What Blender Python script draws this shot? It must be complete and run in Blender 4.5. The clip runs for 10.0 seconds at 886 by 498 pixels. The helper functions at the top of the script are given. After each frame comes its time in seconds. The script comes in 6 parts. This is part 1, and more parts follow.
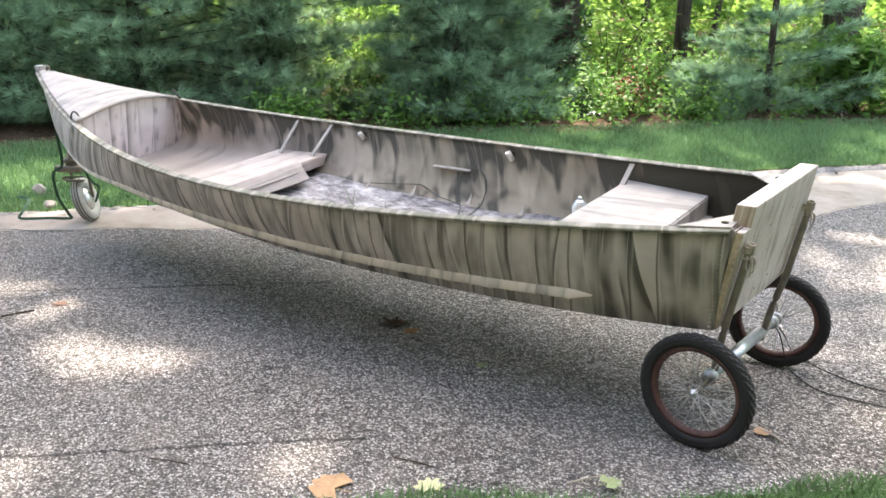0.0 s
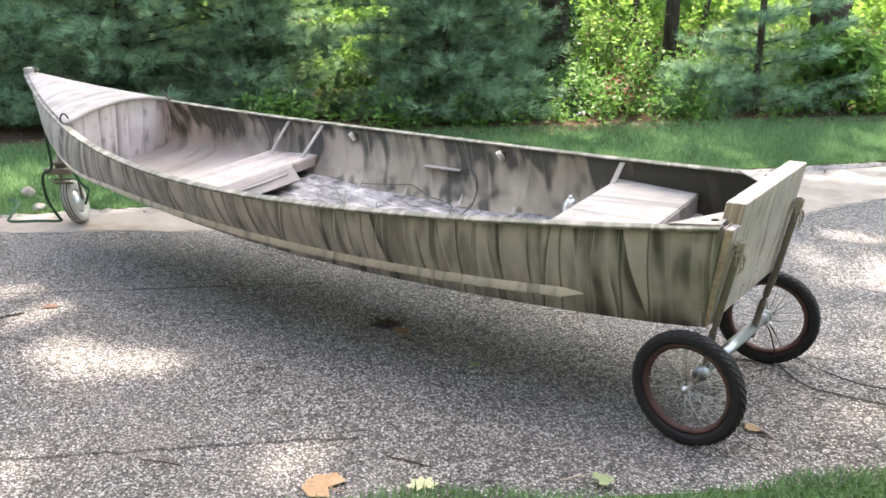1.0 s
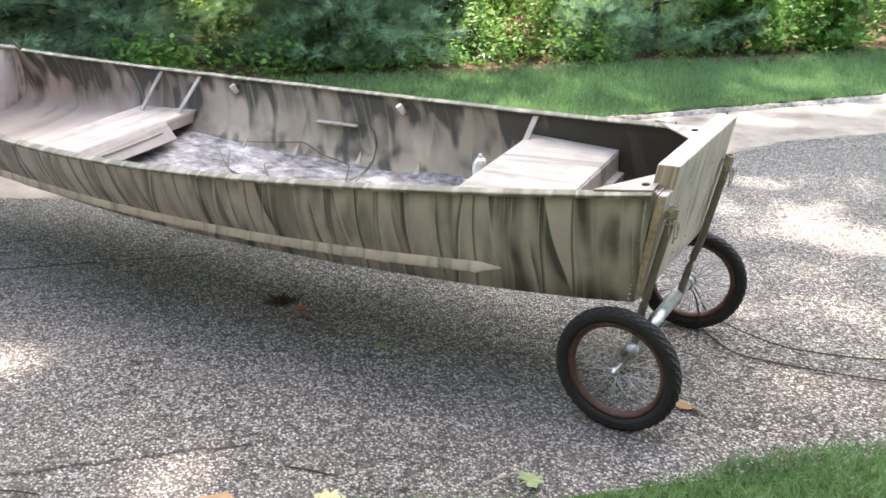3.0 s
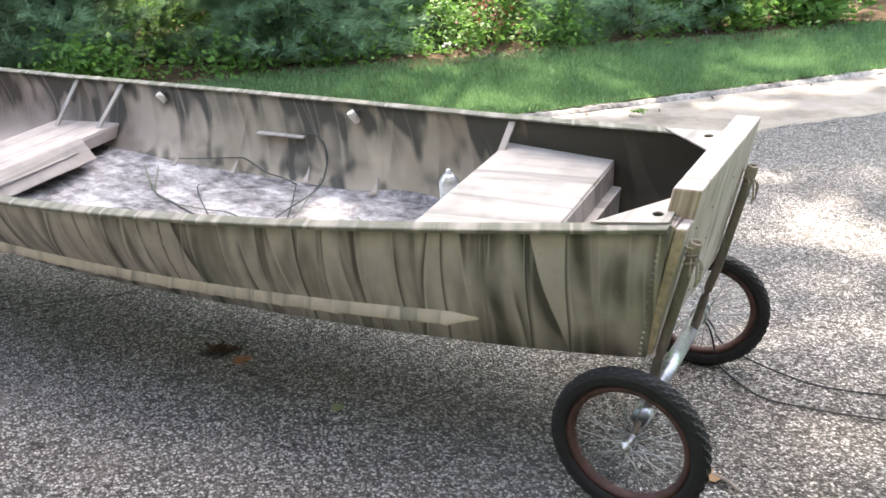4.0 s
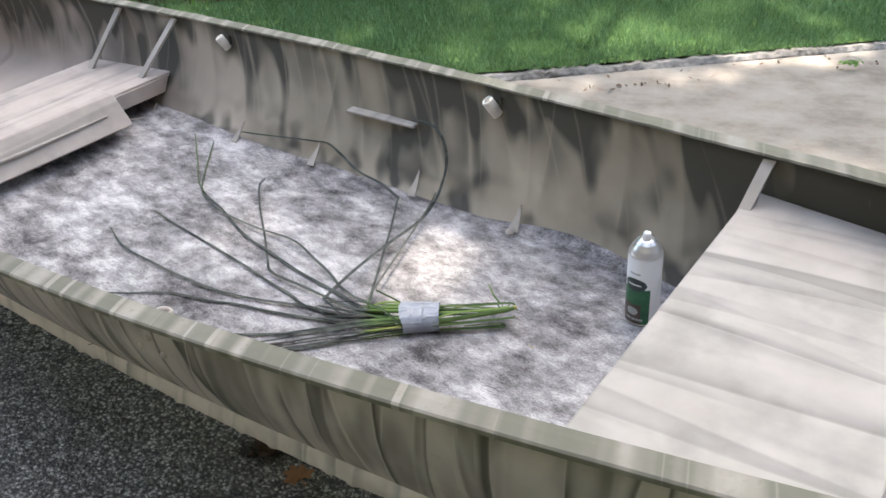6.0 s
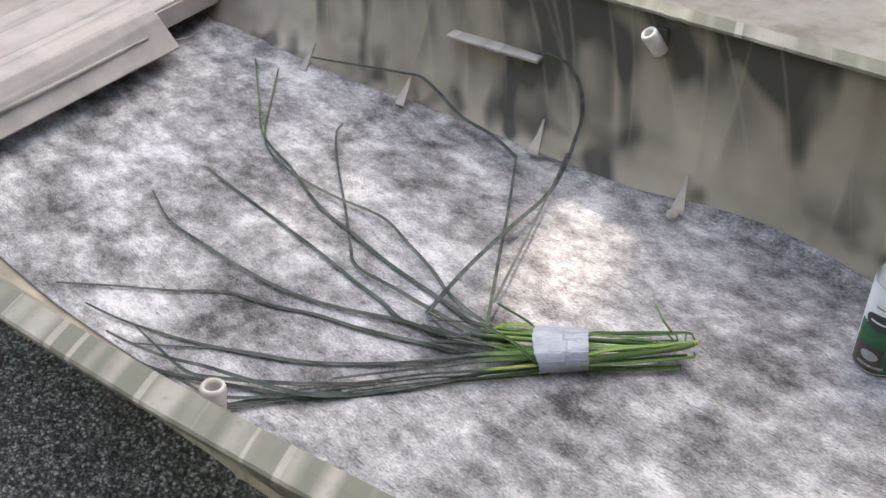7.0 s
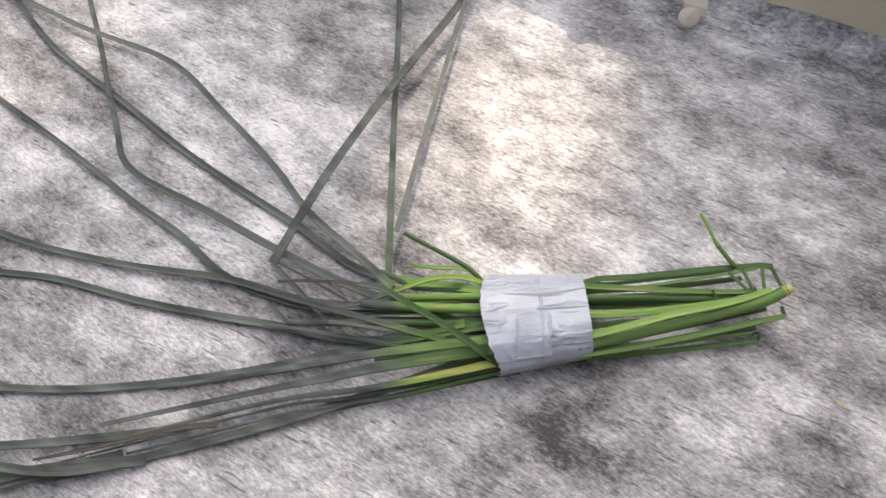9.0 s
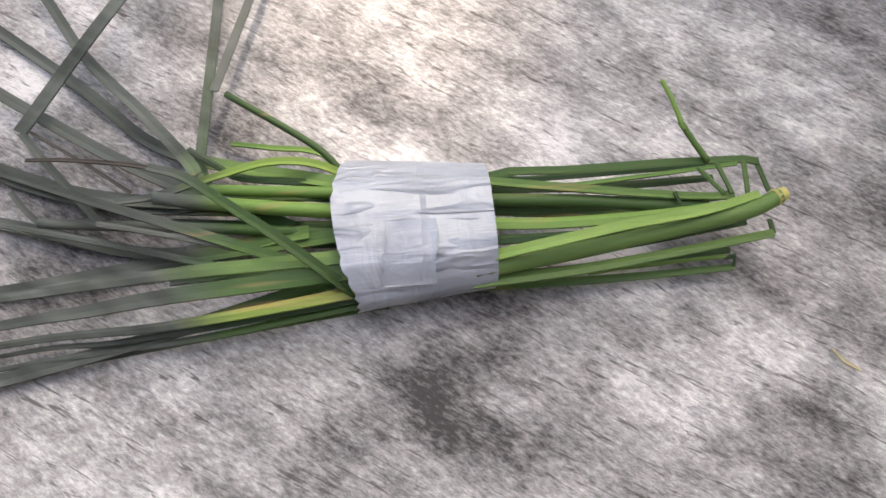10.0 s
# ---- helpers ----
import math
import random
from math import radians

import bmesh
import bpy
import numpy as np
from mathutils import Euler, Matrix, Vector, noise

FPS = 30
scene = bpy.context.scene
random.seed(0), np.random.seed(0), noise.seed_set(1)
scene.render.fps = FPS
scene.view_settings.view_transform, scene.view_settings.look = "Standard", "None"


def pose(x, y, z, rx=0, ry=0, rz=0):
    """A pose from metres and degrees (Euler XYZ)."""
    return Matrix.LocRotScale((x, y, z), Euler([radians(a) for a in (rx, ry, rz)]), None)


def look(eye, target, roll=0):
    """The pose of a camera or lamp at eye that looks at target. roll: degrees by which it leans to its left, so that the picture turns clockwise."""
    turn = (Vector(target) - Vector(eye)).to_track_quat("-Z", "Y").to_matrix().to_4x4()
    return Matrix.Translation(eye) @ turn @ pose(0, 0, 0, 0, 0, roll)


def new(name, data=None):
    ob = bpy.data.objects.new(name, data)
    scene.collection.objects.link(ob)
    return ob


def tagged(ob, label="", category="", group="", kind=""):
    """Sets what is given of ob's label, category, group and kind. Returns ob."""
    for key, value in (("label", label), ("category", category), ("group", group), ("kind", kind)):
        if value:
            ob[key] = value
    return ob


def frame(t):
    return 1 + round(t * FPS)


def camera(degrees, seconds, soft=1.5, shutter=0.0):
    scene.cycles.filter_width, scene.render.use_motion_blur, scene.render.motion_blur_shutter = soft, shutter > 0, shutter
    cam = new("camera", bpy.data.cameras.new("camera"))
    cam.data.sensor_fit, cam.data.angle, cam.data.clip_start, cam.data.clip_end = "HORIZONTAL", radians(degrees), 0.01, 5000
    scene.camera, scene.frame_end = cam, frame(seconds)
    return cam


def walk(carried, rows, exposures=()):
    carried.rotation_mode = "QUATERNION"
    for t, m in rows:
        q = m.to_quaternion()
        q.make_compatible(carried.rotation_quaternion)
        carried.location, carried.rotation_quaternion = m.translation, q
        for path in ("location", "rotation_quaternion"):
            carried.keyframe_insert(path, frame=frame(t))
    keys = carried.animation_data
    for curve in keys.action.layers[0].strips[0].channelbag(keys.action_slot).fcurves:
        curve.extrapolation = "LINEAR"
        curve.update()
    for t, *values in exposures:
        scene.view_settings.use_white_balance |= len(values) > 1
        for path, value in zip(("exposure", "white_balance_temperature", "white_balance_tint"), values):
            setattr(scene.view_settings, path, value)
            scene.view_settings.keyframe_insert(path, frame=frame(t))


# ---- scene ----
cam = camera(55.2, 10.0, 1.6)
PATH = [
    (0, (0.701, 1.414, 1.374), (0.372, 3.307, 0.819), -0.2),
    (0.5, (0.696, 1.412, 1.37), (0.378, 3.31, 0.824), -0.1),
    (1, (0.7, 1.406, 1.369), (0.392, 3.303, 0.817), -0.4),
    (1.5, (0.715, 1.427, 1.37), (0.426, 3.321, 0.796), -0.8),
    (2, (0.723, 1.487, 1.359), (0.435, 3.36, 0.721), -0.5),
    (2.5, (0.671, 1.617, 1.338), (0.524, 3.508, 0.704), 0.2),
    (2.7, (0.648, 1.658, 1.368), (0.564, 3.546, 0.713), 0.7),
    (3.8, (0.659, 2.196, 1.326), (0.6, 4.066, 0.622), -2.5),
    (4, (0.667, 2.299, 1.329), (0.653, 4.167, 0.614), -2.0),
    (4.5, (0.58, 2.575, 1.328), (0.634, 4.423, 0.564), 0.3),
    (5, (0.583, 2.826, 1.328), (0.621, 4.636, 0.479), -0.6),
    (5.5, (0.606, 3.157, 1.345), (0.399, 4.925, 0.433), -3.5),
    (6, (0.502, 3.422, 1.322), (0.243, 5.172, 0.39), -0.5),
    (6.2, (0.43, 3.499, 1.298), (0.202, 5.251, 0.36), 1.2),
    (7.3, (0.277, 4.053, 1.229), (-0.134, 5.525, -0.06), -4.3),
    (7.5, (0.249, 4.123, 1.165), (-0.076, 5.557, -0.191), -2.3),
    (8, (0.136, 4.26, 1.12), (-0.065, 5.616, -0.336), 0.1),
    (8.5, (0.139, 4.394, 1.063), (-0.104, 5.583, -0.527), -3.4),
    (9, (0.191, 4.486, 0.966), (0.131, 5.698, -0.624), -0.9),
    (9.5, (0.214, 4.581, 0.793), (0.376, 5.678, -0.872), 11.1),
    (10, (0.226, 4.607, 0.781), (0.376, 5.641, -0.925), 9.9),
]
walk(cam, [(t, look(eye, target, roll)) for t, eye, target, roll in PATH], [(0.0, 3.2, 7350, 10), (4.5, 3.2, 7350, 10), (5.5, 3.03, 7250, 9), (6.0, 2.66, 7300, 7), (7.5, 2.58, 7550, 7), (10.0, 2.67, 8050, 8)])

# ---- light ----
world = bpy.data.worlds.new("sky")
scene.world = world
world.use_nodes = True
wn = world.node_tree.nodes
sky = wn.new("ShaderNodeTexSky")
sky.sky_type = "NISHITA"
sky.sun_disc = False
SUN_EL, SUN_AZ = radians(64), radians(14)
sky.sun_elevation, sky.sun_rotation = SUN_EL, SUN_AZ
sky.air_density, sky.dust_density, sky.ozone_density = 1.0, 2.5, 0.6
wn["Background"].inputs["Strength"].default_value = 0.15
world.node_tree.links.new(sky.outputs[0], wn["Background"].inputs["Color"])
sun = new("sun", bpy.data.lights.new("sun", "SUN"))
sun.data.energy, sun.data.angle, sun.data.color = 2.4, radians(0.53), (1.0, 0.95, 0.92)
SUN_DIR = Vector((math.sin(SUN_AZ) * math.cos(SUN_EL), math.cos(SUN_AZ) * math.cos(SUN_EL), math.sin(SUN_EL)))
sun.matrix_world = look(SUN_DIR * 40, (0, 0, 0))


# ---- materials ----
class Nodes:
    """A short hand for node materials."""

    def __init__(self, name, rough=0.7, metal=0.0, spec=0.5):
        self.m = bpy.data.materials.new(name)
        self.m.use_nodes = True
        self.t = self.m.node_tree
        self.b = self.t.nodes["Principled BSDF"]
        self.b.inputs["Roughness"].default_value = rough
        self.b.inputs["Metallic"].default_value = metal
        self.b.inputs["Specular IOR Level"].default_value = spec
        self.co = self.t.nodes.new("ShaderNodeTexCoord").outputs["Object"]

    def put(self, sock, v):
        if isinstance(v, bpy.types.NodeSocket):
            self.t.links.new(v, sock)
        elif isinstance(v, (tuple, list)) and len(v) == 3 and sock.type == "RGBA":
            sock.default_value = (*v, 1)
        else:
            sock.default_value = v

    def node(self, kind, **ins):
        n = self.t.nodes.new(kind)
        for k, v in ins.items():
            self.put(n.inputs[k.replace("_", " ")], v)
        return n

    def scaled(self, sx, sy, sz, rot=(0, 0, 0), src=None):
        n = self.node("ShaderNodeMapping", Vector=src or self.co)
        n.inputs["Scale"].default_value = (sx, sy, sz)
        n.inputs["Rotation"].default_value = [radians(a) for a in rot]
        return n.outputs[0]

    def noise(self, vec=None, scale=5.0, detail=3.0, rough=0.5, dist=0.0):
        return self.node("ShaderNodeTexNoise", Vector=vec or self.co, Scale=scale, Detail=detail, Roughness=rough, Distortion=dist).outputs["Fac"]

    def voronoi(self, vec=None, scale=5.0, out="Distance", feature="F1"):
        n = self.node("ShaderNodeTexVoronoi", Vector=vec or self.co, Scale=scale)
        n.feature = feature
        return n.outputs[out]

    def ramp(self, fac, *stops):
        n = self.node("ShaderNodeValToRGB", Fac=fac)
        e = n.color_ramp.elements
        while len(e) < len(stops):
            e.new(0.5)
        for el, (p, c) in zip(e, stops):
            el.position = p
            el.color = (*c, 1) if isinstance(c, tuple) else (c, c, c, 1)
        return n.outputs["Color"]

    def mix(self, fac, a, b, mode="MIX"):
        n = self.t.nodes.new("ShaderNodeMix")
        n.data_type, n.blend_type = "RGBA", mode
        self.put(n.inputs[0], fac)
        self.put(n.inputs[6], a)
        self.put(n.inputs[7], b)
        return n.outputs[2]

    def math(self, op, a, b=0.0, clamp=False):
        n = self.t.nodes.new("ShaderNodeMath")
        n.operation, n.use_clamp = op, clamp
        self.put(n.inputs[0], a)
        self.put(n.inputs[1], b)
        return n.outputs[0]

    def xyz(self):
        n = self.node("ShaderNodeSeparateXYZ", Vector=self.co)
        return n.outputs[0], n.outputs[1], n.outputs[2]

    def smooth(self, v, lo, hi):
        """0 below lo, 1 above hi, eased between."""
        n = self.node("ShaderNodeMapRange", Value=v)
        n.interpolation_type = "SMOOTHSTEP"
        n.inputs["From Min"].default_value, n.inputs["From Max"].default_value = lo, hi
        return n.outputs[0]

    def dice(self, w):
        """Three random numbers for a whole number."""
        n = self.t.nodes.new("ShaderNodeTexWhiteNoise")
        n.noise_dimensions = "1D"
        self.put(n.inputs["W"], w)
        q = self.node("ShaderNodeSeparateColor", Color=n.outputs["Color"])
        return q.outputs[0], q.outputs[1], q.outputs[2]

    def reeds(self, before, u, v, cell, seed, half, halo, lean, amount, lift=0.6, blur=0.004):
        """Spray paint round one row of reed blades held against the surface: dark beside each blade,
        a clean edge where the blade lay. u: metres along the row, v: 0 to 1 along the blades."""
        m = self.math
        wob = m("MULTIPLY", m("SUBTRACT", self.noise(self.comb(m("MULTIPLY", u, 3.0), v, seed * 1.7), 1.0, 1), 0.5), 0.009)
        k = m("DIVIDE", m("ADD", u, wob), cell)
        i = m("FLOOR", k)
        f = m("SUBTRACT", k, i)
        a, b, c = self.dice(m("ADD", i, seed * 37.3))
        e, g, h = self.dice(m("ADD", i, seed * 37.3 + 900.0))
        vc = m("SUBTRACT", v, 0.5)
        x0 = m("ADD", m("ADD", 0.32, m("MULTIPLY", a, 0.36)), m("MULTIPLY", m("MULTIPLY", m("SUBTRACT", b, 0.5), lean / cell), vc))
        d = m("MULTIPLY", m("SUBTRACT", f, x0), cell)
        side = m("ABSOLUTE", d)
        tip = m("SUBTRACT", 1.15, m("ABSOLUTE", m("SUBTRACT", v, e)))
        wide = m("MULTIPLY", m("MULTIPLY", m("ADD", 0.35, c), half), tip)
        inside = m("SUBTRACT", 1.0, self.smooth(m("SUBTRACT", side, wide), -0.3 * blur, 0.3 * blur))
        way = m("SUBTRACT", m("MULTIPLY", m("GREATER_THAN", g, 0.5), 2.0), 1.0)
        out = m("SUBTRACT", m("MULTIPLY", d, way), wide)
        near = m("SUBTRACT", 1.0, m("DIVIDE", out, m("MULTIPLY", m("ADD", 0.5, b), halo)), True)
        near = m("MULTIPLY", m("MULTIPLY", near, near), self.smooth(out, -0.7 * blur, 1.2 * blur))
        edge = m("MULTIPLY", self.smooth(f, 0.0, 0.16), m("SUBTRACT", 1.0, self.smooth(f, 0.84, 1.0)))
        patch = self.smooth(self.noise(self.comb(m("MULTIPLY", u, 6.0), m("MULTIPLY", v, 1.3), seed * 5.1), 1.0, 2), 0.34, 0.60)
        dark = m("MULTIPLY", m("MULTIPLY", near, edge), m("MULTIPLY", m("MULTIPLY", patch, m("ADD", 0.55, h)), amount))
        dark = m("MULTIPLY", dark, m("SUBTRACT", 1.0, inside), True)
        kept = m("MULTIPLY", before, m("SUBTRACT", 1.0, m("MULTIPLY", inside, lift)))
        return m("ADD", kept, m("MULTIPLY", m("SUBTRACT", 1.0, kept), dark), True)

    def comb(self, x, y, z):
        return self.node("ShaderNodeCombineXYZ", X=x, Y=y, Z=z).outputs[0]

    def island(self):
        return self.t.nodes.new("ShaderNodeNewGeometry").outputs["Random Per Island"]

    def object_random(self):
        return self.t.nodes.new("ShaderNodeObjectInfo").outputs["Random"]

    def bump(self, height, strength=0.3, distance=0.01):
        n = self.node("ShaderNodeBump", Height=height, Strength=strength, Distance=distance)
        self.t.links.new(n.outputs[0], self.b.inputs["Normal"])

    def done(self, color, rough=None):
        self.put(self.b.inputs["Base Color"], color)
        if rough is not None:
            self.put(self.b.inputs["Roughness"], rough)
        return self.m

    def leafy(self, color, share=0.45, glow=(1, 1, 1)):
        """A leaf: part of the light goes through."""
        self.put(self.b.inputs["Base Color"], color)
        tr = self.node("ShaderNodeBsdfTranslucent", Color=self.mix(1.0, color, glow, "MULTIPLY"))
        mx = self.node("ShaderNodeMixShader", Fac=share)
        self.t.links.new(self.b.outputs[0], mx.inputs[1])
        self.t.links.new(tr.outputs[0], mx.inputs[2])
        self.t.links.new(mx.outputs[0], self.t.nodes["Material Output"].inputs["Surface"])
        return self.m


def plain(name, rgb, rough=0.6, metal=0.0, vary=0.25, scale=30.0, bump=0.1):
    """A plain surface with faint two-scale variation."""
    n = Nodes(name, rough, metal)
    a = n.noise(scale=scale, detail=4)
    b = n.noise(scale=scale * 0.12, detail=2)
    f = n.math("ADD", n.math("MULTIPLY", a, 0.5), n.math("MULTIPLY", b, 0.5))
    lo, hi = tuple(c * (1 - vary) for c in rgb), tuple(min(1, c * (1 + vary)) for c in rgb)
    n.bump(a, bump, 0.002)
    return n.done(n.ramp(f, (0.3, lo), (0.7, hi)))


def camo_outside():
    """Tan boat paint with olive and sooty spray round upright reed blades."""
    n = Nodes("camo_paint_outside", 0.62, 0, 0.35)
    s, y, z = n.xyz()
    v = n.math("DIVIDE", n.math("SUBTRACT", z, 0.40), 0.36)
    s = n.math("ADD", s, n.math("MULTIPLY", n.math("MULTIPLY", s, 0.12), n.math("SUBTRACT", z, 0.55)))
    soft = n.noise(n.comb(n.math("MULTIPLY", s, 7.0), 0.0, n.math("MULTIPLY", z, 2.2)), 1.0, 3, 0.55)
    d = n.math("MULTIPLY", n.smooth(soft, 0.48, 0.68), 0.62)
    for cell, seed, half, halo, lean, amount, lift, blur in ((0.33, 1.0, 0.005, 0.10, 0.13, 1.35, 0.2, 0.030), (0.21, 2.0, 0.004, 0.070, 0.10, 1.35, 0.2, 0.022), (0.26, 3.0, 0.004, 0.055, 0.22, 1.2, 0.9, 0.006), (0.14, 4.0, 0.003, 0.034, 0.06, 1.2, 0.3, 0.014), (0.18, 6.0, 0.004, 0.026, 0.13, 1.2, 0.9, 0.005), (0.10, 5.0, 0.002, 0.014, 0.03, 1.2, 0.6, 0.004)):
        d = n.reeds(d, n.math("ADD", s, seed * 0.037), v, cell, seed, half, halo, lean, amount, lift, blur)
    for at, slant, wide, deep in ((0.17, 0.35, 0.05, 0.75), (0.43, -0.05, 0.085, 0.95), (0.79, -0.25, 0.05, 0.8), (0.80, 0.28, 0.035, 0.7), (1.10, 0.05, 0.05, 0.6)):
        off = n.math("ABSOLUTE", n.math("SUBTRACT", n.math("ADD", s, n.math("MULTIPLY", n.math("SUBTRACT", z, 0.58), slant)), at))
        band = n.math("MULTIPLY", n.math("SUBTRACT", 1.0, n.smooth(off, 0.0, wide)), n.math("MULTIPLY", n.smooth(soft, 0.30, 0.55), deep))
        d = n.math("MAXIMUM", d, n.math("MULTIPLY", band, n.math("SUBTRACT", 1.0, n.math("MULTIPLY", n.smooth(n.noise(n.comb(n.math("MULTIPLY", s, 75.0), at, n.math("MULTIPLY", z, 2.0)), 1.0, 2), 0.55, 0.66), 0.7))))
    base = n.ramp(n.noise(scale=9, detail=4), (0.3, (0.385, 0.338, 0.322)), (0.7, (0.50, 0.446, 0.43)))
    green = n.smooth(n.noise(scale=2.6, detail=2), 0.42, 0.60)
    col = n.mix(n.math("MULTIPLY", d, 0.93), base, n.mix(green, (0.056, 0.049, 0.041), (0.034, 0.041, 0.034)))
    grime = n.ramp(n.noise(scale=60, detail=5), (0.62, 0.0), (0.75, 0.3))
    col = n.mix(grime, col, (0.24, 0.22, 0.19))
    n.bump(n.noise(scale=140, detail=3), 0.15, 0.001)
    return n.done(col, n.ramp(soft, (0.3, 0.5), (0.7, 0.68)))


def camo_inside():
    """The inner side: tan with soft sooty smudges, pale slanted reed shapes and a near-black stern that holds spray and
    painted-in shade.
    """
    n = Nodes("camo_paint_inside", 0.66, 0, 0.3)
    s, y, z = n.xyz()
    v = n.math("DIVIDE", n.math("SUBTRACT", z, 0.38), 0.34)
    sl = n.math("ADD", s, n.math("MULTIPLY", z, -0.25))
    cloud = n.noise(n.comb(n.math("MULTIPLY", sl, 3.2), y, n.math("MULTIPLY", z, 3.0)), 1.0, 3, 0.5)
    d = n.math("MULTIPLY", n.smooth(cloud, 0.40, 0.64), 0.62)
    finger = n.noise(n.comb(n.math("MULTIPLY", sl, 12.0), n.math("MULTIPLY", y, 2.0), n.math("MULTIPLY", z, 5.5)), 1.0, 1, 0.4)
    rim_band = n.smooth(v, 0.25, 1.0)
    d = n.math("ADD", d, n.math("MULTIPLY", n.smooth(n.math("ADD", finger, n.math("MULTIPLY", rim_band, 0.20)), 0.53, 0.74), 1.0), True)
    spot = n.noise(n.comb(n.math("MULTIPLY", s, 10.0), y, n.math("MULTIPLY", z, 12.0)), 1.0, 1)
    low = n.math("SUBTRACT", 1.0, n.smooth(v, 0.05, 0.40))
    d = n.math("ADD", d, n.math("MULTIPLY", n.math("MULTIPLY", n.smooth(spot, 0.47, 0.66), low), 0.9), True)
    smudge = d
    for cell, seed, half, halo, lean, amount, lift in ((0.36, 11.0, 0.005, 0.14, 0.26, 0.75, 0.3), (0.22, 12.0, 0.0045, 0.09, 0.18, 0.7, 0.3), (0.29, 14.0, 0.005, 0.10, 0.28, 0.7, 0.3), (0.14, 15.0, 0.003, 0.05, 0.10, 0.5, 0.3)):
        d = n.reeds(d, n.math("ADD", sl, seed * 0.051), v, cell, seed, half, halo, lean, amount, lift, 0.014)
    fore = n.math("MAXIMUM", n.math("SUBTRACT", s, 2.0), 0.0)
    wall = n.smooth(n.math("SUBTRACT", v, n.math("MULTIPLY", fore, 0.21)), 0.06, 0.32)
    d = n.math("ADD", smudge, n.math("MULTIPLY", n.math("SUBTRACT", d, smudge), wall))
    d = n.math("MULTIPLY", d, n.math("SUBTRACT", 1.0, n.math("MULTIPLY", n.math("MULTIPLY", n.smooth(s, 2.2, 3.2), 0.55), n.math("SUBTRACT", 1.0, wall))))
    # Dark spray and the recess's shade, both put into the colour towards the stern.
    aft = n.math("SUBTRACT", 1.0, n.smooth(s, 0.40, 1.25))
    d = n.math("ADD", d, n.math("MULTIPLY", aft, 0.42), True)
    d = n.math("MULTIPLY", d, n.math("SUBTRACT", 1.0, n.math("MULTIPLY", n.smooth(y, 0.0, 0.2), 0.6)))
    base = n.ramp(n.noise(scale=6, detail=4), (0.3, (0.30, 0.258, 0.200)), (0.7, (0.41, 0.357, 0.282)))
    base = n.mix(n.math("MULTIPLY", n.smooth(s, 1.9, 3.0), 0.75), base, (0.42, 0.362, 0.335))
    col = n.mix(n.math("MULTIPLY", d, 0.95), base, (0.055, 0.054, 0.046))
    # Behind the seat the shade is painted in down to near-black.
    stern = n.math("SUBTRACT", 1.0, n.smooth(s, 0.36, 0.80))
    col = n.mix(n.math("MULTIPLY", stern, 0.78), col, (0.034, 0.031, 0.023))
    n.bump(n.noise(scale=120, detail=3), 0.15, 0.001)
    return n.done(col)


def camo_top(name, axis, pale=(1.0, 1.0, 1.0), reach=1.0, strong=1.0):
    """Pale seat and deck paint with grey sweeps, clean-edged on one side, along one axis."""
    n = Nodes(name, 0.6, 0, 0.4)
    xyz = n.xyz()
    u, w = xyz[1 if axis == 0 else 0], xyz[axis]
    v = n.math("MULTIPLY", w, 1.0 / reach)
    base = n.ramp(n.noise(scale=14, detail=4), (0.3, tuple(a * b for a, b in zip((0.47, 0.432, 0.394), pale))), (0.7, tuple(a * b for a, b in zip((0.56, 0.518, 0.48), pale))))
    bend = n.math("MULTIPLY", n.math("SUBTRACT", n.noise(n.scaled(1.5, 1.5, 1.5), 1.0, 1), 0.5), 0.06)
    u = n.math("ADD", u, bend)
    k = [16.0, 16.0, 16.0]
    k[axis] = 2.4
    d = n.math("MULTIPLY", n.smooth(n.noise(n.scaled(*k, (0, 0, 9)), 1.0, 2), 0.52, 0.74), 0.3 * strong)
    for cell, seed, half, halo, lean, amount, lift in ((0.24, 21.0, 0.003, 0.085, 0.22, 0.6, 0.6), (0.15, 22.0, 0.003, 0.055, 0.14, 0.55, 0.6), (0.10, 23.0, 0.002, 0.03, 0.08, 0.5, 0.5)):
        d = n.reeds(d, n.math("ADD", u, seed * 0.031), v, cell, seed, half, halo, lean, amount * strong, lift, 0.005)
    stain = n.math("MULTIPLY", n.smooth(n.noise(scale=8, detail=4, rough=0.6), 0.46, 0.72), 0.32)
    d = n.math("ADD", d, stain, True)
    col = n.mix(d, base, (0.15, 0.15, 0.135))
    n.bump(n.noise(scale=110, detail=3), 0.12, 0.001)
    return n.done(col)


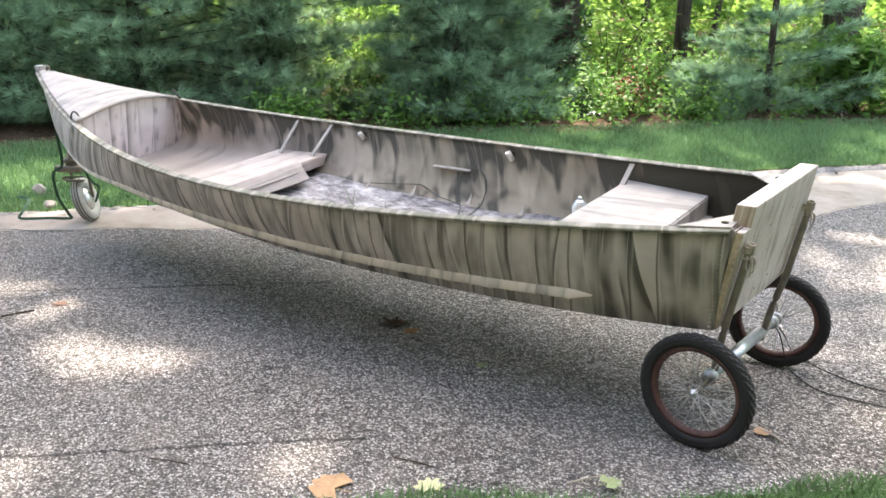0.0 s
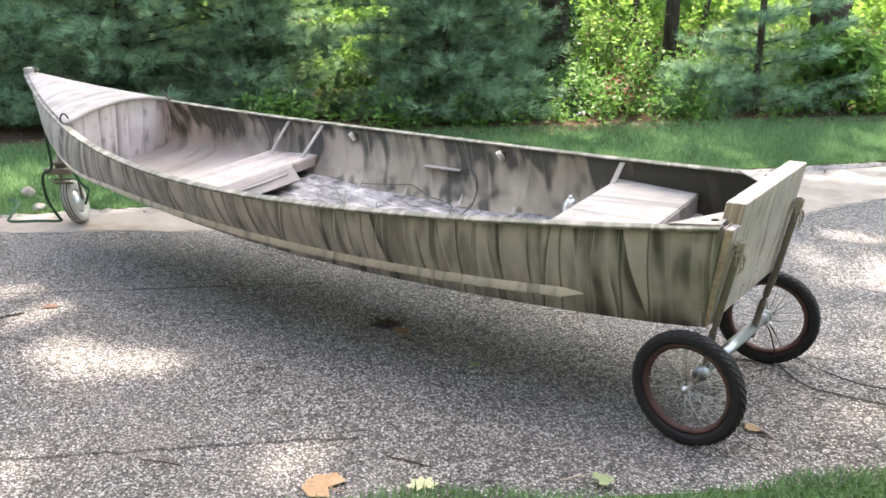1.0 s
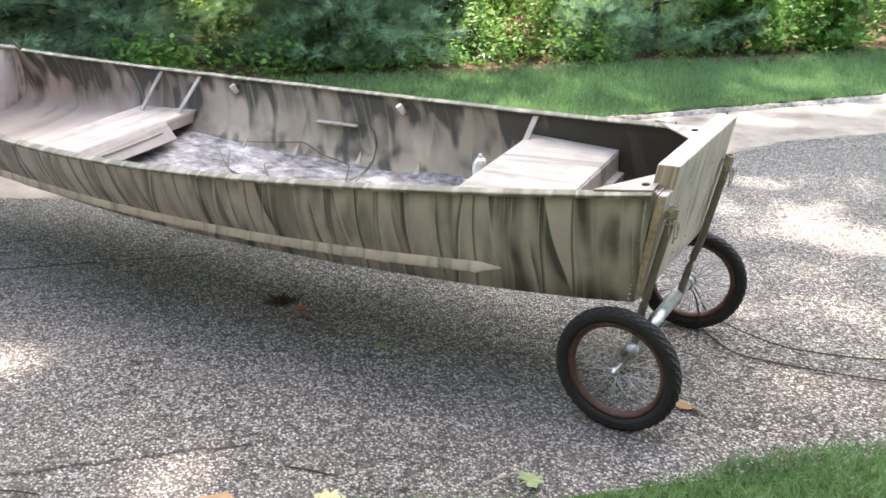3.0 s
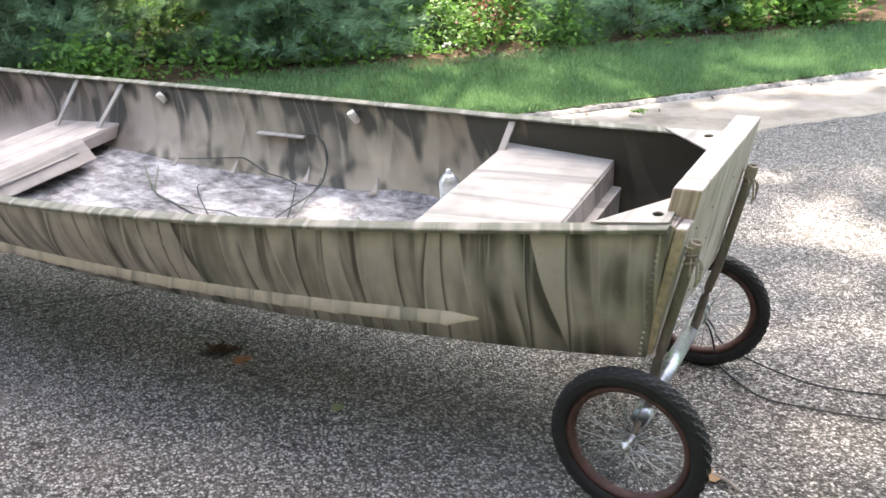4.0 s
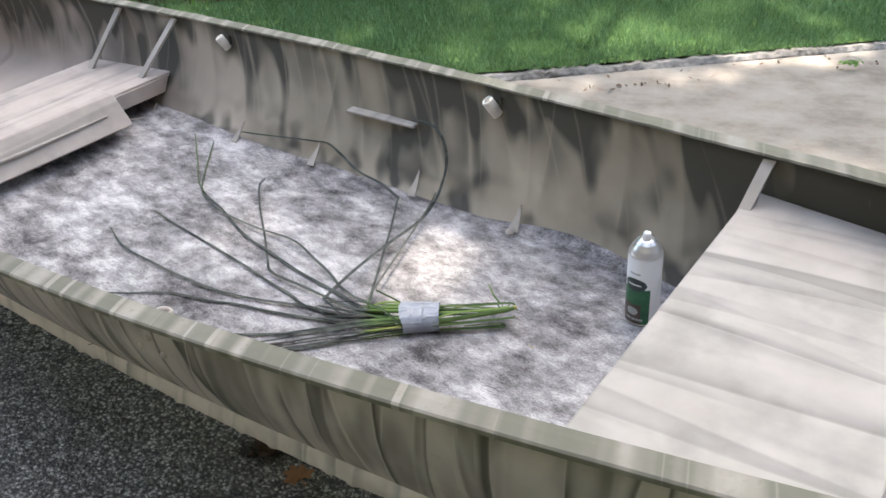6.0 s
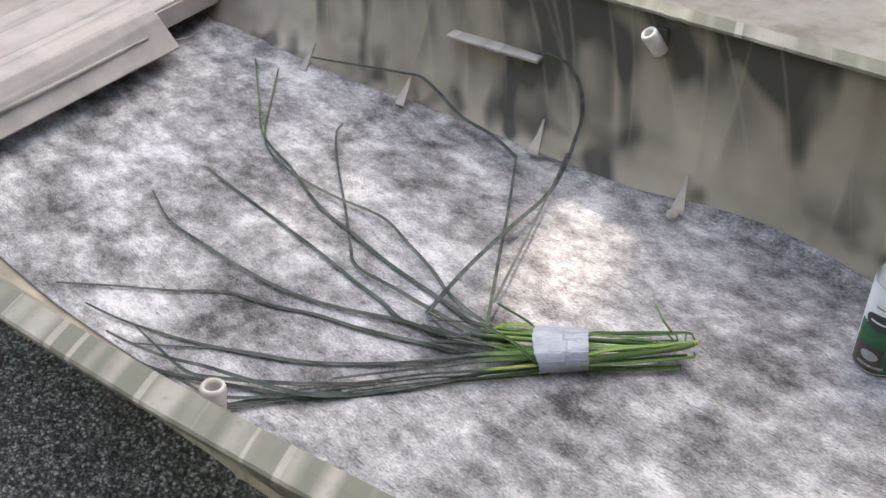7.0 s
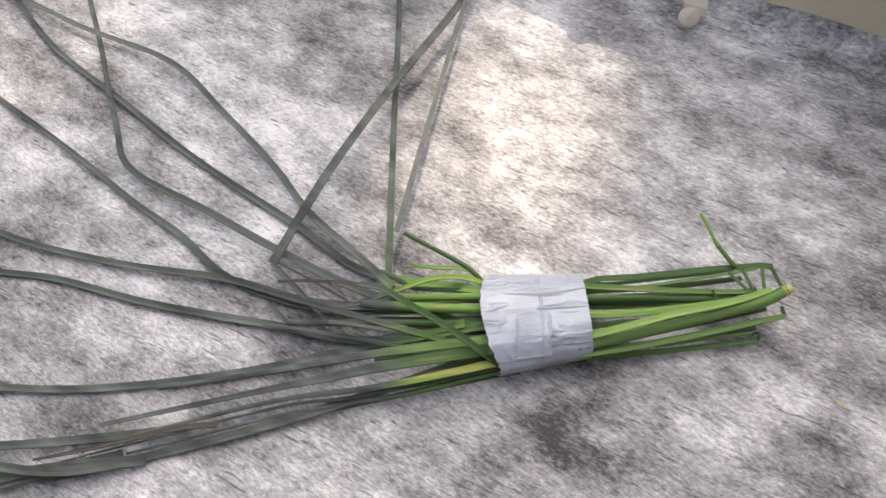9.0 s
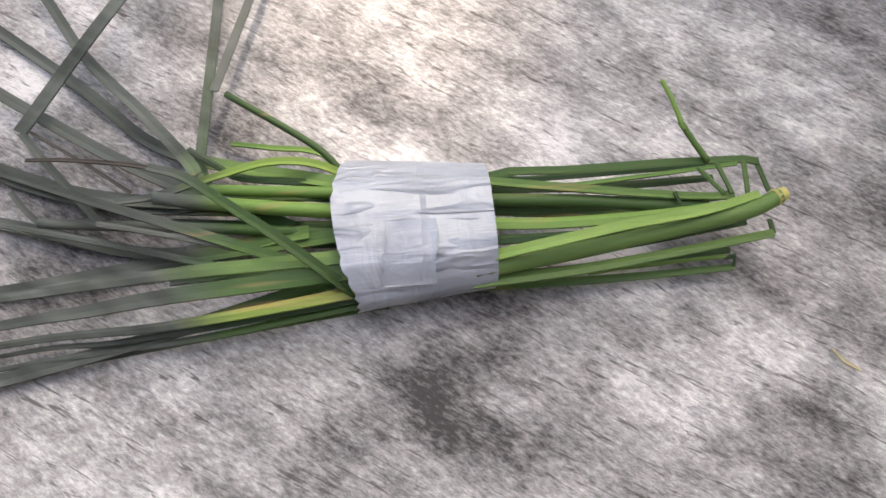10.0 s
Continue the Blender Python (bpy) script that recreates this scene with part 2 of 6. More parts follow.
def asphalt():
    """Chip-seal: pale and dark stones standing in black binder, worn in places, with cracks."""
    n = Nodes("chipseal_asphalt", 0.85, 0, 0.3)
    x, y, z = n.xyz()
    warp = n.math("MULTIPLY", n.math("SUBTRACT", n.noise(scale=120, detail=3, rough=0.6), 0.5), 0.014)
    bent = n.comb(n.math("ADD", x, warp), n.math("SUBTRACT", y, warp), z)
    cell = n.voronoi(bent, 135, out="Color")
    sep = n.node("ShaderNodeSeparateColor", Color=cell).outputs[0]
    dist = n.voronoi(bent, 135)
    fine = n.node("ShaderNodeSeparateColor", Color=n.voronoi(bent, 260, out="Color")).outputs[1]
    tone = n.math("ADD", n.math("MULTIPLY", sep, 0.7), n.math("MULTIPLY", fine, 0.3))
    col = n.ramp(tone, (0.15, (0.11, 0.100, 0.094)), (0.40, (0.30, 0.274, 0.257)), (0.62, (0.50, 0.460, 0.433)), (0.82, (0.88, 0.83, 0.79)))
    col = n.mix(n.ramp(dist, (0.36, 0.0), (0.66, 0.8)), col, (0.045, 0.042, 0.040))
    worn = n.ramp(n.noise(scale=1.6, detail=3, rough=0.6), (0.38, 0.35), (0.62, 1.0))
    pit = n.ramp(n.noise(scale=62, detail=3, rough=0.65), (0.56, 0.0), (0.62, 0.92))
    col = n.mix(n.math("MULTIPLY", pit, n.math("ADD", 0.55, n.math("MULTIPLY", worn, 0.45))), col, (0.030, 0.028, 0.027))
    hole = n.ramp(n.noise(scale=26, detail=5, rough=0.72), (0.555, 0.0), (0.61, 0.95))
    col = n.mix(n.math("MULTIPLY", hole, worn), col, (0.026, 0.025, 0.023))
    chip = n.node("ShaderNodeSeparateColor", Color=n.voronoi(scale=70, out="Color")).outputs[0]
    chip = n.math("MULTIPLY", n.math("GREATER_THAN", chip, 0.90), n.ramp(n.voronoi(scale=70), (0.28, 0.9), (0.38, 0.0)))
    col = n.mix(chip, col, (0.72, 0.68, 0.64))
    vein = n.math("ABSOLUTE", n.math("SUBTRACT", n.noise(scale=1.9, detail=7, rough=0.62), 0.5))
    col = n.mix(n.math("MULTIPLY", n.ramp(vein, (0.0, 0.75), (0.004, 0.55), (0.009, 0.0)), worn), col, (0.03, 0.028, 0.027))
    big = n.noise(scale=0.9, detail=4, rough=0.6)
    col = n.mix(n.ramp(big, (0.35, 0.3), (0.65, 0.0)), col, (0.12, 0.115, 0.11))
    warm = n.noise(scale=2.2, detail=3)
    col = n.mix(n.ramp(warm, (0.55, 0.0), (0.72, 0.25)), col, (0.30, 0.26, 0.23))
    oil = n.math("ADD", n.math("POWER", n.math("DIVIDE", n.math("ADD", x, 0.12), 0.085), 2.0), n.math("POWER", n.math("DIVIDE", n.math("SUBTRACT", y, 4.865), 0.05), 2.0))
    oil = n.math("ADD", oil, n.math("MULTIPLY", n.math("SUBTRACT", n.noise(scale=22, detail=3), 0.5), 1.6))
    col = n.mix(n.ramp(oil, (0.1, 0.85), (1.0, 0.0)), col, (0.022, 0.021, 0.019))
    w = n.math("MULTIPLY", n.math("SUBTRACT", n.noise(scale=9, detail=8, rough=0.7), 0.5), 0.11)
    for off, slope, lo, hi in ((3.845, 0.285, -1.6, 0.02), (3.05, 0.02, -9.0, 9.0), (5.55, 0.26, -3.2, -0.6)):
        line = n.math("ABSOLUTE", n.math("ADD", n.math("SUBTRACT", y, n.math("ADD", n.math("MULTIPLY", x, slope), off)), w))
        inside = n.math("MULTIPLY", n.math("GREATER_THAN", x, lo), n.math("LESS_THAN", x, hi))
        col = n.mix(n.math("MULTIPLY", n.ramp(line, (0.0, 1.0), (0.004, 0.9), (0.010, 0.0)), n.math("MULTIPLY", inside, 0.85)), col, (0.02, 0.02, 0.02))
    n.bump(n.math("SUBTRACT", n.math("MULTIPLY", sep, 0.5), n.math("MULTIPLY", dist, 1.3)), 1.0, 0.008)
    return n.done(col)


def felt():
    """Grey mottled boat carpet with a diagonal lie of the fibres."""
    n = Nodes("mottled_grey_mat", 0.95, 0, 0.15)
    cloud = n.noise(scale=5.5, detail=4, rough=0.6, dist=0.3)
    mid = n.noise(n.scaled(0.9, 1.6, 1.0, (0, 0, 26)), 17, 5, 0.7)
    fib = n.noise(n.scaled(170, 420, 170, (0, 0, 24)), 1.0, 5, 0.8)
    hair = n.noise(n.scaled(45, 420, 45, (0, 0, 38)), 1.0, 2, 0.6, 1.0)
    f = n.math("ADD", n.math("MULTIPLY", cloud, 0.40), n.math("ADD", n.math("MULTIPLY", mid, 0.46), n.math("MULTIPLY", fib, 0.40)))
    col = n.ramp(f, (0.495, (0.052, 0.049, 0.050)), (0.57, (0.165, 0.156, 0.159)), (0.65, (0.32, 0.305, 0.309)), (0.745, (0.60, 0.577, 0.583)))
    col = n.mix(n.ramp(hair, (0.605, 0.0), (0.68, 0.72)), col, (0.055, 0.05, 0.047))
    n.bump(fib, 0.5, 0.003)
    return n.done(col)


def grass_mat(name, a, b):
    n = Nodes(name, 0.6, 0, 0.3)
    r = n.island()
    patch = n.noise(scale=1.3, detail=3)
    col = n.ramp(n.math("ADD", n.math("MULTIPLY", r, 0.6), n.math("MULTIPLY", patch, 0.4)), (0.2, a), (0.8, b), (0.99, (0.30, 0.36, 0.14)))
    return n.leafy(col, 0.35)


def foliage(name, dark, light, share=0.45, patch=4.0, single=0.45):
    """Leaves that vary one by one and in clumps."""
    n = Nodes(name, 0.55, 0, 0.35)
    clump = n.noise(scale=patch, detail=3, rough=0.6)
    f = n.math("ADD", n.math("MULTIPLY", n.island(), single), n.math("MULTIPLY", n.ramp(clump, (0.35, 0.0), (0.65, 1.0)), 1.0 - single))
    return n.leafy(n.ramp(f, (0.05, dark), (0.5, tuple((p + q) / 2 for p, q in zip(dark, light))), (0.95, light)), share)


def bark(name, a, b):
    n = Nodes(name, 0.9, 0, 0.2)
    f = n.noise(n.scaled(1, 1, 0.18), 30, 5, 0.65)
    n.bump(f, 0.8, 0.015)
    return n.done(n.ramp(f, (0.35, a), (0.65, b)))


def concrete():
    n = Nodes("worn_concrete", 0.85, 0, 0.25)
    f = n.noise(scale=3.0, detail=6, rough=0.65)
    g = n.noise(scale=70, detail=3)
    col = n.ramp(f, (0.3, (0.165, 0.135, 0.114)), (0.5, (0.275, 0.238, 0.205)), (0.72, (0.35, 0.313, 0.275)))
    col = n.mix(n.ramp(g, (0.58, 0.0), (0.72, 0.5)), col, (0.22, 0.2, 0.17))
    n.bump(g, 0.4, 0.004)
    return n.done(col)


def soil():
    n = Nodes("leaf_litter_soil", 0.95, 0, 0.1)
    f = n.noise(scale=14, detail=5, rough=0.7)
    return n.done(n.ramp(f, (0.3, (0.03, 0.022, 0.014)), (0.6, (0.10, 0.065, 0.04)), (0.8, (0.2, 0.13, 0.08))))


def lawn_soil():
    n = Nodes("turf_base", 0.9, 0, 0.1)
    f = n.noise(scale=20, detail=5, rough=0.7)
    return n.done(n.ramp(f, (0.3, (0.035, 0.075, 0.02)), (0.7, (0.075, 0.135, 0.04))))


def raw_wood():
    """Weathered plywood and plank with the paint worn off the grain."""
    n = Nodes("weathered_painted_wood", 0.75, 0, 0.25)
    g = n.noise(n.scaled(6, 40, 5, (0, 0, 0)), 1.0, 4, 0.6)
    g2 = n.noise(n.scaled(4, 34, 4.5, (-24, 0, 0)), 1.0, 4, 0.6, 0.5)
    fine = n.noise(n.scaled(10, 150, 9, (-20, 0, 0)), 1.0, 3, 0.6)
    col = n.ramp(n.noise(scale=7, detail=4), (0.35, (0.50, 0.435, 0.40)), (0.65, (0.62, 0.555, 0.52)))
    col = n.mix(n.ramp(g2, (0.50, 0.0), (0.64, 0.7)), col, (0.25, 0.20, 0.16))
    col = n.mix(n.ramp(fine, (0.54, 0.0), (0.70, 0.45)), col, (0.28, 0.225, 0.18))
    col = n.mix(n.ramp(g, (0.58, 0.0), (0.72, 0.4)), col, (0.68, 0.63, 0.58))
    n.bump(g2, 0.3, 0.003)
    return n.done(col)


def ply_edge():
    n = Nodes("plywood_end_grain", 0.8, 0, 0.2)
    x, y, z = n.xyz()
    layer = n.noise(n.comb(n.math("MULTIPLY", n.math("ADD", x, n.math("MULTIPLY", z, 0.2)), 130.0), n.math("MULTIPLY", y, 3.0), n.math("MULTIPLY", z, 5.0)), 1.0, 2)
    col = n.ramp(layer, (0.30, (0.30, 0.225, 0.175)), (0.50, (0.42, 0.335, 0.268)), (0.70, (0.54, 0.46, 0.39)))
    return n.done(col)


def galvanised():
    n = Nodes("galvanised_pipe", 0.38, 0.9, 0.5)
    sp = n.voronoi(scale=120, out="Color")
    v = n.node("ShaderNodeSeparateColor", Color=sp).outputs[0]
    return n.done(n.ramp(v, (0.1, (0.36, 0.375, 0.40)), (0.9, (0.54, 0.56, 0.60))), n.ramp(v, (0.0, 0.3), (1.0, 0.5)))


def rusty():
    n = Nodes("rusty_steel", 0.7, 0.5, 0.4)
    f = n.noise(scale=45, detail=5, rough=0.7)
    return n.done(n.ramp(f, (0.3, (0.10, 0.085, 0.07)), (0.55, (0.22, 0.19, 0.155)), (0.75, (0.20, 0.10, 0.055))))


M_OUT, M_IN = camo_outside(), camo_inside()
M_SEAT = camo_top("pale_seat_paint", 0, (0.78, 0.775, 0.775), 0.6)
# Rail colour is lightened to carry the light on its upward face.
M_RAIL = camo_top("lightened_rail_paint", 2, (1.12, 1.08, 1.02), 0.5, 1.1)
M_BOWSEAT = camo_top("pinkish_seat_paint", 1, (0.80, 0.745, 0.735), 0.9, 0.8)
M_DECK = camo_top("pale_deck_paint", 1, (0.74, 0.715, 0.715), 0.4, 1.2)
M_RIM = camo_top("pale_gunwale_paint", 1, (0.78, 0.77, 0.75), 0.6)


def camo_lip():
    """The gunwale's lip: pale paint with olive bands across it and narrow bare stripes."""
    n = Nodes("banded_gunwale_paint", 0.55, 0, 0.4)
    s, y, z = n.xyz()
    q = n.math("ADD", s, n.math("MULTIPLY", y, 0.35))
    band = n.ramp(n.noise(n.comb(n.math("MULTIPLY", q, 11.0), 0.0, 0.0), 1.0, 2, 0.6), (0.40, 0.0), (0.52, 0.85))
    stripe = n.ramp(n.noise(n.comb(n.math("MULTIPLY", q, 48.0), 4.0, 0.0), 1.0, 1), (0.60, 0.0), (0.64, 1.0))
    base = n.ramp(n.noise(scale=25, detail=4), (0.3, (0.25, 0.229, 0.196)), (0.7, (0.325, 0.299, 0.26)))
    col = n.mix(n.math("MULTIPLY", band, n.math("SUBTRACT", 1.0, stripe)), base, (0.105, 0.104, 0.076))
    col = n.mix(n.ramp(n.noise(scale=90, detail=4), (0.60, 0.0), (0.72, 0.5)), col, (0.16, 0.15, 0.125))
    n.bump(n.noise(scale=110, detail=3), 0.15, 0.001)
    return n.done(col)


M_LIP = camo_lip()
M_TAN = plain("tan_boat_paint", (0.34, 0.302, 0.262), 0.6, 0, 0.2, 40, 0.2)
M_KERB = plain("rough_grey_kerb", (0.22, 0.20, 0.18), 0.9, 0, 0.85, 26, 1.0)
M_ROAD, M_CONC, M_SOIL, M_TURF = asphalt(), concrete(), soil(), lawn_soil()
M_MAT, M_WOOD, M_PLY = felt(), raw_wood(), ply_edge()
M_GALV, M_RUST = galvanised(), rusty()
M_RUBBER = plain("black_tyre_rubber", (0.010, 0.010, 0.0115), 0.75, 0, 0.4, 80, 0.3)
M_GREYTYRE = plain("grey_tyre_rubber", (0.34, 0.33, 0.29), 0.8, 0, 0.2, 60, 0.2)
M_RIMRED = plain("rusty_red_rim", (0.075, 0.036, 0.032), 0.6, 0.1, 0.8, 40, 0.2)
M_BARSTEEL = plain("brown_painted_steel", (0.19, 0.165, 0.143), 0.6, 0.2, 0.4, 30, 0.2)
M_CHROME = plain("dull_chrome", (0.5, 0.5, 0.5), 0.35, 0.9, 0.2, 60, 0.05)
M_GRASS = grass_mat("lawn_grass", (0.085, 0.170, 0.066), (0.20, 0.325, 0.15))
M_NEEDLE = foliage("pine_needles", (0.040, 0.098, 0.052), (0.39, 0.58, 0.36), 0.42, 6.0, 0.3)
M_BROAD = foliage("broad_leaves", (0.05, 0.13, 0.025), (0.19, 0.36, 0.08), 0.5)
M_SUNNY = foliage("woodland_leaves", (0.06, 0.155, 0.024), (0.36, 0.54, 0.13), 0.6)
M_IVY = foliage("ivy_leaves", (0.02, 0.06, 0.02), (0.07, 0.14, 0.05), 0.2)
M_REDLEAF = foliage("red_leaves", (0.13, 0.035, 0.02), (0.30, 0.10, 0.06), 0.4)
M_DEAD = foliage("fallen_brown_leaves", (0.05, 0.028, 0.018), (0.20, 0.12, 0.075), 0.2)
M_BARK = bark("dark_bark", (0.02, 0.016, 0.013), (0.085, 0.065, 0.05))
M_ROPE = plain("grey_tan_rope", (0.33, 0.29, 0.24), 0.9, 0, 0.4, 200, 0.6)
M_CORD = plain("black_cord", (0.02, 0.02, 0.02), 0.7, 0, 0.3, 90, 0.2)
M_STRAP = plain("dark_green_webbing", (0.02, 0.065, 0.034), 0.8, 0, 0.35, 120, 0.4)
M_STONE = plain("pale_stone", (0.30, 0.255, 0.22), 0.85, 0, 0.4, 25, 0.6)


# ---- mesh helpers ----
def quick_mesh(name, verts, faces, mats, smooth=False, idx=None):
    me = bpy.data.meshes.new(name)
    me.from_pydata([tuple(v) for v in verts], [], [tuple(f) for f in faces])
    for m in mats if isinstance(mats, (list, tuple)) else [mats]:
        me.materials.append(m)
    if idx:
        me.polygons.foreach_set("material_index", idx)
    me.polygons.foreach_set("use_smooth", [smooth] * len(me.polygons))
    me.update()
    return me


def tri_mesh(name, verts, mat, n=3):
    """Many loose triangles or quads from an array of shape (count * n, 3)."""
    v = np.asarray(verts, dtype=np.float32).reshape(-1, 3)
    k = len(v) // n
    me = bpy.data.meshes.new(name)
    me.vertices.add(len(v))
    me.vertices.foreach_set("co", v.ravel())
    me.loops.add(len(v))
    me.loops.foreach_set("vertex_index", np.arange(len(v), dtype=np.int32))
    me.polygons.add(k)
    me.polygons.foreach_set("loop_start", np.arange(0, k * n, n, dtype=np.int32))
    me.materials.append(mat)
    me.update(calc_edges=True)
    return me


def part(name, data, parent=None, label="", m=None):
    """Links one mesh as ONE object under a thing or a part."""
    if isinstance(data, tuple):
        bm, mat, smooth = data
        me = bpy.data.meshes.new(name)
        bm.to_mesh(me)
        bm.free()
        me.materials.append(mat)
        me.polygons.foreach_set("use_smooth", [smooth] * len(me.polygons))
        data = me
    ob = new(name, data)
    ob.parent = parent
    if m is not None:
        ob.matrix_basis = m
    return tagged(ob, label) if label else ob


def thing(name, label, category, m=None, group="", data=None, kind=""):
    ob = new(name, data)
    if m is not None:
        ob.matrix_basis = m
    return tagged(ob, label, category, group, kind)


def box_mesh(a, b, mat, bevel=0.004, seg=2, name="box"):
    bm = bmesh.new()
    bmesh.ops.create_cube(bm, size=1.0)
    for v in bm.verts:
        v.co = Vector([(a[i] + b[i]) / 2 + v.co[i] * (b[i] - a[i]) for i in range(3)])
    if bevel:
        bmesh.ops.bevel(bm, geom=bm.edges[:], offset=bevel, segments=seg, affect="EDGES", profile=0.5)
    return (bm, mat, False)


def frame_of(d, up=Vector((0, 0, 1))):
    d = Vector(d).normalized()
    if abs(d.dot(up)) > 0.97:
        up = Vector((1, 0, 0))
    a = up.cross(d).normalized()
    return a, d.cross(a)


def tube_geo(pts, r, seg=8, cap=True):
    """Vertices and faces of a round tube along points; r is one radius or one each."""
    pts = [Vector(p) for p in pts]
    rr = r if isinstance(r, (list, tuple)) else [r] * len(pts)
    vs, fs = [], []
    for i, p in enumerate(pts):
        d = pts[min(i + 1, len(pts) - 1)] - pts[max(i - 1, 0)]
        a, b = frame_of(d)
        for j in range(seg):
            t = 2 * math.pi * j / seg
            vs.append(p + (a * math.cos(t) + b * math.sin(t)) * rr[i])
    for i in range(len(pts) - 1):
        for j in range(seg):
            k = (j + 1) % seg
            fs.append((i * seg + j, i * seg + k, (i + 1) * seg + k, (i + 1) * seg + j))
    if cap:
        fs.append(tuple(range(seg - 1, -1, -1)))
        fs.append(tuple(range((len(pts) - 1) * seg, len(pts) * seg)))
    return vs, fs


def tube(name, pts, r, mat, seg=8):
    vs, fs = tube_geo(pts, r, seg)
    return quick_mesh(name, vs, fs, mat, True)


def spline(pts, n=8):
    """A smooth line through points."""
    p = [Vector(q) for q in pts]
    p = [2 * p[0] - p[1]] + p + [2 * p[-1] - p[-2]]
    out = []
    for i in range(1, len(p) - 2):
        for k in range(n):
            t = k / n
            out.append(0.5 * (2 * p[i] + (p[i + 1] - p[i - 1]) * t + (2 * p[i - 1] - 5 * p[i] + 4 * p[i + 1] - p[i + 2]) * t * t + (3 * p[i] - p[i - 1] - 3 * p[i + 1] + p[i + 2]) * t ** 3))
    return out + [p[-2]]


def lathe(name, prof, mat, seg=24, m=None):
    """A turned shape from (radius, height) pairs round z."""
    vs = [(r * math.cos(2 * math.pi * j / seg), r * math.sin(2 * math.pi * j / seg), z) for r, z in prof for j in range(seg)]
    if m is not None:
        vs = [m @ Vector(v) for v in vs]
    fs = [(i * seg + j, i * seg + (j + 1) % seg, (i + 1) * seg + (j + 1) % seg, (i + 1) * seg + j) for i in range(len(prof) - 1) for j in range(seg)]
    fs += [tuple(range(seg - 1, -1, -1)), tuple(range((len(prof) - 1) * seg, len(prof) * seg))]
    return quick_mesh(name, vs, fs, mat, True)


def ribbon_geo(pts, widths, fold=0.15, up=Vector((0, 0, 1)), thick=0.0012):
    """A narrow blade, creased along the middle, with a little thickness."""
    pts = [Vector(p) for p in pts]
    vs, fs = [], []
    n = len(pts)
    for i, p in enumerate(pts):
        d = (pts[min(i + 1, n - 1)] - pts[max(i - 1, 0)]).normalized()
        side = d.cross(up).normalized()
        w = widths[i]
        rise = up * (w * fold)
        vs += [p - side * w / 2 + rise, p, p + side * w / 2 + rise, p - side * w / 2 + rise - up * thick, p - up * thick, p + side * w / 2 + rise - up * thick]
    for i in range(n - 1):
        a, b = 6 * i, 6 * i + 6
        fs += [(a, a + 1, b + 1, b), (a + 1, a + 2, b + 2, b + 1), (a + 3, b + 3, b + 4, a + 4), (a + 4, b + 4, b + 5, a + 5), (a, b, b + 3, a + 3), (a + 2, a + 5, b + 5, b + 2)]
    return vs, fs


# ---- ground ----
far_e = lambda x: float(np.interp(x, [-40, -2.5, 0.9, 1.75, 2.05, 2.3, 2.55, 2.78, 3.2, 3.8, 40], [-5.8, 6.2, 6.5, 6.66, 6.95, 7.33, 7.58, 7.76, 7.97, 8.22, 19.8]))
gut_e = lambda x: 7.75 + 0.42 * x if x > -4 else 6.07 + 0.32 * (x + 4)
wood_e = lambda x: 9.5 + 0.36 * x
near_e = lambda x: 3.40 + 0.235 * x


def lawn_z(x, y):
    d = max(0.0, y - gut_e(x))
    e = min(1.0, max(0.0, (x + 1.5) / 1.5))
    return 0.045 * (0.30 + 0.70 * e) + 0.085 * min(d, 2.0) + 0.03 * max(0.0, d - 2.0) + 0.012 * math.sin(1.7 * x + y) * min(1, d)


def grid_sheet(name, x0, x1, nx, f0, f1, ny, zf, mat):
    """A sheet between two lines, with its height from zf."""
    vs, fs = [], []
    for i in range(nx + 1):
        x = x0 + (x1 - x0) * i / nx
        for j in range(ny + 1):
            y = f0(x) + (f1(x) - f0(x)) * (j / ny) ** 1.5
            vs.append((x, y, zf(x, y)))
    for i in range(nx):
        for j in range(ny):
            a = i * (ny + 1) + j
            fs.append((a, a + ny + 1, a + ny + 2, a + 1))
    return quick_mesh(name, vs, fs, mat, True)


thing("ground", "dark soil reaching to the horizon", "ground", kind="structure",
      data=quick_mesh("ground", [(-400, -400, -0.06), (400, -400, -0.06), (400, 400, -0.06), (-400, 400, -0.06)], [(0, 1, 2, 3)], M_SOIL))


def road_edge(x):
    return far_e(x) + 0.03 * math.sin(3.1 * x) + 0.022 * math.sin(8.3 * x + 1) + 0.012 * math.sin(21 * x)


thing("road", "grey chip-seal driveway with worn pale stones and cracks", "driveway", kind="structure",
      data=grid_sheet("road", -40, 40, 400, near_e, road_edge, 6, lambda x, y: 0.004 * math.sin(0.9 * x) * math.sin(0.8 * y), M_ROAD))
gutter = thing("gutter", "pale worn concrete gutter beside the driveway", "gutter", kind="structure",
               data=grid_sheet("gutter", -40, 40, 240, lambda x: far_e(x) - 0.12, lambda x: gut_e(x) + 0.02, 8,
                               lambda x, y: -0.006 + 0.02 * max(0, (y - far_e(x)) / (gut_e(x) - far_e(x))) ** 2, M_CONC))


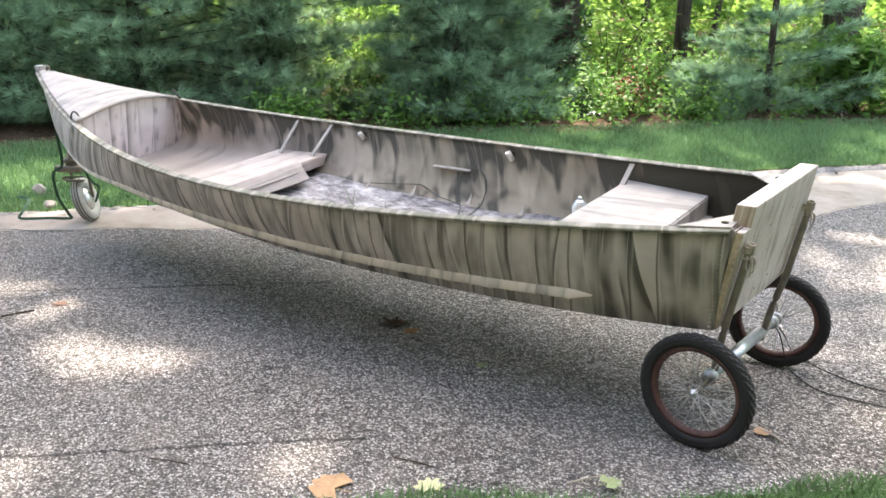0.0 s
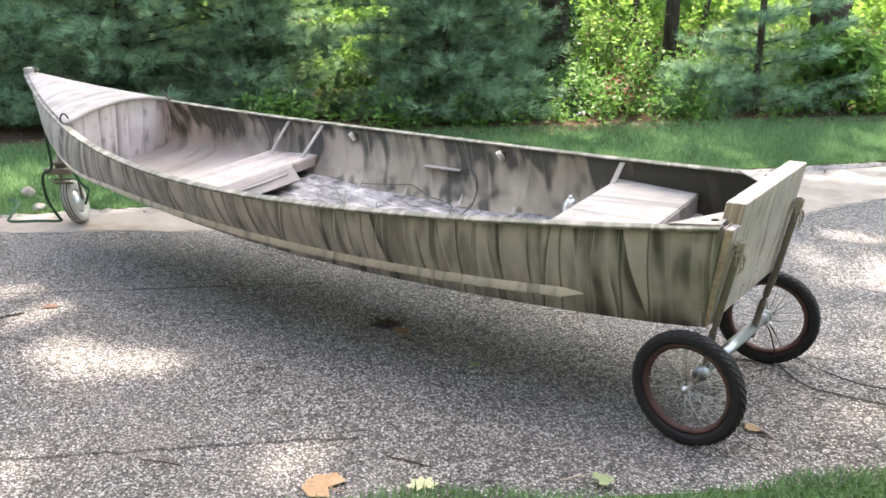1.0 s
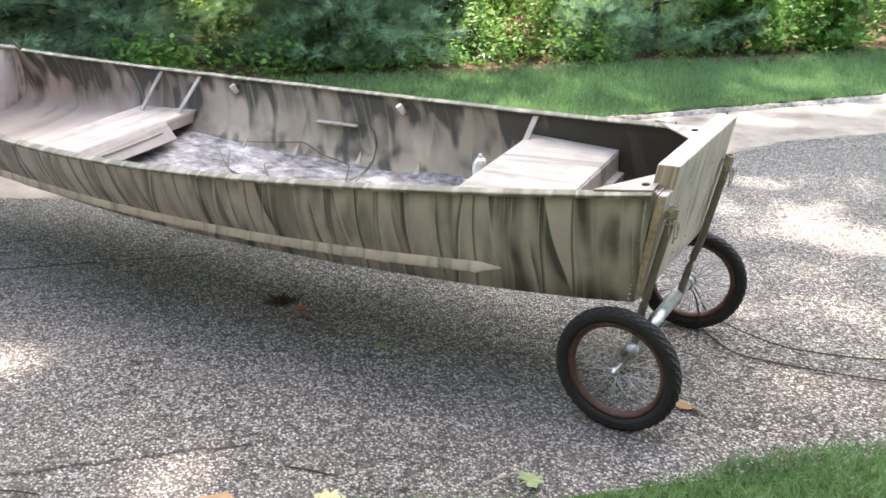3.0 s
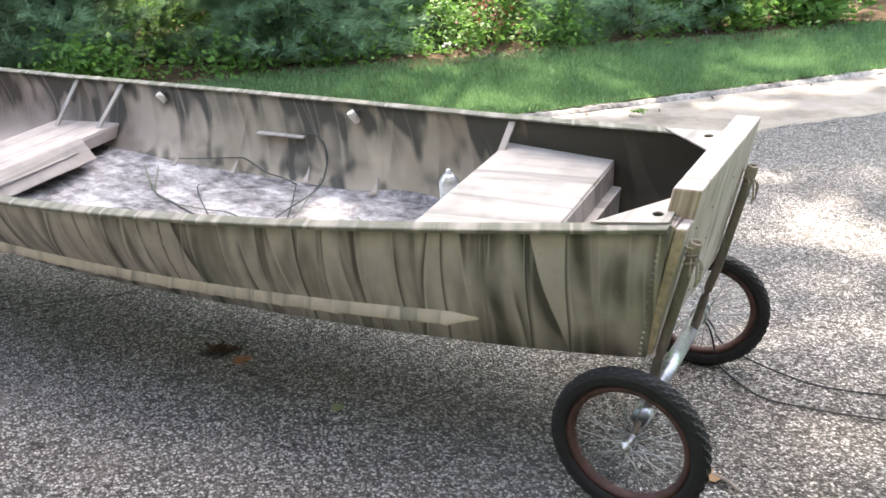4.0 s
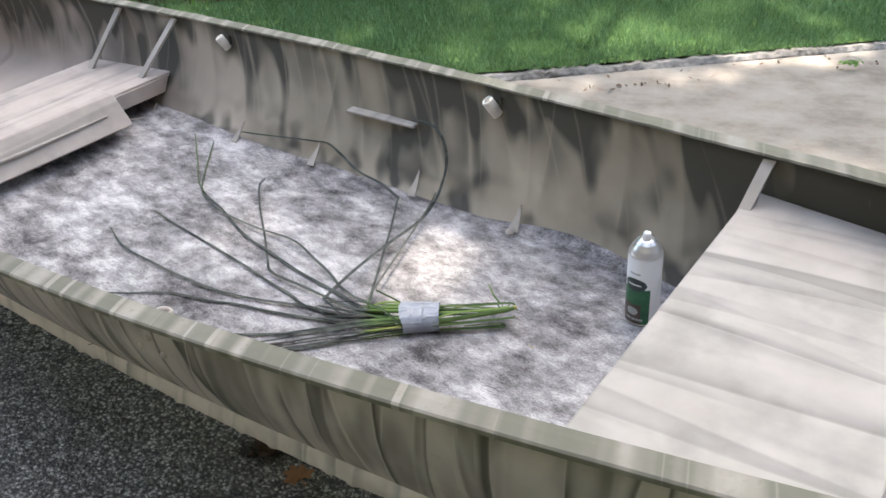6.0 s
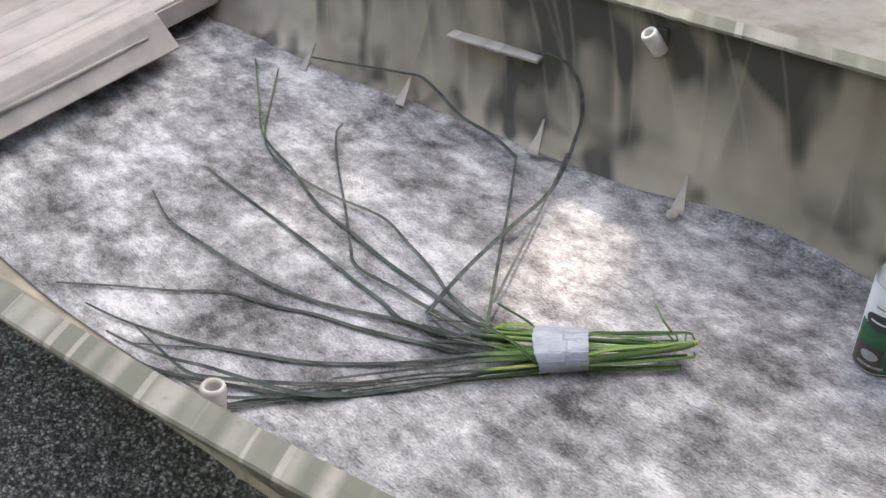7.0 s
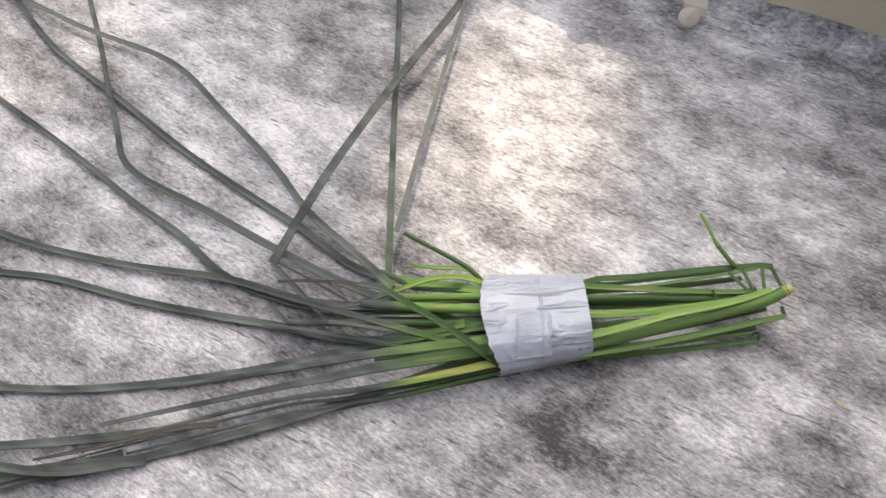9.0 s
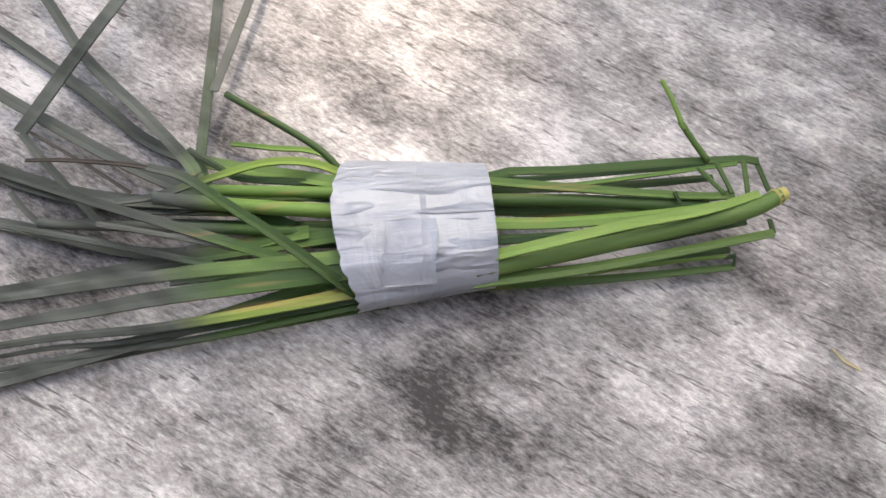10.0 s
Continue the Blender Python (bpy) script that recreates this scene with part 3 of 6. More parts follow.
def kerb_mesh():
    """A low rough kerb of broken concrete between gutter and lawn."""
    rng = random.Random(5)
    vs, fs = [], []
    n = 600
    for i in range(n + 1):
        x = -8 + 18 * i / n
        y = gut_e(x) - 0.02 + 0.008 * noise.noise(Vector((x * 4, 0, 0)))
        h = 0.042 * (0.4 + 0.6 * min(1.0, max(0.0, (x + 1.5) / 1.5))) + 0.010 * noise.noise(Vector((x * 7, 3, 0))) + rng.uniform(-0.003, 0.003)
        j = [rng.uniform(-0.007, 0.007) for _ in range(4)]
        h += 0.012 * noise.noise(Vector((x * 16, 9, 0)))
        vs += [(x, y - 0.02 + j[0], 0.0), (x, y - 0.008 + j[1], h * 0.55), (x, y + 0.012 + j[2], h), (x, y + 0.055, h + j[3] * 0.6), (x, y + 0.10, h - 0.004), (x, y + 0.12, 0.02)]
    for i in range(n):
        for k in range(5):
            fs.append((6 * i + k, 6 * i + 6 + k, 6 * i + 7 + k, 6 * i + 1 + k))
    return quick_mesh("kerb", vs, fs, M_KERB)


def crack_mesh():
    """A broken dark gap where the asphalt has come away from the concrete."""
    vs, fs = [], []
    n = 420
    for i in range(n + 1):
        x = -6 + 9.5 * i / n
        w = 0.010 * max(0.1, 0.6 + 1.6 * noise.noise(Vector((x * 3, 1, 0))) + 0.6 * noise.noise(Vector((x * 14, 2, 0))))
        y = road_edge(x) + 0.012 * noise.noise(Vector((x * 9, 7, 0)))
        vs += [(x, y - w, 0.006), (x, y + w, 0.006)]
    for i in range(n):
        fs.append((2 * i, 2 * i + 2, 2 * i + 3, 2 * i + 1))
    return quick_mesh("trim", vs, fs, M_CORD)


thing("trim", "dark broken crack between asphalt and concrete", "crack", kind="structure", data=crack_mesh())
thing("kerb", "low broken concrete kerb along the lawn", "kerb", kind="structure", data=kerb_mesh())
thing("lawn", "sloping mown green lawn beyond the gutter", "lawn", kind="structure",
      data=grid_sheet("lawn", -40, 40, 120, lambda x: gut_e(x) + 0.05, lambda x: wood_e(x) + 0.15, 10, lawn_z, M_TURF))
thing("woodland_floor", "brown leaf litter under the trees", "ground", kind="structure",
      data=grid_sheet("woodland_floor", -60, 60, 80, wood_e, lambda x: 90.0, 30, lawn_z, M_SOIL))
thing("lawn", "mown green verge along the driveway", "lawn", kind="structure",
      data=grid_sheet("lawn", -40, 40, 120, lambda x: -40.0, near_e, 10, lambda x, y: 0.012, M_TURF))


def grass_blades(seed, count, xr, lo, hi, zf, h=(0.03, 0.065)):
    rng = np.random.default_rng(seed)
    x = rng.uniform(*xr, count)
    u = rng.uniform(0, 1, count)
    ylo, yhi = np.array([lo(a) for a in x]), np.array([hi(a) for a in x])
    y = ylo + (yhi - ylo) * u
    z = np.array([zf(a, b) for a, b in zip(x, y)])
    ht, an, le = rng.uniform(*h, count), rng.uniform(0, 6.283, count), rng.normal(0, 0.022, (count, 2))
    w = rng.uniform(0.0025, 0.005, count)
    base = np.stack([x, y, z - 0.004], 1)
    side = np.stack([np.cos(an) * w, np.sin(an) * w, np.zeros(count)], 1)
    tip = base + np.stack([le[:, 0], le[:, 1], ht], 1)
    return tri_mesh("grass", np.stack([base - side, base + side, tip], 1), M_GRASS)


thing("grass", "short green lawn grass, sunlit in spots", "grass", kind="stuff",
      data=grass_blades(3, 130000, (-6.5, 7.5), lambda x: gut_e(x) + 0.035 + 0.02 * math.sin(9 * x) * math.sin(3.7 * x), lambda x: wood_e(x) + 0.2, lawn_z))
thing("grass", "short green verge grass spilling over the asphalt edge", "grass", kind="stuff",
      data=grass_blades(4, 26000, (-0.3, 3.2), lambda x: near_e(x) - 0.75, lambda x: near_e(x) + 0.05 * math.sin(5 * x) + 0.03, lambda x, y: 0.012, (0.018, 0.042)))


thing("grass", "short green verge grass farther along the driveway", "grass", kind="stuff",
      data=grass_blades(8, 90000, (-7.0, 9.0), lambda x: near_e(x) - 1.6, lambda x: near_e(x) + 0.04 * math.sin(5 * x) + 0.01, lambda x, y: 0.012, (0.018, 0.042)))


# ---- the boat's shape ----
LEN = 4.527
BOAT = Matrix.Translation((1.300, 4.223, 0)) @ Matrix.Rotation(2.6535, 4, "Z") @ Matrix.Rotation(-0.114, 4, "X")
P_BEAM = np.polyfit([0, 0.25, 0.5, 0.75, 1], [0.294, 0.477, 0.549, 0.406, 0.012], 4)
P_SHEER = np.polyfit([0, 0.2, 0.4, 0.7, 1], [0.749, 0.693, 0.670, 0.724, 0.982], 4)
P_MID = np.polyfit([0, 0.3, 0.5, 0.8, 1], [-0.085, -0.115, -0.12, -0.105, -0.08], 4)
P_CHB = np.polyfit([0, 0.4, 0.8], [0.283, 0.445, 0.366], 2)
P_CHZ = np.polyfit([0, 0.4, 0.8], [0.482, 0.423, 0.543], 2)
P_BOT = np.polyfit([0, 0.4, 0.8], [0.398, 0.380, 0.495], 2)


def ease(x, xs, ys):
    """A smooth curve through knots."""
    i = min(max(int(np.searchsorted(xs, x)) - 1, 0), len(xs) - 2)
    sl = [(ys[min(k + 1, len(xs) - 1)] - ys[max(k - 1, 0)]) / (xs[min(k + 1, len(xs) - 1)] - xs[max(k - 1, 0)]) for k in (i, i + 1)]
    h = xs[i + 1] - xs[i]
    t = (x - xs[i]) / h
    return (2 * t ** 3 - 3 * t * t + 1) * ys[i] + (t ** 3 - 2 * t * t + t) * h * sl[0] + (3 * t * t - 2 * t ** 3) * ys[i + 1] + (t ** 3 - t * t) * h * sl[1]


beam = lambda s: float(np.polyval(P_BEAM, s / LEN))
sheer = lambda s: float(np.polyval(P_SHEER, s / LEN))
mid = lambda s: float(np.polyval(P_MID, s / LEN))


def ends(poly, tail, s):
    x = s / LEN
    if x <= 0.7:
        return float(np.polyval(poly, x))
    v7, v8 = float(np.polyval(poly, 0.7)), float(np.polyval(poly, 0.8))
    v6 = float(np.polyval(poly, 0.6))
    return ease(x, [0.6, 0.7, 0.8, 0.9, 0.96, 1.0], [v6, v7, v8, *tail])


chine_b = lambda s: max(0.004, ends(P_CHB, (0.225, 0.095, 0.006), s))
chine_z = lambda s: ends(P_CHZ, (0.655, 0.77, 0.92), s)
bottom_z = lambda s: ends(P_BOT, (0.585, 0.70, 0.90), s)
rake = lambda s, z: (0.029 + (0.747 - z) * 0.15) * math.exp(-s / 0.25)


def side_y(s, z):
    """Half width of the hull's side at a height."""
    t = (z - chine_z(s)) / max(1e-4, sheer(s) - chine_z(s))
    return chine_b(s) + (beam(s) - chine_b(s)) * t + 0.016 * math.sin(math.pi * min(max(t, 0), 1)) * min(1, (LEN - s) / 1.0)


def half_section(s, inset=0.0):
    cb, cz, bz, g = chine_b(s), chine_z(s), bottom_z(s), sheer(s)
    k = bz - 0.022 * min(1, (LEN - s) / 0.6)
    w = min(1, max(0, (s - 1.9) / 1.6))
    pts = [(0, k), (cb * 0.5, k + 0.005), (cb * 0.82, bz - 0.014 + 0.011 * w), (cb * 0.955, bz - 0.008 + (0.008 + 0.45 * (cz - bz)) * w)]
    pts += [(side_y(s, cz + (g - cz) * t), cz + (g - cz) * t) for t in (0, 0.08, 0.2, 0.4, 0.6, 0.8, 1.0)]
    return [(max(0.0, y - inset), z + (inset if i < 4 else inset * 0.4 * (i < 6))) for i, (y, z) in enumerate(pts)]


def hull_mesh(ns=90):
    vs, fs, mi = [], [], []
    stations = [LEN * (i / ns) for i in range(ns + 1)]
    for inset in (0.0, 0.006):
        for s in stations:
            h = half_section(s, inset)
            ring = [(-y, z) for y, z in reversed(h[1:])] + h
            vs += [(s + rake(s, z), mid(s) + y, z) for y, z in ring]
    m = 21
    off = (ns + 1) * m
    for i in range(ns):
        for j in range(m - 1):
            a, b = i * m + j, (i + 1) * m + j
            fs.append((a, a + 1, b + 1, b))
            mi.append(0)
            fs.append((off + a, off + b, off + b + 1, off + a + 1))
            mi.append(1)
        for j in (0, m - 1):
            a, b = i * m + j, (i + 1) * m + j
            fs.append((a, b, off + b, off + a) if j == 0 else (a, off + a, off + b, b))
            mi.append(0)
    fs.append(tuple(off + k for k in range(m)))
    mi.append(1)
    fs.append(tuple(reversed(range(m))))
    mi.append(0)
    fs.append(tuple(ns * m + k for k in range(m)))
    mi.append(0)
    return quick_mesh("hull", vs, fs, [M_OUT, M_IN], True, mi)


boat = thing("boat", "narrow camouflage-painted aluminium duck boat standing on dolly wheels", "boat", BOAT)
hull = part("hull", hull_mesh(), boat, "tan hull sprayed with olive reed camouflage")


def rim_mesh(side):
    """The rolled gunwale: a flattened lip outside and over the hull's edge."""
    prof = [(-0.0125, -0.003), (-0.0115, 0.0045), (-0.002, 0.0062), (0.0105, 0.0052), (0.0125, 0.001), (0.0122, -0.013), (0.008, -0.015), (0.002, -0.004)]
    vs, fs = [], []
    ns, k = 220, len(prof)
    for i in range(ns + 1):
        s = 0.005 + (LEN - 0.02) * i / ns
        dent = 0.0012 * noise.noise(Vector((s * 9, side, 0))) + 0.0012 * noise.noise(Vector((s * 40, side, 5)))
        for y, z in prof:
            vs.append((s + rake(s, sheer(s)), mid(s) + side * (beam(s) + 1.65 * y + dent), sheer(s) + 0.6 * z + dent))
    for i in range(ns):
        for j in range(k):
            q = (i * k + j, i * k + (j + 1) % k, (i + 1) * k + (j + 1) % k, (i + 1) * k + j)
            fs.append(q if side > 0 else q[::-1])
    fs += [tuple(range(k)), tuple(range(ns * k + k - 1, ns * k - 1, -1))]
    return quick_mesh("gunwale", vs, fs, M_LIP, False)


for side in (1, -1):
    part("gunwale", rim_mesh(side), boat, "pale rolled gunwale with dents")


RIDGES = [0.55, 0.68, 0.87, 0.945, 1.04, 1.09, 1.21, 1.285, 1.44, 1.69, 1.73, 1.90, 2.06, 2.15, 2.40, 2.62, 2.91, 3.2]


def spray_rail(side):
    """A pressed rail along the chine, its colour lightened for the light it catches, with small upright creases."""
    vs, fs = [], []
    ns = 420
    for i in range(ns + 1):
        s = 0.47 + 3.55 * i / ns
        fade = min(1, i / 9) * min(1, (ns - i) / 156)
        crease = sum(math.exp(-((s - r) / 0.006) ** 2) for r in RIDGES)
        dent = noise.noise(Vector((s * 13, side, 3)))
        out = (0.021 + 0.0045 * crease + 0.003 * dent) * fade
        z0 = chine_z(s) - (0.010 + 0.002 * crease + 0.0015 * dent) * fade
        for y, z in ((-0.004, -0.005), (out, 0.0), (out * 1.05, 0.004), (out * 0.34 + 0.0015 * crease, 0.026), (-0.003, 0.036)):
            zz = z0 + z * (0.25 + 0.75 * fade)
            vs.append((s + rake(s, zz), mid(s) + side * (side_y(s, zz) + y), zz))
    for i in range(ns):
        for j in range(4):
            q = (5 * i + j, 5 * i + 5 + j, 5 * i + 6 + j, 5 * i + 1 + j)
            fs.append(q if side < 0 else q[::-1])
    return quick_mesh("spray_rail", vs, fs, M_RAIL, True)


for side in (1, -1):
    part("spray_rail", spray_rail(side), boat, "pressed chine rail, coloured lighter as if catching light")


# bow deck: a crowned sheet with an arched rear edge, and the bulkhead under it
DECK_S = 3.66


def deck_mesh():
    vs, fs = [], []
    ns, m = 24, 13
    for lay in (0, 1):
        for i in range(ns + 1):
            for j in range(m):
                u = -1 + 2 * j / (m - 1)
                s0 = DECK_S - 0.02
                s = s0 + (LEN - 0.015 - s0) * i / ns
                crown = 0.055 * (1 - u * u) * (1 - i / ns) ** 0.7
                vs.append((s, mid(s) + u * (beam(s) - 0.004), sheer(s) + 0.014 + crown - 0.004 * lay))
    off = (ns + 1) * m
    for i in range(ns):
        for j in range(m - 1):
            a, b = i * m + j, (i + 1) * m + j
            fs += [(a, b, b + 1, a + 1), (off + a, off + a + 1, off + b + 1, off + b)]
    fs += [(j, j + 1, off + j + 1, off + j) for j in range(m - 1)]
    return quick_mesh("deck", vs, fs, M_DECK, True)


part("deck", deck_mesh(), boat, "pale crowned foredeck coming to a point")
lip = [(DECK_S - 0.022, mid(DECK_S) + (-1 + 2 * j / 16) * (beam(DECK_S) - 0.006), sheer(DECK_S) + 0.008 + 0.055 * (1 - (-1 + 2 * j / 16) ** 2)) for j in range(17)]
part("deck_lip", tube("deck_lip", lip, 0.011, M_DECK, 10), boat)


def bulkhead_mesh():
    s = DECK_S + 0.0
    low = half_section(s, 0.008)
    ring = [(mid(s) - y, z) for y, z in reversed(low[1:])] + [(mid(s) + y, z) for y, z in low]
    arch = [(mid(s) + (1 - 2 * j / 12) * (beam(s) - 0.012), sheer(s) + 0.004 + 0.05 * (1 - (1 - 2 * j / 12) ** 2)) for j in range(1, 12)]
    pts = ring + arch
    n = len(pts)
    vs = [(s + 0.14 * (0.80 - z), y, z) for y, z in pts] + [(s + 0.14 * (0.80 - z) + 0.006, y, z) for y, z in pts]
    fs = [tuple(range(n))[::-1], tuple(range(n, 2 * n))] + [(i, (i + 1) % n, n + (i + 1) % n, n + i) for i in range(n)]
    return quick_mesh("bulkhead", vs, fs, M_BULK)


def camo_bulkhead():
    """Pinkish pale paint with upright sooty blade shapes and pale streaks."""
    n = Nodes("pinkish_bulkhead_paint", 0.6, 0, 0.35)
    s, y, z = n.xyz()
    v = n.math("DIVIDE", n.math("SUBTRACT", z, 0.5), 0.36)
    base = n.ramp(n.noise(scale=10, detail=4), (0.3, (0.54, 0.475, 0.455)), (0.7, (0.66, 0.585, 0.565)))
    yy = n.math("ADD", y, n.math("MULTIPLY", v, 0.05))
    d = n.math("MULTIPLY", n.smooth(n.noise(n.comb(0.0, n.math("MULTIPLY", yy, 16.0), n.math("MULTIPLY", z, 9.0)), 1.0, 1), 0.52, 0.74), 0.8)
    for cell, seed, half, halo, lean, amount in ((0.15, 31.0, 0.007, 0.06, 0.12, 0.8), (0.09, 32.0, 0.005, 0.035, 0.08, 0.7)):
        d = n.reeds(d, yy, v, cell, seed, half, halo, lean, amount, 0.85)
    col = n.mix(n.math("MULTIPLY", d, 0.85), base, (0.13, 0.115, 0.105))
    n.bump(n.noise(scale=110, detail=3), 0.12, 0.001)
    return n.done(col)


M_BULK = camo_bulkhead()
part("bulkhead", bulkhead_mesh(), boat, "pale bulkhead closing the foredeck")
part("bow_cap", box_mesh((LEN - 0.05, mid(LEN) - 0.022, 0.968), (LEN + 0.012, mid(LEN) + 0.022, 1.014), M_DECK, 0.006), boat)
part("bow_eye", tube("bow_eye", [(LEN - 0.12 + 0.025 * math.cos(a), mid(LEN) + 0.004, 0.985 + 0.03 * math.sin(a)) for a in np.linspace(0, math.pi, 9)], 0.005, M_RUST), boat)
part("cleat", tube("cleat", spline([(DECK_S - 0.06, mid(DECK_S) - beam(DECK_S) + 0.02, sheer(DECK_S) + 0.01), (DECK_S - 0.02, mid(DECK_S) - beam(DECK_S) + 0.01, sheer(DECK_S) + 0.03), (DECK_S + 0.02, mid(DECK_S) - beam(DECK_S) + 0.005, sheer(DECK_S) + 0.055)]), 0.006, M_CORD), boat, "black bent cleat")


def inner_y(s, z):
    if z < chine_z(s):
        t = min(1, max(0, (z - bottom_z(s)) / max(1e-4, chine_z(s) - bottom_z(s))))
        return chine_b(s) * (0.88 + 0.12 * t) - 0.01
    return side_y(s, z) - 0.008


def cross_panel(s0, s1, z0, z1, mat, bevel=0.003, trim=0.0):
    """A board across the hull that follows the hull's sides at its two ends."""
    vs = []
    for s in (s0, s1):
        for z in (z0, z1):
            vs += [(s, mid(s) - inner_y(s, z) + trim, z), (s, mid(s) + inner_y(s, z) - trim, z)]
    fs = [(0, 2, 3, 1), (4, 5, 7, 6), (0, 1, 5, 4), (2, 6, 7, 3), (0, 4, 6, 2), (1, 3, 7, 5)]
    bm = bmesh.new()
    bv = [bm.verts.new(v) for v in vs]
    for f in fs:
        bm.faces.new([bv[i] for i in f])
    bmesh.ops.recalc_face_normals(bm, faces=bm.faces[:])
    if bevel:
        bmesh.ops.bevel(bm, geom=bm.edges[:], offset=bevel, segments=2, affect="EDGES", profile=0.5)
    return (bm, mat, False)


# stern seat: sheet-metal box with a turned-down rear lip and a shelf edge below it
stern_seat = part("stern_seat", cross_panel(0.355, 0.725, 0.606, 0.619, M_SEAT, 0.004), boat, "pale painted stern seat with grey sweeps")
part("rear_lip", cross_panel(0.351, 0.362, 0.545, 0.612, M_SEAT, 0.003, 0.01), stern_seat, "pinkish turned-down rear lip")
part("rear_shelf", cross_panel(0.322, 0.360, 0.541, 0.549, M_SEAT, 0.003, 0.02), stern_seat)
part("rear_panel", cross_panel(0.324, 0.331, 0.372, 0.543, M_SEAT, 0.002, 0.02), stern_seat)
part("front_panel", cross_panel(0.712, 0.720, 0.372, 0.607, M_SEAT, 0.002, 0.01), stern_seat)

# bow seat with a loose board set against its rear edge
bow_seat = part("bow_seat", cross_panel(2.575, 2.93, 0.502, 0.517, M_BOWSEAT, 0.004), boat, "pale painted bow seat")
part("rear_lip", cross_panel(2.571, 2.582, 0.462, 0.510, M_BOWSEAT, 0.003, 0.008), bow_seat)
part("pedestal", box_mesh((2.66, -0.36, 0.385), (2.86, 0.15, 0.50), M_IN, 0.006), bow_seat)


def hatch_mesh():
    """A folded board laid over the seat's rear edge, its front face sloping down."""
    prof = [(2.668, 0.519), (2.662, 0.531), (2.566, 0.534), (2.553, 0.530), (2.489, 0.447), (2.497, 0.441), (2.60, 0.452)]
    ys = (-0.362, 0.262)
    k = len(prof)
    vs = [(a + 0.02 * (y > 0), y + 0.10 * (0.53 - b) * (y > 0), b) for y in ys for a, b in prof]
    fs = [tuple(range(k)), tuple(range(2 * k - 1, k - 1, -1))] + [(i, k + i, k + (i + 1) % k, (i + 1) % k) for i in range(k)]
    bm = bmesh.new()
    bv = [bm.verts.new(v) for v in vs]
    for f in fs:
        bm.faces.new([bv[i] for i in f])
    bmesh.ops.recalc_face_normals(bm, faces=bm.faces[:])
    bmesh.ops.bevel(bm, geom=bm.edges[:], offset=0.003, segments=2, affect="EDGES", profile=0.5)
    return (bm, M_BOWSEAT, False)


seat_box = part("seat_board", hatch_mesh(), boat, "pale folded board laid over the bow seat's edge")
part("batten", tube("batten", [(2.520, -0.305, 0.489), (2.522, -0.05, 0.490), (2.535, 0.22, 0.491)], [0.003, 0.0055, 0.006], M_BOWSEAT, 8), seat_box)
part("thorn", tube("thorn", [(2.56, -0.36, 0.44), (2.545, -0.44, 0.425)], 0.0022, M_RIM, 6), seat_box)


def brace(s_top, s_low, z_low, side=-1):
    z_top = sheer(s_top) - 0.012
    a = Vector((s_top, mid(s_top) + side * (side_y(s_top, z_top) - 0.012), z_top))
    b = Vector((s_low, mid(s_low) + side * (side_y(s_low, z_low) - 0.085), z_low))
    d = (b - a).normalized()
    e = Vector((1, 0, 0))
    n = d.cross(e).normalized()
    vs = [p + e * x + n * y for p in (a, b + d * 0.02) for x, y in ((-0.011, -0.0035), (0.011, -0.0035), (0.011, 0.0035), (-0.011, 0.0035))]
    fs = [(0, 1, 2, 3), (7, 6, 5, 4), (0, 4, 5, 1), (1, 5, 6, 2), (2, 6, 7, 3), (3, 7, 4, 0)]
    return quick_mesh("seat_brace", vs, fs, M_RIM)


for st, sl, zl in ((0.70, 0.715, 0.612), (2.80, 2.85, 0.515), (2.56, 2.62, 0.515)):
    part("seat_brace", brace(st, sl, zl), boat, "pale flat metal strap")


def rivet_row(pts, r, normal):
    """Round rivet heads as one joined mesh."""
    vs, fs = [], []
    n = Vector(normal).normalized()
    a, b = frame_of(n)
    for p in pts:
        k = len(vs)
        p = Vector(p)
        vs.append(p + n * r * 0.6)
        for j in range(6):
            t = j * math.pi / 3
            vs.append(p + (a * math.cos(t) + b * math.sin(t)) * r * 0.7 + n * r * 0.4)
        for j in range(6):
            t = j * math.pi / 3
            vs.append(p + (a * math.cos(t) + b * math.sin(t)) * r - n * r * 0.2)
        for j in range(6):
            q = (j + 1) % 6
            fs += [(k, k + 1 + j, k + 1 + q), (k + 1 + j, k + 7 + j, k + 7 + q, k + 1 + q)]
    return quick_mesh("rivets", vs, fs, M_OUT, True)


for side in (1, -1):
    row = [(s + rake(s, z), mid(s) + side * (side_y(s, z) + 0.001), z) for s in (0.020,) for z in np.linspace(0.405, 0.728, 22)]
    tagged(part("rivets", rivet_row(row, 0.0046, (0, side, 0.1)), boat), kind="stuff")
side_bolts = [(s, mid(s) + side_y(s, z) + 0.001, z) for s, z in ((1.41, 0.590), (1.36, 0.588), (1.375, 0.622))]
for p in side_bolts:
    part("bolt", rivet_row([p], 0.0075, (0, 1, 0.2)), boat, "pale bolt head")


M_LOCK = plain("chalky_white_metal", (0.66, 0.64, 0.60), 0.6, 0, 0.2, 60, 0.2)


M_PALETUBE = plain("pale_tan_painted_metal", (0.50, 0.445, 0.40), 0.6, 0, 0.2, 60, 0.2)


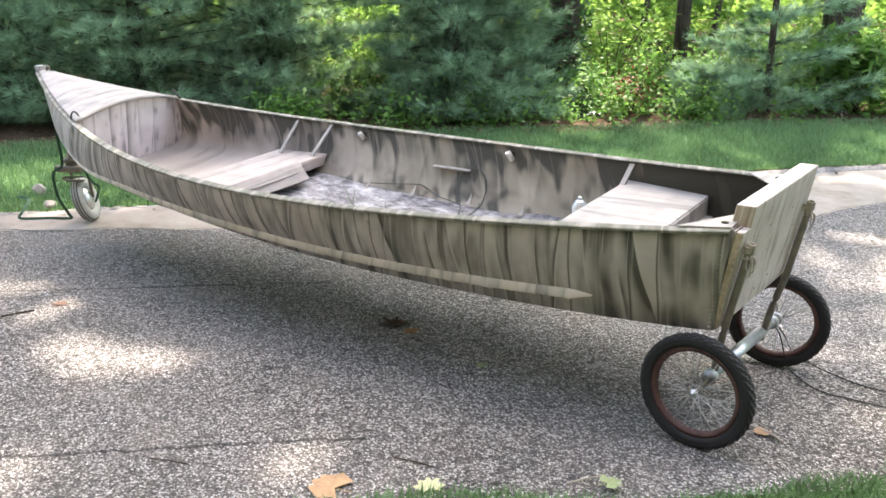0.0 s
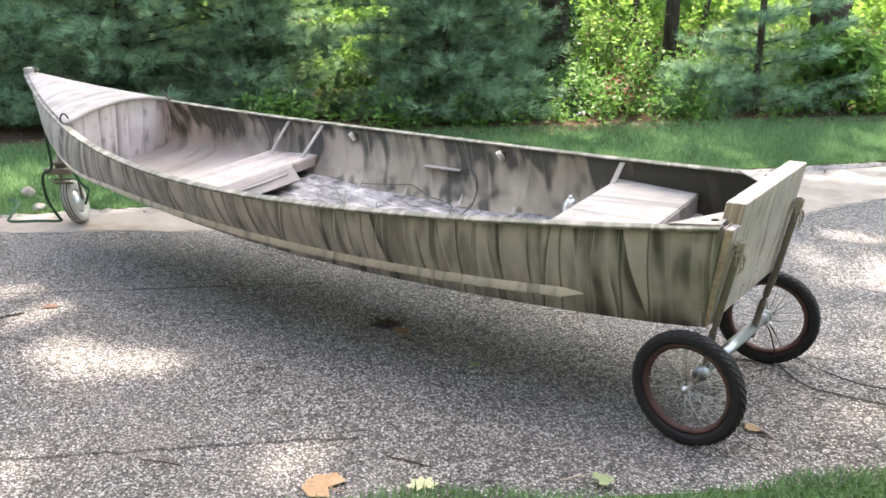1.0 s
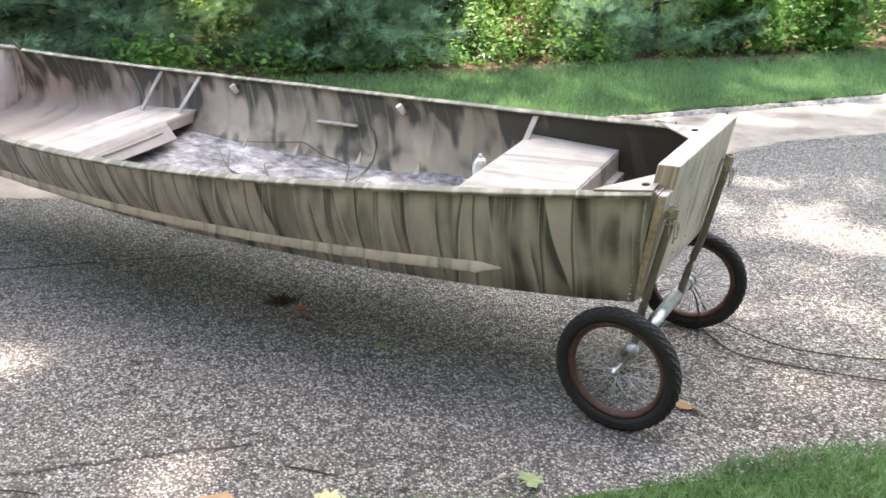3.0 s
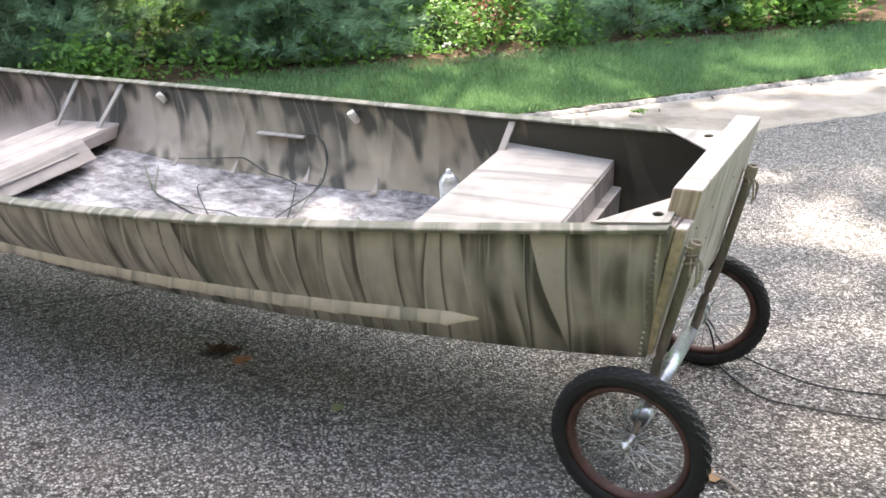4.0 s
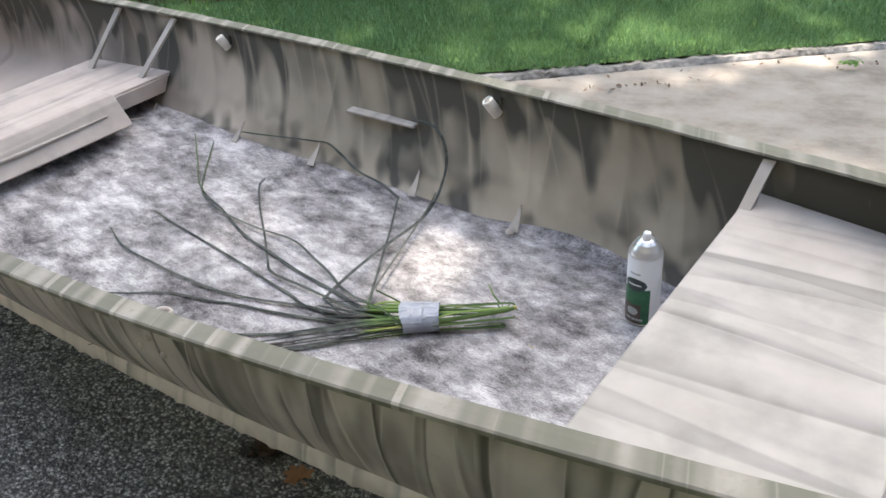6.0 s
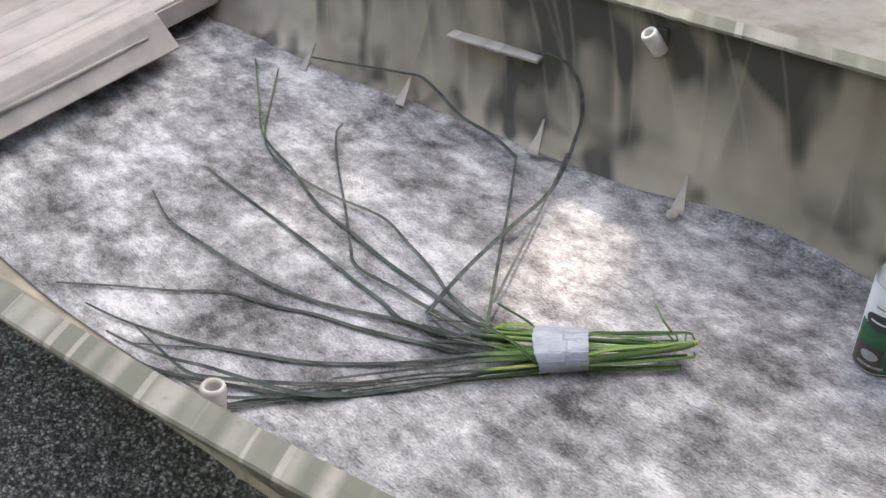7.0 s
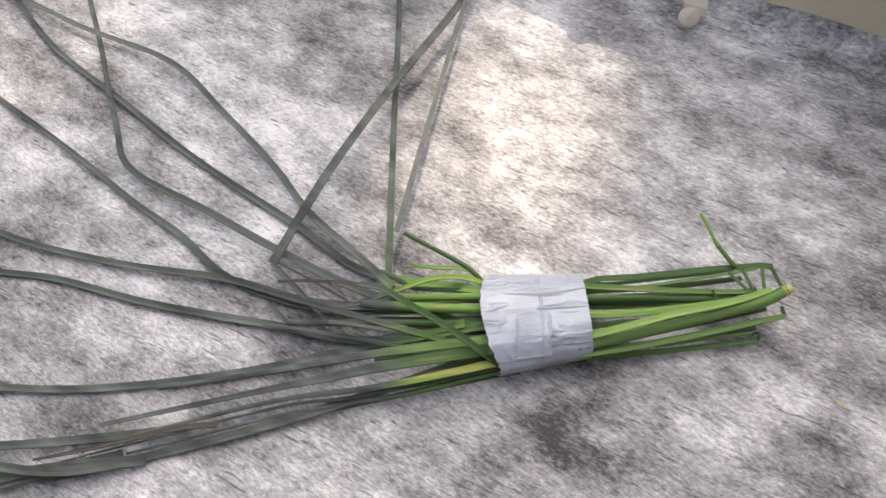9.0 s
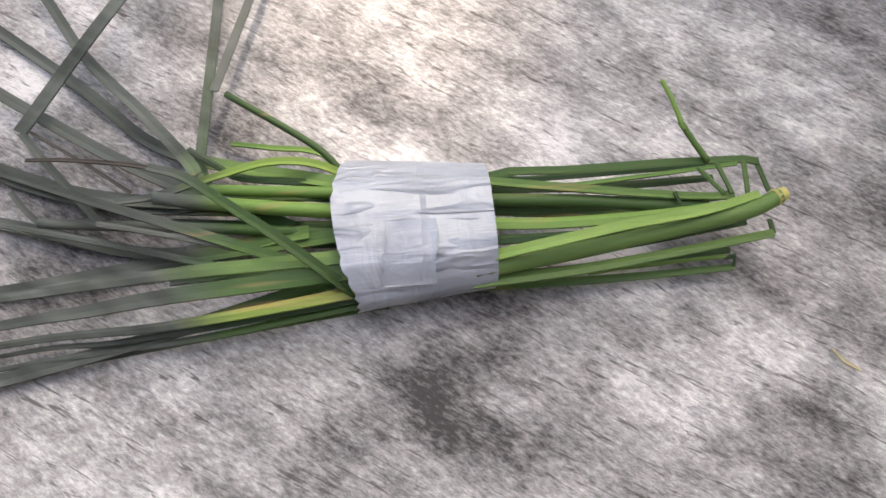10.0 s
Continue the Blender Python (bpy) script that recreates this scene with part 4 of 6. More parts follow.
def oarlock(s, side, k):
    """A short open tube that leans inwards below the gunwale, on a small plate."""
    z = sheer(s) - (0.055 if side > 0 else 0.046)
    y = mid(s) + side * (side_y(s, z) - (0.048 if side > 0 else 0.030) * k)
    m = Matrix.Translation((s, y, z)) @ Vector((0.32 if side < 0 else -0.05, -side * (0.42 if side < 0 else 0.25), 0.85)).to_track_quat("Z", "Y").to_matrix().to_4x4()
    sock = lathe("oarlock", [(a * k, b * k) for a, b in ((0.015, -0.032), (0.0185, -0.03), (0.0185, 0.026), (0.0165, 0.030), (0.0125, 0.030), (0.0115, 0.024), (0.0112, -0.028), (0.0005, -0.0285))], M_PALETUBE if side > 0 else M_LOCK, 18, m)
    o = part("oarlock", sock, boat, "pale open oarlock tube")
    yp = mid(s) + side * (side_y(s, z) - 0.010)
    part("plate", box_mesh((s - 0.024 * k, yp - 0.004, z - 0.036 * k), (s + 0.024 * k, yp + 0.004, z + 0.028 * k), M_IN, 0.003), o)
    return o


for s, side, k in ((2.34, -1, 0.72), (1.36, -1, 0.78), (1.385, 1, 0.80)):
    oarlock(s, side, k)


def rib_tab(s, side, w=0.013, top=0.420, mat=M_TAN, ring=True):
    """A flat folded rib end pressed against the side, with a round washer at its foot."""
    prof = [(0.388, 0.012, 1.0), (0.394, 0.013, 1.0), (0.402, 0.009, 0.75), (0.412, 0.005, 0.45), (top, 0.001, 0.12)]
    vs, fs = [], []
    for z, inn, k in prof:
        y = mid(s) + side * (inner_y(s, z) - inn)
        for dx in (-w * k, w * k):
            sx = s + dx + 0.25 * (z - 0.394)
            vs += [(sx, y, z), (sx, y - side * 0.002, z + 0.003)]
    for i in range(len(prof) - 1):
        a, b = 4 * i, 4 * i + 4
        fs += [(a, b, b + 2, a + 2), (a + 1, a + 3, b + 3, b + 1), (a, a + 1, b + 1, b), (a + 2, b + 2, b + 3, a + 3)]
    fs += [(0, 2, 3, 1)]
    t = part("rib_tab", quick_mesh("rib_tab", vs, fs, mat), boat, "painted folded rib end")
    if not ring:
        return
    y = mid(s) + side * (inner_y(s, 0.396) - 0.034)
    part("washer", lathe("washer", [(0.0105, 0.0), (0.0105, 0.003), (0.009, 0.005), (0.004, 0.005), (0.003, 0.008)], M_TAN, 18, Matrix.Translation((s, y, 0.395)) @ Matrix.Rotation(side * radians(22), 4, "X")), t, "pale round washer")


for s in (2.58, 2.21, 1.908, 1.555, 1.24):
    rib_tab(s, -1, 0.012, 0.432, ring=s < 1.3)
rib_tab(1.62, 1, 0.022, 0.445, M_IN)
s0, s1 = 1.60, 1.83
ledge_y = mid(1.7) - inner_y(1.7, 0.53)
part("wall_ledge", box_mesh((s0, ledge_y - 0.006, 0.526), (s1, ledge_y + 0.024, 0.534), M_RIM, 0.003), boat, "thin pale ledge on the inner side")

# transom: inner panel, thick top plank with layered end grain, and lower outer plywood
lean = lambda z: (0.806 - z) * 0.2


def leaning_board(x0, x1, y0, y1, z0, z1, mat, mat_end, bevel=0.004, taper=0.0):
    bm = bmesh.new()
    bmesh.ops.create_cube(bm, size=1.0)
    for v in bm.verts:
        x, y, z = [(lo + hi) / 2 + c * (hi - lo) for lo, hi, c in zip((x0, y0, z0), (x1, y1, z1), v.co)]
        if z < (z0 + z1) / 2:
            y = (y0 + y1) / 2 + (y - (y0 + y1) / 2) * (1 - taper)
        v.co = (x + lean(z) + 0.075 * (y + 0.10), y, z)
    bmesh.ops.bevel(bm, geom=bm.edges[:], offset=bevel, segments=2, affect="EDGES", profile=0.5)
    me = bpy.data.meshes.new("board")
    bm.to_mesh(me)
    bm.free()
    me.materials.append(mat)
    me.materials.append(mat_end)
    me.polygons.foreach_set("material_index", [1 if abs(p.normal.y) > 0.8 or p.normal.z < -0.8 else 0 for p in me.polygons])
    return me


M_WOODEND = plain("weathered_end_grain", (0.40, 0.315, 0.25), 0.85, 0, 0.55, 55, 0.4)
transom = part("transom", leaning_board(-0.010, 0.012, -0.372, 0.203, 0.425, 0.745, M_WOOD, M_PLY, 0.003, 0.05), boat, "weathered wooden transom")
part("top_plank", leaning_board(-0.036, 0.026, -0.357, 0.150, 0.735, 0.812, M_WOOD, M_PLY, 0.005), transom, "thick pale worn top plank with layered edge")
part("outer_plank", leaning_board(-0.036, -0.012, -0.357, 0.203, 0.530, 0.742, M_WOOD, M_WOODEND, 0.004), transom, "thick outer plank with brown end grain")
part("outer_ply", leaning_board(-0.034, -0.012, -0.350, 0.201, 0.400, 0.528, M_WOOD, M_WOODEND, 0.004, 0.06), transom)
part("inner_plank", leaning_board(0.014, 0.03, -0.33, 0.15, 0.60, 0.742, M_WOOD, M_PLY, 0.004), transom)
for k, (y, z) in enumerate(((-0.02, 0.70), (-0.20, 0.705), (0.10, 0.70), (-0.06, 0.60), (-0.26, 0.62), (-0.15, 0.47), (-0.05, 0.455))):
    x = (-0.0365 if z > 0.53 else -0.0345) + lean(z) + 0.075 * (y + 0.10)
    part("screw", rivet_row([(x, y, z)], 0.0045, (-1, 0, -0.2)), transom)


def gusset(side):
    """A triangular corner plate at the stern with a round hole."""
    y0 = mid(0.05) + side * (beam(0.05) - 0.008)
    a, b, c = Vector((0.20, mid(0.2) + side * (beam(0.2) - 0.01), 0.744)), Vector((0.036, y0, 0.757)), Vector((0.036, y0 - side * 0.16, 0.757))
    ctr = b * 0.52 + a * 0.2 + c * 0.28
    ring = [ctr + Vector((0.013 * math.cos(t), 0.013 * math.sin(t), 0)) for t in np.linspace(0, 2 * math.pi, 12, endpoint=False)]
    outer = [a, a * 0.5 + b * 0.5, b, b * 0.5 + c * 0.5, c, c * 0.5 + a * 0.5]
    vs, fs = [], []
    for dz in (0.0, -0.004):
        vs += [p + Vector((0, 0, dz)) for p in outer] + [p + Vector((0, 0, dz)) for p in ring]
    ang = [math.atan2((p - ctr).y, (p - ctr).x) for p in outer]
    for lay in (0, 1):
        o = 18 * lay
        for i in range(12):
            t = math.atan2((ring[i] - ctr).y, (ring[i] - ctr).x)
            t2 = math.atan2((ring[(i + 1) % 12] - ctr).y, (ring[(i + 1) % 12] - ctr).x)
            near = lambda q: min(range(6), key=lambda k: abs((ang[k] - q + math.pi) % (2 * math.pi) - math.pi))
            k1, k2 = near(t), near(t2)
            fs.append((o + 6 + i, o + k1, o + 6 + (i + 1) % 12))
            if k1 != k2:
                fs.append((o + k1, o + k2, o + 6 + (i + 1) % 12))
    fs += [(6 + i, 6 + (i + 1) % 12, 24 + (i + 1) % 12, 24 + i) for i in range(12)] + [(i, 18 + i, 18 + (i + 1) % 6, (i + 1) % 6) for i in range(6)]
    return quick_mesh("corner_plate", vs, fs, M_RIM)


for side in (1, -1):
    part("corner_plate", gusset(side), boat, "pale triangular corner plate with a round hole")


# ---- stern wheel dolly ----
def wheel_at(parent, hub, axis, r, width, tyre_mat, rim_mat, rim_r, spokes, knobs):
    """A wheel under its thing: hub, tyre, rim and wire spokes. Local z is the axle."""
    q = Vector(axis).normalized().to_track_quat("Z", "Y").to_matrix().to_4x4()
    m = Matrix.Translation(hub) @ q
    w = part("wheel", lathe("wheel", [(0.003, -0.032), (0.005, -0.032), (0.005, -0.024), (0.013, -0.022), (0.0135, -0.017), (0.008, -0.013), (0.008, 0.013), (0.0135, 0.017), (0.013, 0.022), (0.005, 0.024), (0.005, 0.032), (0.003, 0.032)], M_CHROME, 18), parent, "spoked wheel", m)
    ri = rim_r + 0.006
    rc, rr = (r + ri) / 2, (r - ri) / 2
    prof = [(rc + rr * math.copysign(abs(math.cos(t)) ** 0.7, math.cos(t)), width / 2 * math.copysign(abs(math.sin(t)) ** 0.8, math.sin(t))) for t in np.linspace(-math.pi, math.pi, 15)[:-1]]
    seg = 156
    vs, fs = [], []
    for i in range(seg):
        t = 2 * math.pi * i / seg
        for j, (a, b) in enumerate(prof):
            bulge = 0.0
            if knobs and a > rc + rr * 0.55:
                bulge = 0.0024 if (i + 2 * (j % 2)) % 4 < 2 else -0.0016
            vs.append(((a + bulge) * math.cos(t), (a + bulge) * math.sin(t), b))
    k = len(prof)
    for i in range(seg):
        for j in range(k):
            n = (i + 1) % seg
            fs.append((i * k + j, n * k + j, n * k + (j + 1) % k, i * k + (j + 1) % k))
    part("tyre", quick_mesh("tyre", vs, fs, tyre_mat, False), w, "tyre with a knobbed tread")
    rp = [(rim_r + 0.008, -width * 0.28), (rim_r + 0.009, -width * 0.32), (rim_r - 0.002, -width * 0.33), (rim_r - 0.009, -width * 0.12), (rim_r - 0.009, width * 0.12), (rim_r - 0.002, width * 0.33), (rim_r + 0.009, width * 0.32), (rim_r + 0.008, width * 0.28)]
    vs = [(a * math.cos(2 * math.pi * i / 48), a * math.sin(2 * math.pi * i / 48), b) for i in range(48) for a, b in rp]
    fs = [(i * 8 + j, i * 8 + (j + 1) % 8, ((i + 1) % 48) * 8 + (j + 1) % 8, ((i + 1) % 48) * 8 + j) for i in range(48) for j in range(8)]
    part("rim", quick_mesh("rim", vs, fs, rim_mat, True), w, "rusty dark red rim")
    for i in range(spokes):
        z = 0.02 if i % 2 else -0.02
        t = 2 * math.pi * i / spokes
        u = t + (0.42 if i % 4 < 2 else -0.42)
        part("spoke", tube("spoke", [(0.014 * math.cos(u), 0.014 * math.sin(u), z), ((rim_r - 0.002) * math.cos(t), (rim_r - 0.002) * math.sin(t), 0)], 0.0016, M_CHROME, 5), w)
    return w


HUB_A, HUB_B = Vector((1.069, 3.975, 0.190)), Vector((1.453, 4.682, 0.190))
AX = (HUB_B - HUB_A).normalized()
dolly = thing("wheel_dolly", "two spoked cycle wheels on a galvanised pipe axle", "dolly")
wheel_at(dolly, HUB_A, AX + Vector((0.07, -0.02, 0.0)), 0.190, 0.046, M_RUBBER, M_RIMRED, 0.142, 24, True)
wheel_at(dolly, HUB_B, (0.34, 0.94, 0.02), 0.190, 0.046, M_RUBBER, M_RIMRED, 0.142, 24, True)
UPA = Vector((0, 0, 0.012))
axle = part("axle", tube("axle", [HUB_A + AX * 0.02, HUB_B - AX * 0.02], 0.006, M_RUST, 12), dolly)
pipe = part("axle_pipe", tube("axle_pipe", [HUB_A + AX * 0.095 + UPA, HUB_B - AX * 0.06 + UPA], 0.0185, M_GALV, 18), dolly, "bright galvanised pipe")
for a, b, r in ((0.095, 0.135, 0.0225), (0.20, 0.62, 0.0215), (0.715, 0.745, 0.025), (0.77, 0.79, 0.023)):
    part("collar", tube("collar", [HUB_A + AX * a + UPA, HUB_A + AX * b + UPA], r, M_GALV, 18), pipe)
for y in (0.165, -0.330):
    t = (0.311 - y) / 0.842
    foot = HUB_A.lerp(HUB_B, t) + UPA
    yaw = 0.075 * (y + 0.10)
    zt = 0.690 if y > 0 else 0.680
    top = BOAT @ Vector((lean(zt) - 0.056 + yaw, y, zt))
    low = BOAT @ Vector((lean(0.40) - 0.048 + yaw, y, 0.40))
    up = part("upright", tube("upright", spline([foot + Vector((0.0, 0, -0.03)), foot + (low - foot) * 0.6, low, top], 6), 0.0125, M_BARSTEEL, 10), dolly, "rusty steel upright against the transom")
    part("pipe_end", lathe("pipe_end", [(0.0135, -0.03), (0.0145, -0.028), (0.0145, 0.006), (0.0135, 0.009), (0.0105, 0.009), (0.0098, 0.004), (0.0096, -0.02), (0.0005, -0.021)], M_ROPE, 18, Matrix.Translation(top) @ (top - low).to_track_quat("Z", "Y").to_matrix().to_4x4()), up, "open pale pipe end")
    rng = random.Random(int(100 * abs(y)))
    zk = zt - 0.032
    c = BOAT @ Vector((lean(zk) - 0.056 + yaw, y, zk))
    kn = part("lashing", tube("lashing", spline([c + Vector((0.0145 * math.cos(a) + rng.uniform(-.004, .004), 0.0145 * math.sin(a) + rng.uniform(-.004, .004), -0.02 + 0.006 * i / 2)) for i, a in enumerate(np.linspace(0, 6 * math.pi, 19))], 3), 0.0030, M_ROPE, 6), up, "knotted grey rope")
    for dx, dz in ((0.02, -0.060), (-0.012, -0.05), (0.008, -0.075), (0.024, -0.035)):
        part("rope_end", tube("rope_end", spline([c, c + Vector((dx * 0.6, -0.02, 0.0)), c + Vector((dx * 0.7, -0.024, dz * 0.6)), c + Vector((dx * 0.5, -0.02, dz * 0.8))], 4), 0.0027, M_ROPE, 6), kn)

# ---- bow wheel ----
BW = Vector((-2.56, 6.40, 0.147))
bow_dolly = thing("bow_wheel", "grey pneumatic jockey wheel strapped beneath the bow", "wheel")
wax = Vector((0.93, 0.2, 0.25)).normalized()
bq = Matrix.Translation(BW) @ wax.to_track_quat("Z", "Y").to_matrix().to_4x4()
bt = lathe("tyre", [(0.078, -0.02), (0.085, -0.03), (0.115, -0.036), (0.138, -0.028), (0.146, -0.012), (0.147, 0.0), (0.146, 0.012), (0.138, 0.028), (0.115, 0.036), (0.085, 0.03), (0.078, 0.02)], M_GREYTYRE, 40)
bwh = part("wheel", bt, bow_dolly, "worn grey rubber tyre", bq)
for zz in (-0.018, 0.0, 0.018):
    part("tread_groove", lathe("tread_groove", [(0.1445 - abs(zz) * 0.1, zz - 0.0025), (0.148 - abs(zz) * 0.12, zz - 0.002), (0.148 - abs(zz) * 0.12, zz + 0.002), (0.1445 - abs(zz) * 0.1, zz + 0.0025)], M_RUBBER, 40), bwh)
part("hub", lathe("hub", [(0.012, -0.05), (0.03, -0.045), (0.078, -0.018), (0.078, 0.018), (0.03, 0.045), (0.012, 0.05)], M_CHROME, 24), bwh)
head = Vector((-2.585, 6.33, 0.40))
for k in (-1, 1):
    a = BW + wax * 0.052 * k
    part("fork_arm", tube("fork_arm", spline([a, a + Vector((-0.01, -0.02, 0.16)), head + wax * 0.02 * k], 5), 0.010, M_RUST, 8), bow_dolly)
part("fork_head", lathe("fork_head", [(0.02, -0.05), (0.034, -0.045), (0.034, 0.0), (0.05, 0.01), (0.05, 0.03), (0.028, 0.035), (0.02, 0.07)], M_RUST, 16, Matrix.Translation(head)), bow_dolly)
part("support_bar", tube("support_bar", [head + Vector((0, 0, 0.02)), BOAT @ Vector((4.25, mid(4.25), 0.78))], 0.014, M_RUST, 8), bow_dolly)
part("clamp", box_mesh((-2.68, 6.28, 0.345), (-2.50, 6.37, 0.385), M_RUST, 0.01), bow_dolly)
part("spring", tube("spring", spline([head + Vector((0.07 * math.cos(a), 0.03 * math.sin(a), -0.09 - 0.004 * a)) for a in np.linspace(0, 9, 20)], 2), 0.007, M_RUST, 6), bow_dolly)


def webbing(name, pts, w, mat, up):
    vs, fs = ribbon_geo(spline(pts, 6), [w] * (6 * (len(pts) - 1) + 1), 0.0, Vector(up), 0.003)
    return quick_mesh(name, vs, fs, mat)


strap = thing("strap", "dark green webbing strap hanging from bow to ground", "strap",
              data=webbing("strap", [BOAT @ Vector((4.36, mid(4.36) + 0.05, 0.91)), (-2.60, 6.24, 0.62), (-2.61, 6.27, 0.40), (-2.68, 6.27, 0.34), (-2.69, 6.30, 0.18), (-2.65, 6.33, 0.06), (-2.66, 6.36, 0.022), (-2.80, 6.34, 0.022), (-2.98, 6.30, 0.022), (-3.00, 6.34, 0.05), (-3.02, 6.46, 0.11), (-3.12, 6.50, 0.12)], 0.017, M_STRAP, (0.5, -0.8, 0.35)))
tail = thing("strap", "dark cord end hanging beside the bow wheel", "strap", data=tube("strap", spline([(-2.50, 6.33, 0.36), (-2.46, 6.34, 0.28), (-2.43, 6.36, 0.24), (-2.45, 6.36, 0.17), (-2.47, 6.37, 0.14)], 5), 0.008, M_STRAP, 6))
TAG_S = 3.70
ty = mid(TAG_S) + beam(TAG_S) + 0.024
part("tag", box_mesh((TAG_S - 0.012, ty - 0.003, sheer(TAG_S) - 0.13), (TAG_S + 0.012, ty + 0.002, sheer(TAG_S) - 0.035), M_RIM, 0.002), boat, "pale hanging tag")
part("cord_loop", tube("cord_loop", spline([(TAG_S + 0.02 * math.cos(a), ty - 0.02 - 0.05 * (i / 12), sheer(TAG_S) + 0.02 + 0.028 * math.sin(a)) for i, a in enumerate(np.linspace(-1.5, 5.0, 13))], 3), 0.0045, M_CORD, 6), boat, "black cord loop")

# ---- things in the boat ----
FLOOR = 0.3765


def floor_z(s, y):
    """Height of the hull's inner face at a distance from the middle."""
    h = half_section(s, 0.006)
    return float(np.interp(abs(y), [p[0] for p in h[:6]], [p[1] for p in h[:6]]))


def mat_mesh():
    vs, fs = [], []
    ns, m = 110, 41
    for lay in (0.0, -0.004):
        for i in range(ns + 1):
            s = 0.66 + 2.4 * i / ns
            for j in range(m):
                u = -1 + 2 * j / (m - 1)
                y = u * (min(0.405, chine_b(s) * 0.95) + 0.006 * math.sin(9 * s + 2 * u))
                z = max(FLOOR + 0.0012 * math.sin(17 * s + 5 * u) * math.sin(11 * u), floor_z(s, y) + 0.005)
                vs.append((s, mid(s) + y, z + lay))
    off = (ns + 1) * m
    for i in range(ns):
        for j in range(m - 1):
            a, b = i * m + j, (i + 1) * m + j
            fs += [(a, b, b + 1, a + 1), (off + a, off + a + 1, off + b + 1, off + b)]
        for j in (0, m - 1):
            a, b = i * m + j, (i + 1) * m + j
            fs.append((a, off + a, off + b, b))
    return quick_mesh("floor_mat", vs, fs, M_MAT, True)


thing("floor_mat", "grey mottled felt mat covering the boat's floor", "mat", BOAT, data=mat_mesh())

M_CANWHITE = plain("can_white_enamel", (0.78, 0.79, 0.82), 0.3, 0, 0.04, 20, 0.02)
M_CANGREEN = plain("can_green_print", (0.02, 0.12, 0.055), 0.35, 0, 0.5, 60, 0.02)
M_CANDARK = plain("can_dark_print", (0.03, 0.05, 0.05), 0.35, 0, 0.3, 40, 0.02)
M_CANGREY = plain("can_grey_print", (0.35, 0.36, 0.36), 0.4, 0, 0.2, 40, 0.02)
M_CANBROWN = plain("can_brown_print", (0.075, 0.055, 0.045), 0.35, 0, 0.6, 70, 0.02)
M_CANMETAL = plain("can_tin", (0.72, 0.72, 0.74), 0.3, 0.8, 0.1, 30, 0.05)


def can_patch(name, r, a0, a1, z0, z1, mat, oval=False):
    """A printed patch lying on the can's round side."""
    vs, fs = [], []
    n, m = 14, 8
    for i in range(n + 1):
        t = i / n
        a = a0 + (a1 - a0) * t
        k = math.sqrt(max(0.0, 1 - (2 * t - 1) ** 2)) if oval else 1.0
        c = (z0 + z1) / 2
        for j in range(m + 1):
            z = c + (z1 - z0) / 2 * k * (2 * j / m - 1)
            vs.append((r * math.cos(a), r * math.sin(a), z))
    for i in range(n):
        for j in range(m):
            q = i * (m + 1) + j
            fs.append((q, q + m + 1, q + m + 2, q + 1))
    return quick_mesh(name, vs, fs, mat, True)


can = thing("spray_can", "white and green spray paint can, cap off, on the mat", "spray can", BOAT @ Matrix.Translation((0.858, -0.345, FLOOR + 0.001)))
part("can_body", lathe("can_body", [(0.028, 0.0), (0.0325, 0.003), (0.033, 0.006), (0.033, 0.150), (0.0318, 0.153), (0.0325, 0.155)], M_CANWHITE, 36), can)
part("shoulder", lathe("shoulder", [(0.0325, 0.155), (0.0325, 0.158), (0.030, 0.160), (0.0305, 0.163), (0.026, 0.172), (0.021, 0.177), (0.0205, 0.180), (0.016, 0.180), (0.0155, 0.184), (0.008, 0.184)], M_CANMETAL, 36), can, "tin shoulder with a rolled ring")
part("nozzle", lathe("nozzle", [(0.008, 0.182), (0.0085, 0.187), (0.0075, 0.196), (0.0068, 0.1985), (0.001, 0.199)], M_CANWHITE, 18), can, "white spray nozzle")
FACE = 1.42
label_print = part("label_print", can_patch("label_print", 0.0333, FACE - 0.95, FACE + 0.95, 0.006, 0.088, M_CANGREEN), can, "green printed panel")
part("label_oval", can_patch("label_oval", 0.0336, FACE - 0.7, FACE + 0.75, 0.083, 0.112, M_CANDARK, True), can, "dark oval mark")
part("label_bar", can_patch("label_bar", 0.0338, FACE - 0.42, FACE + 0.40, 0.0962, 0.0992, M_CANWHITE), can)
part("label_picture", can_patch("label_picture", 0.0336, FACE - 0.95, FACE + 0.45, 0.006, 0.052, M_CANBROWN), can, "brown printed camouflage picture")
part("label_spot", can_patch("label_spot", 0.0338, FACE - 0.45, FACE + 0.30, 0.026, 0.044, M_CANGREY, True), can)
part("label_bar", can_patch("label_bar", 0.0336, FACE - 0.35, FACE + 0.35, 0.121, 0.1245, M_CANGREY), can)
part("label_bar", can_patch("label_bar", 0.0336, FACE - 0.5, FACE + 0.6, 0.014, 0.019, M_CANGREY), can)


# ---- the reed bundle ----
TC = Vector((1.2195, -0.098, FLOOR))
BA = Vector((0.829, 0.559, 0)).normalized()
BC = Vector((-BA.y, BA.x, 0))


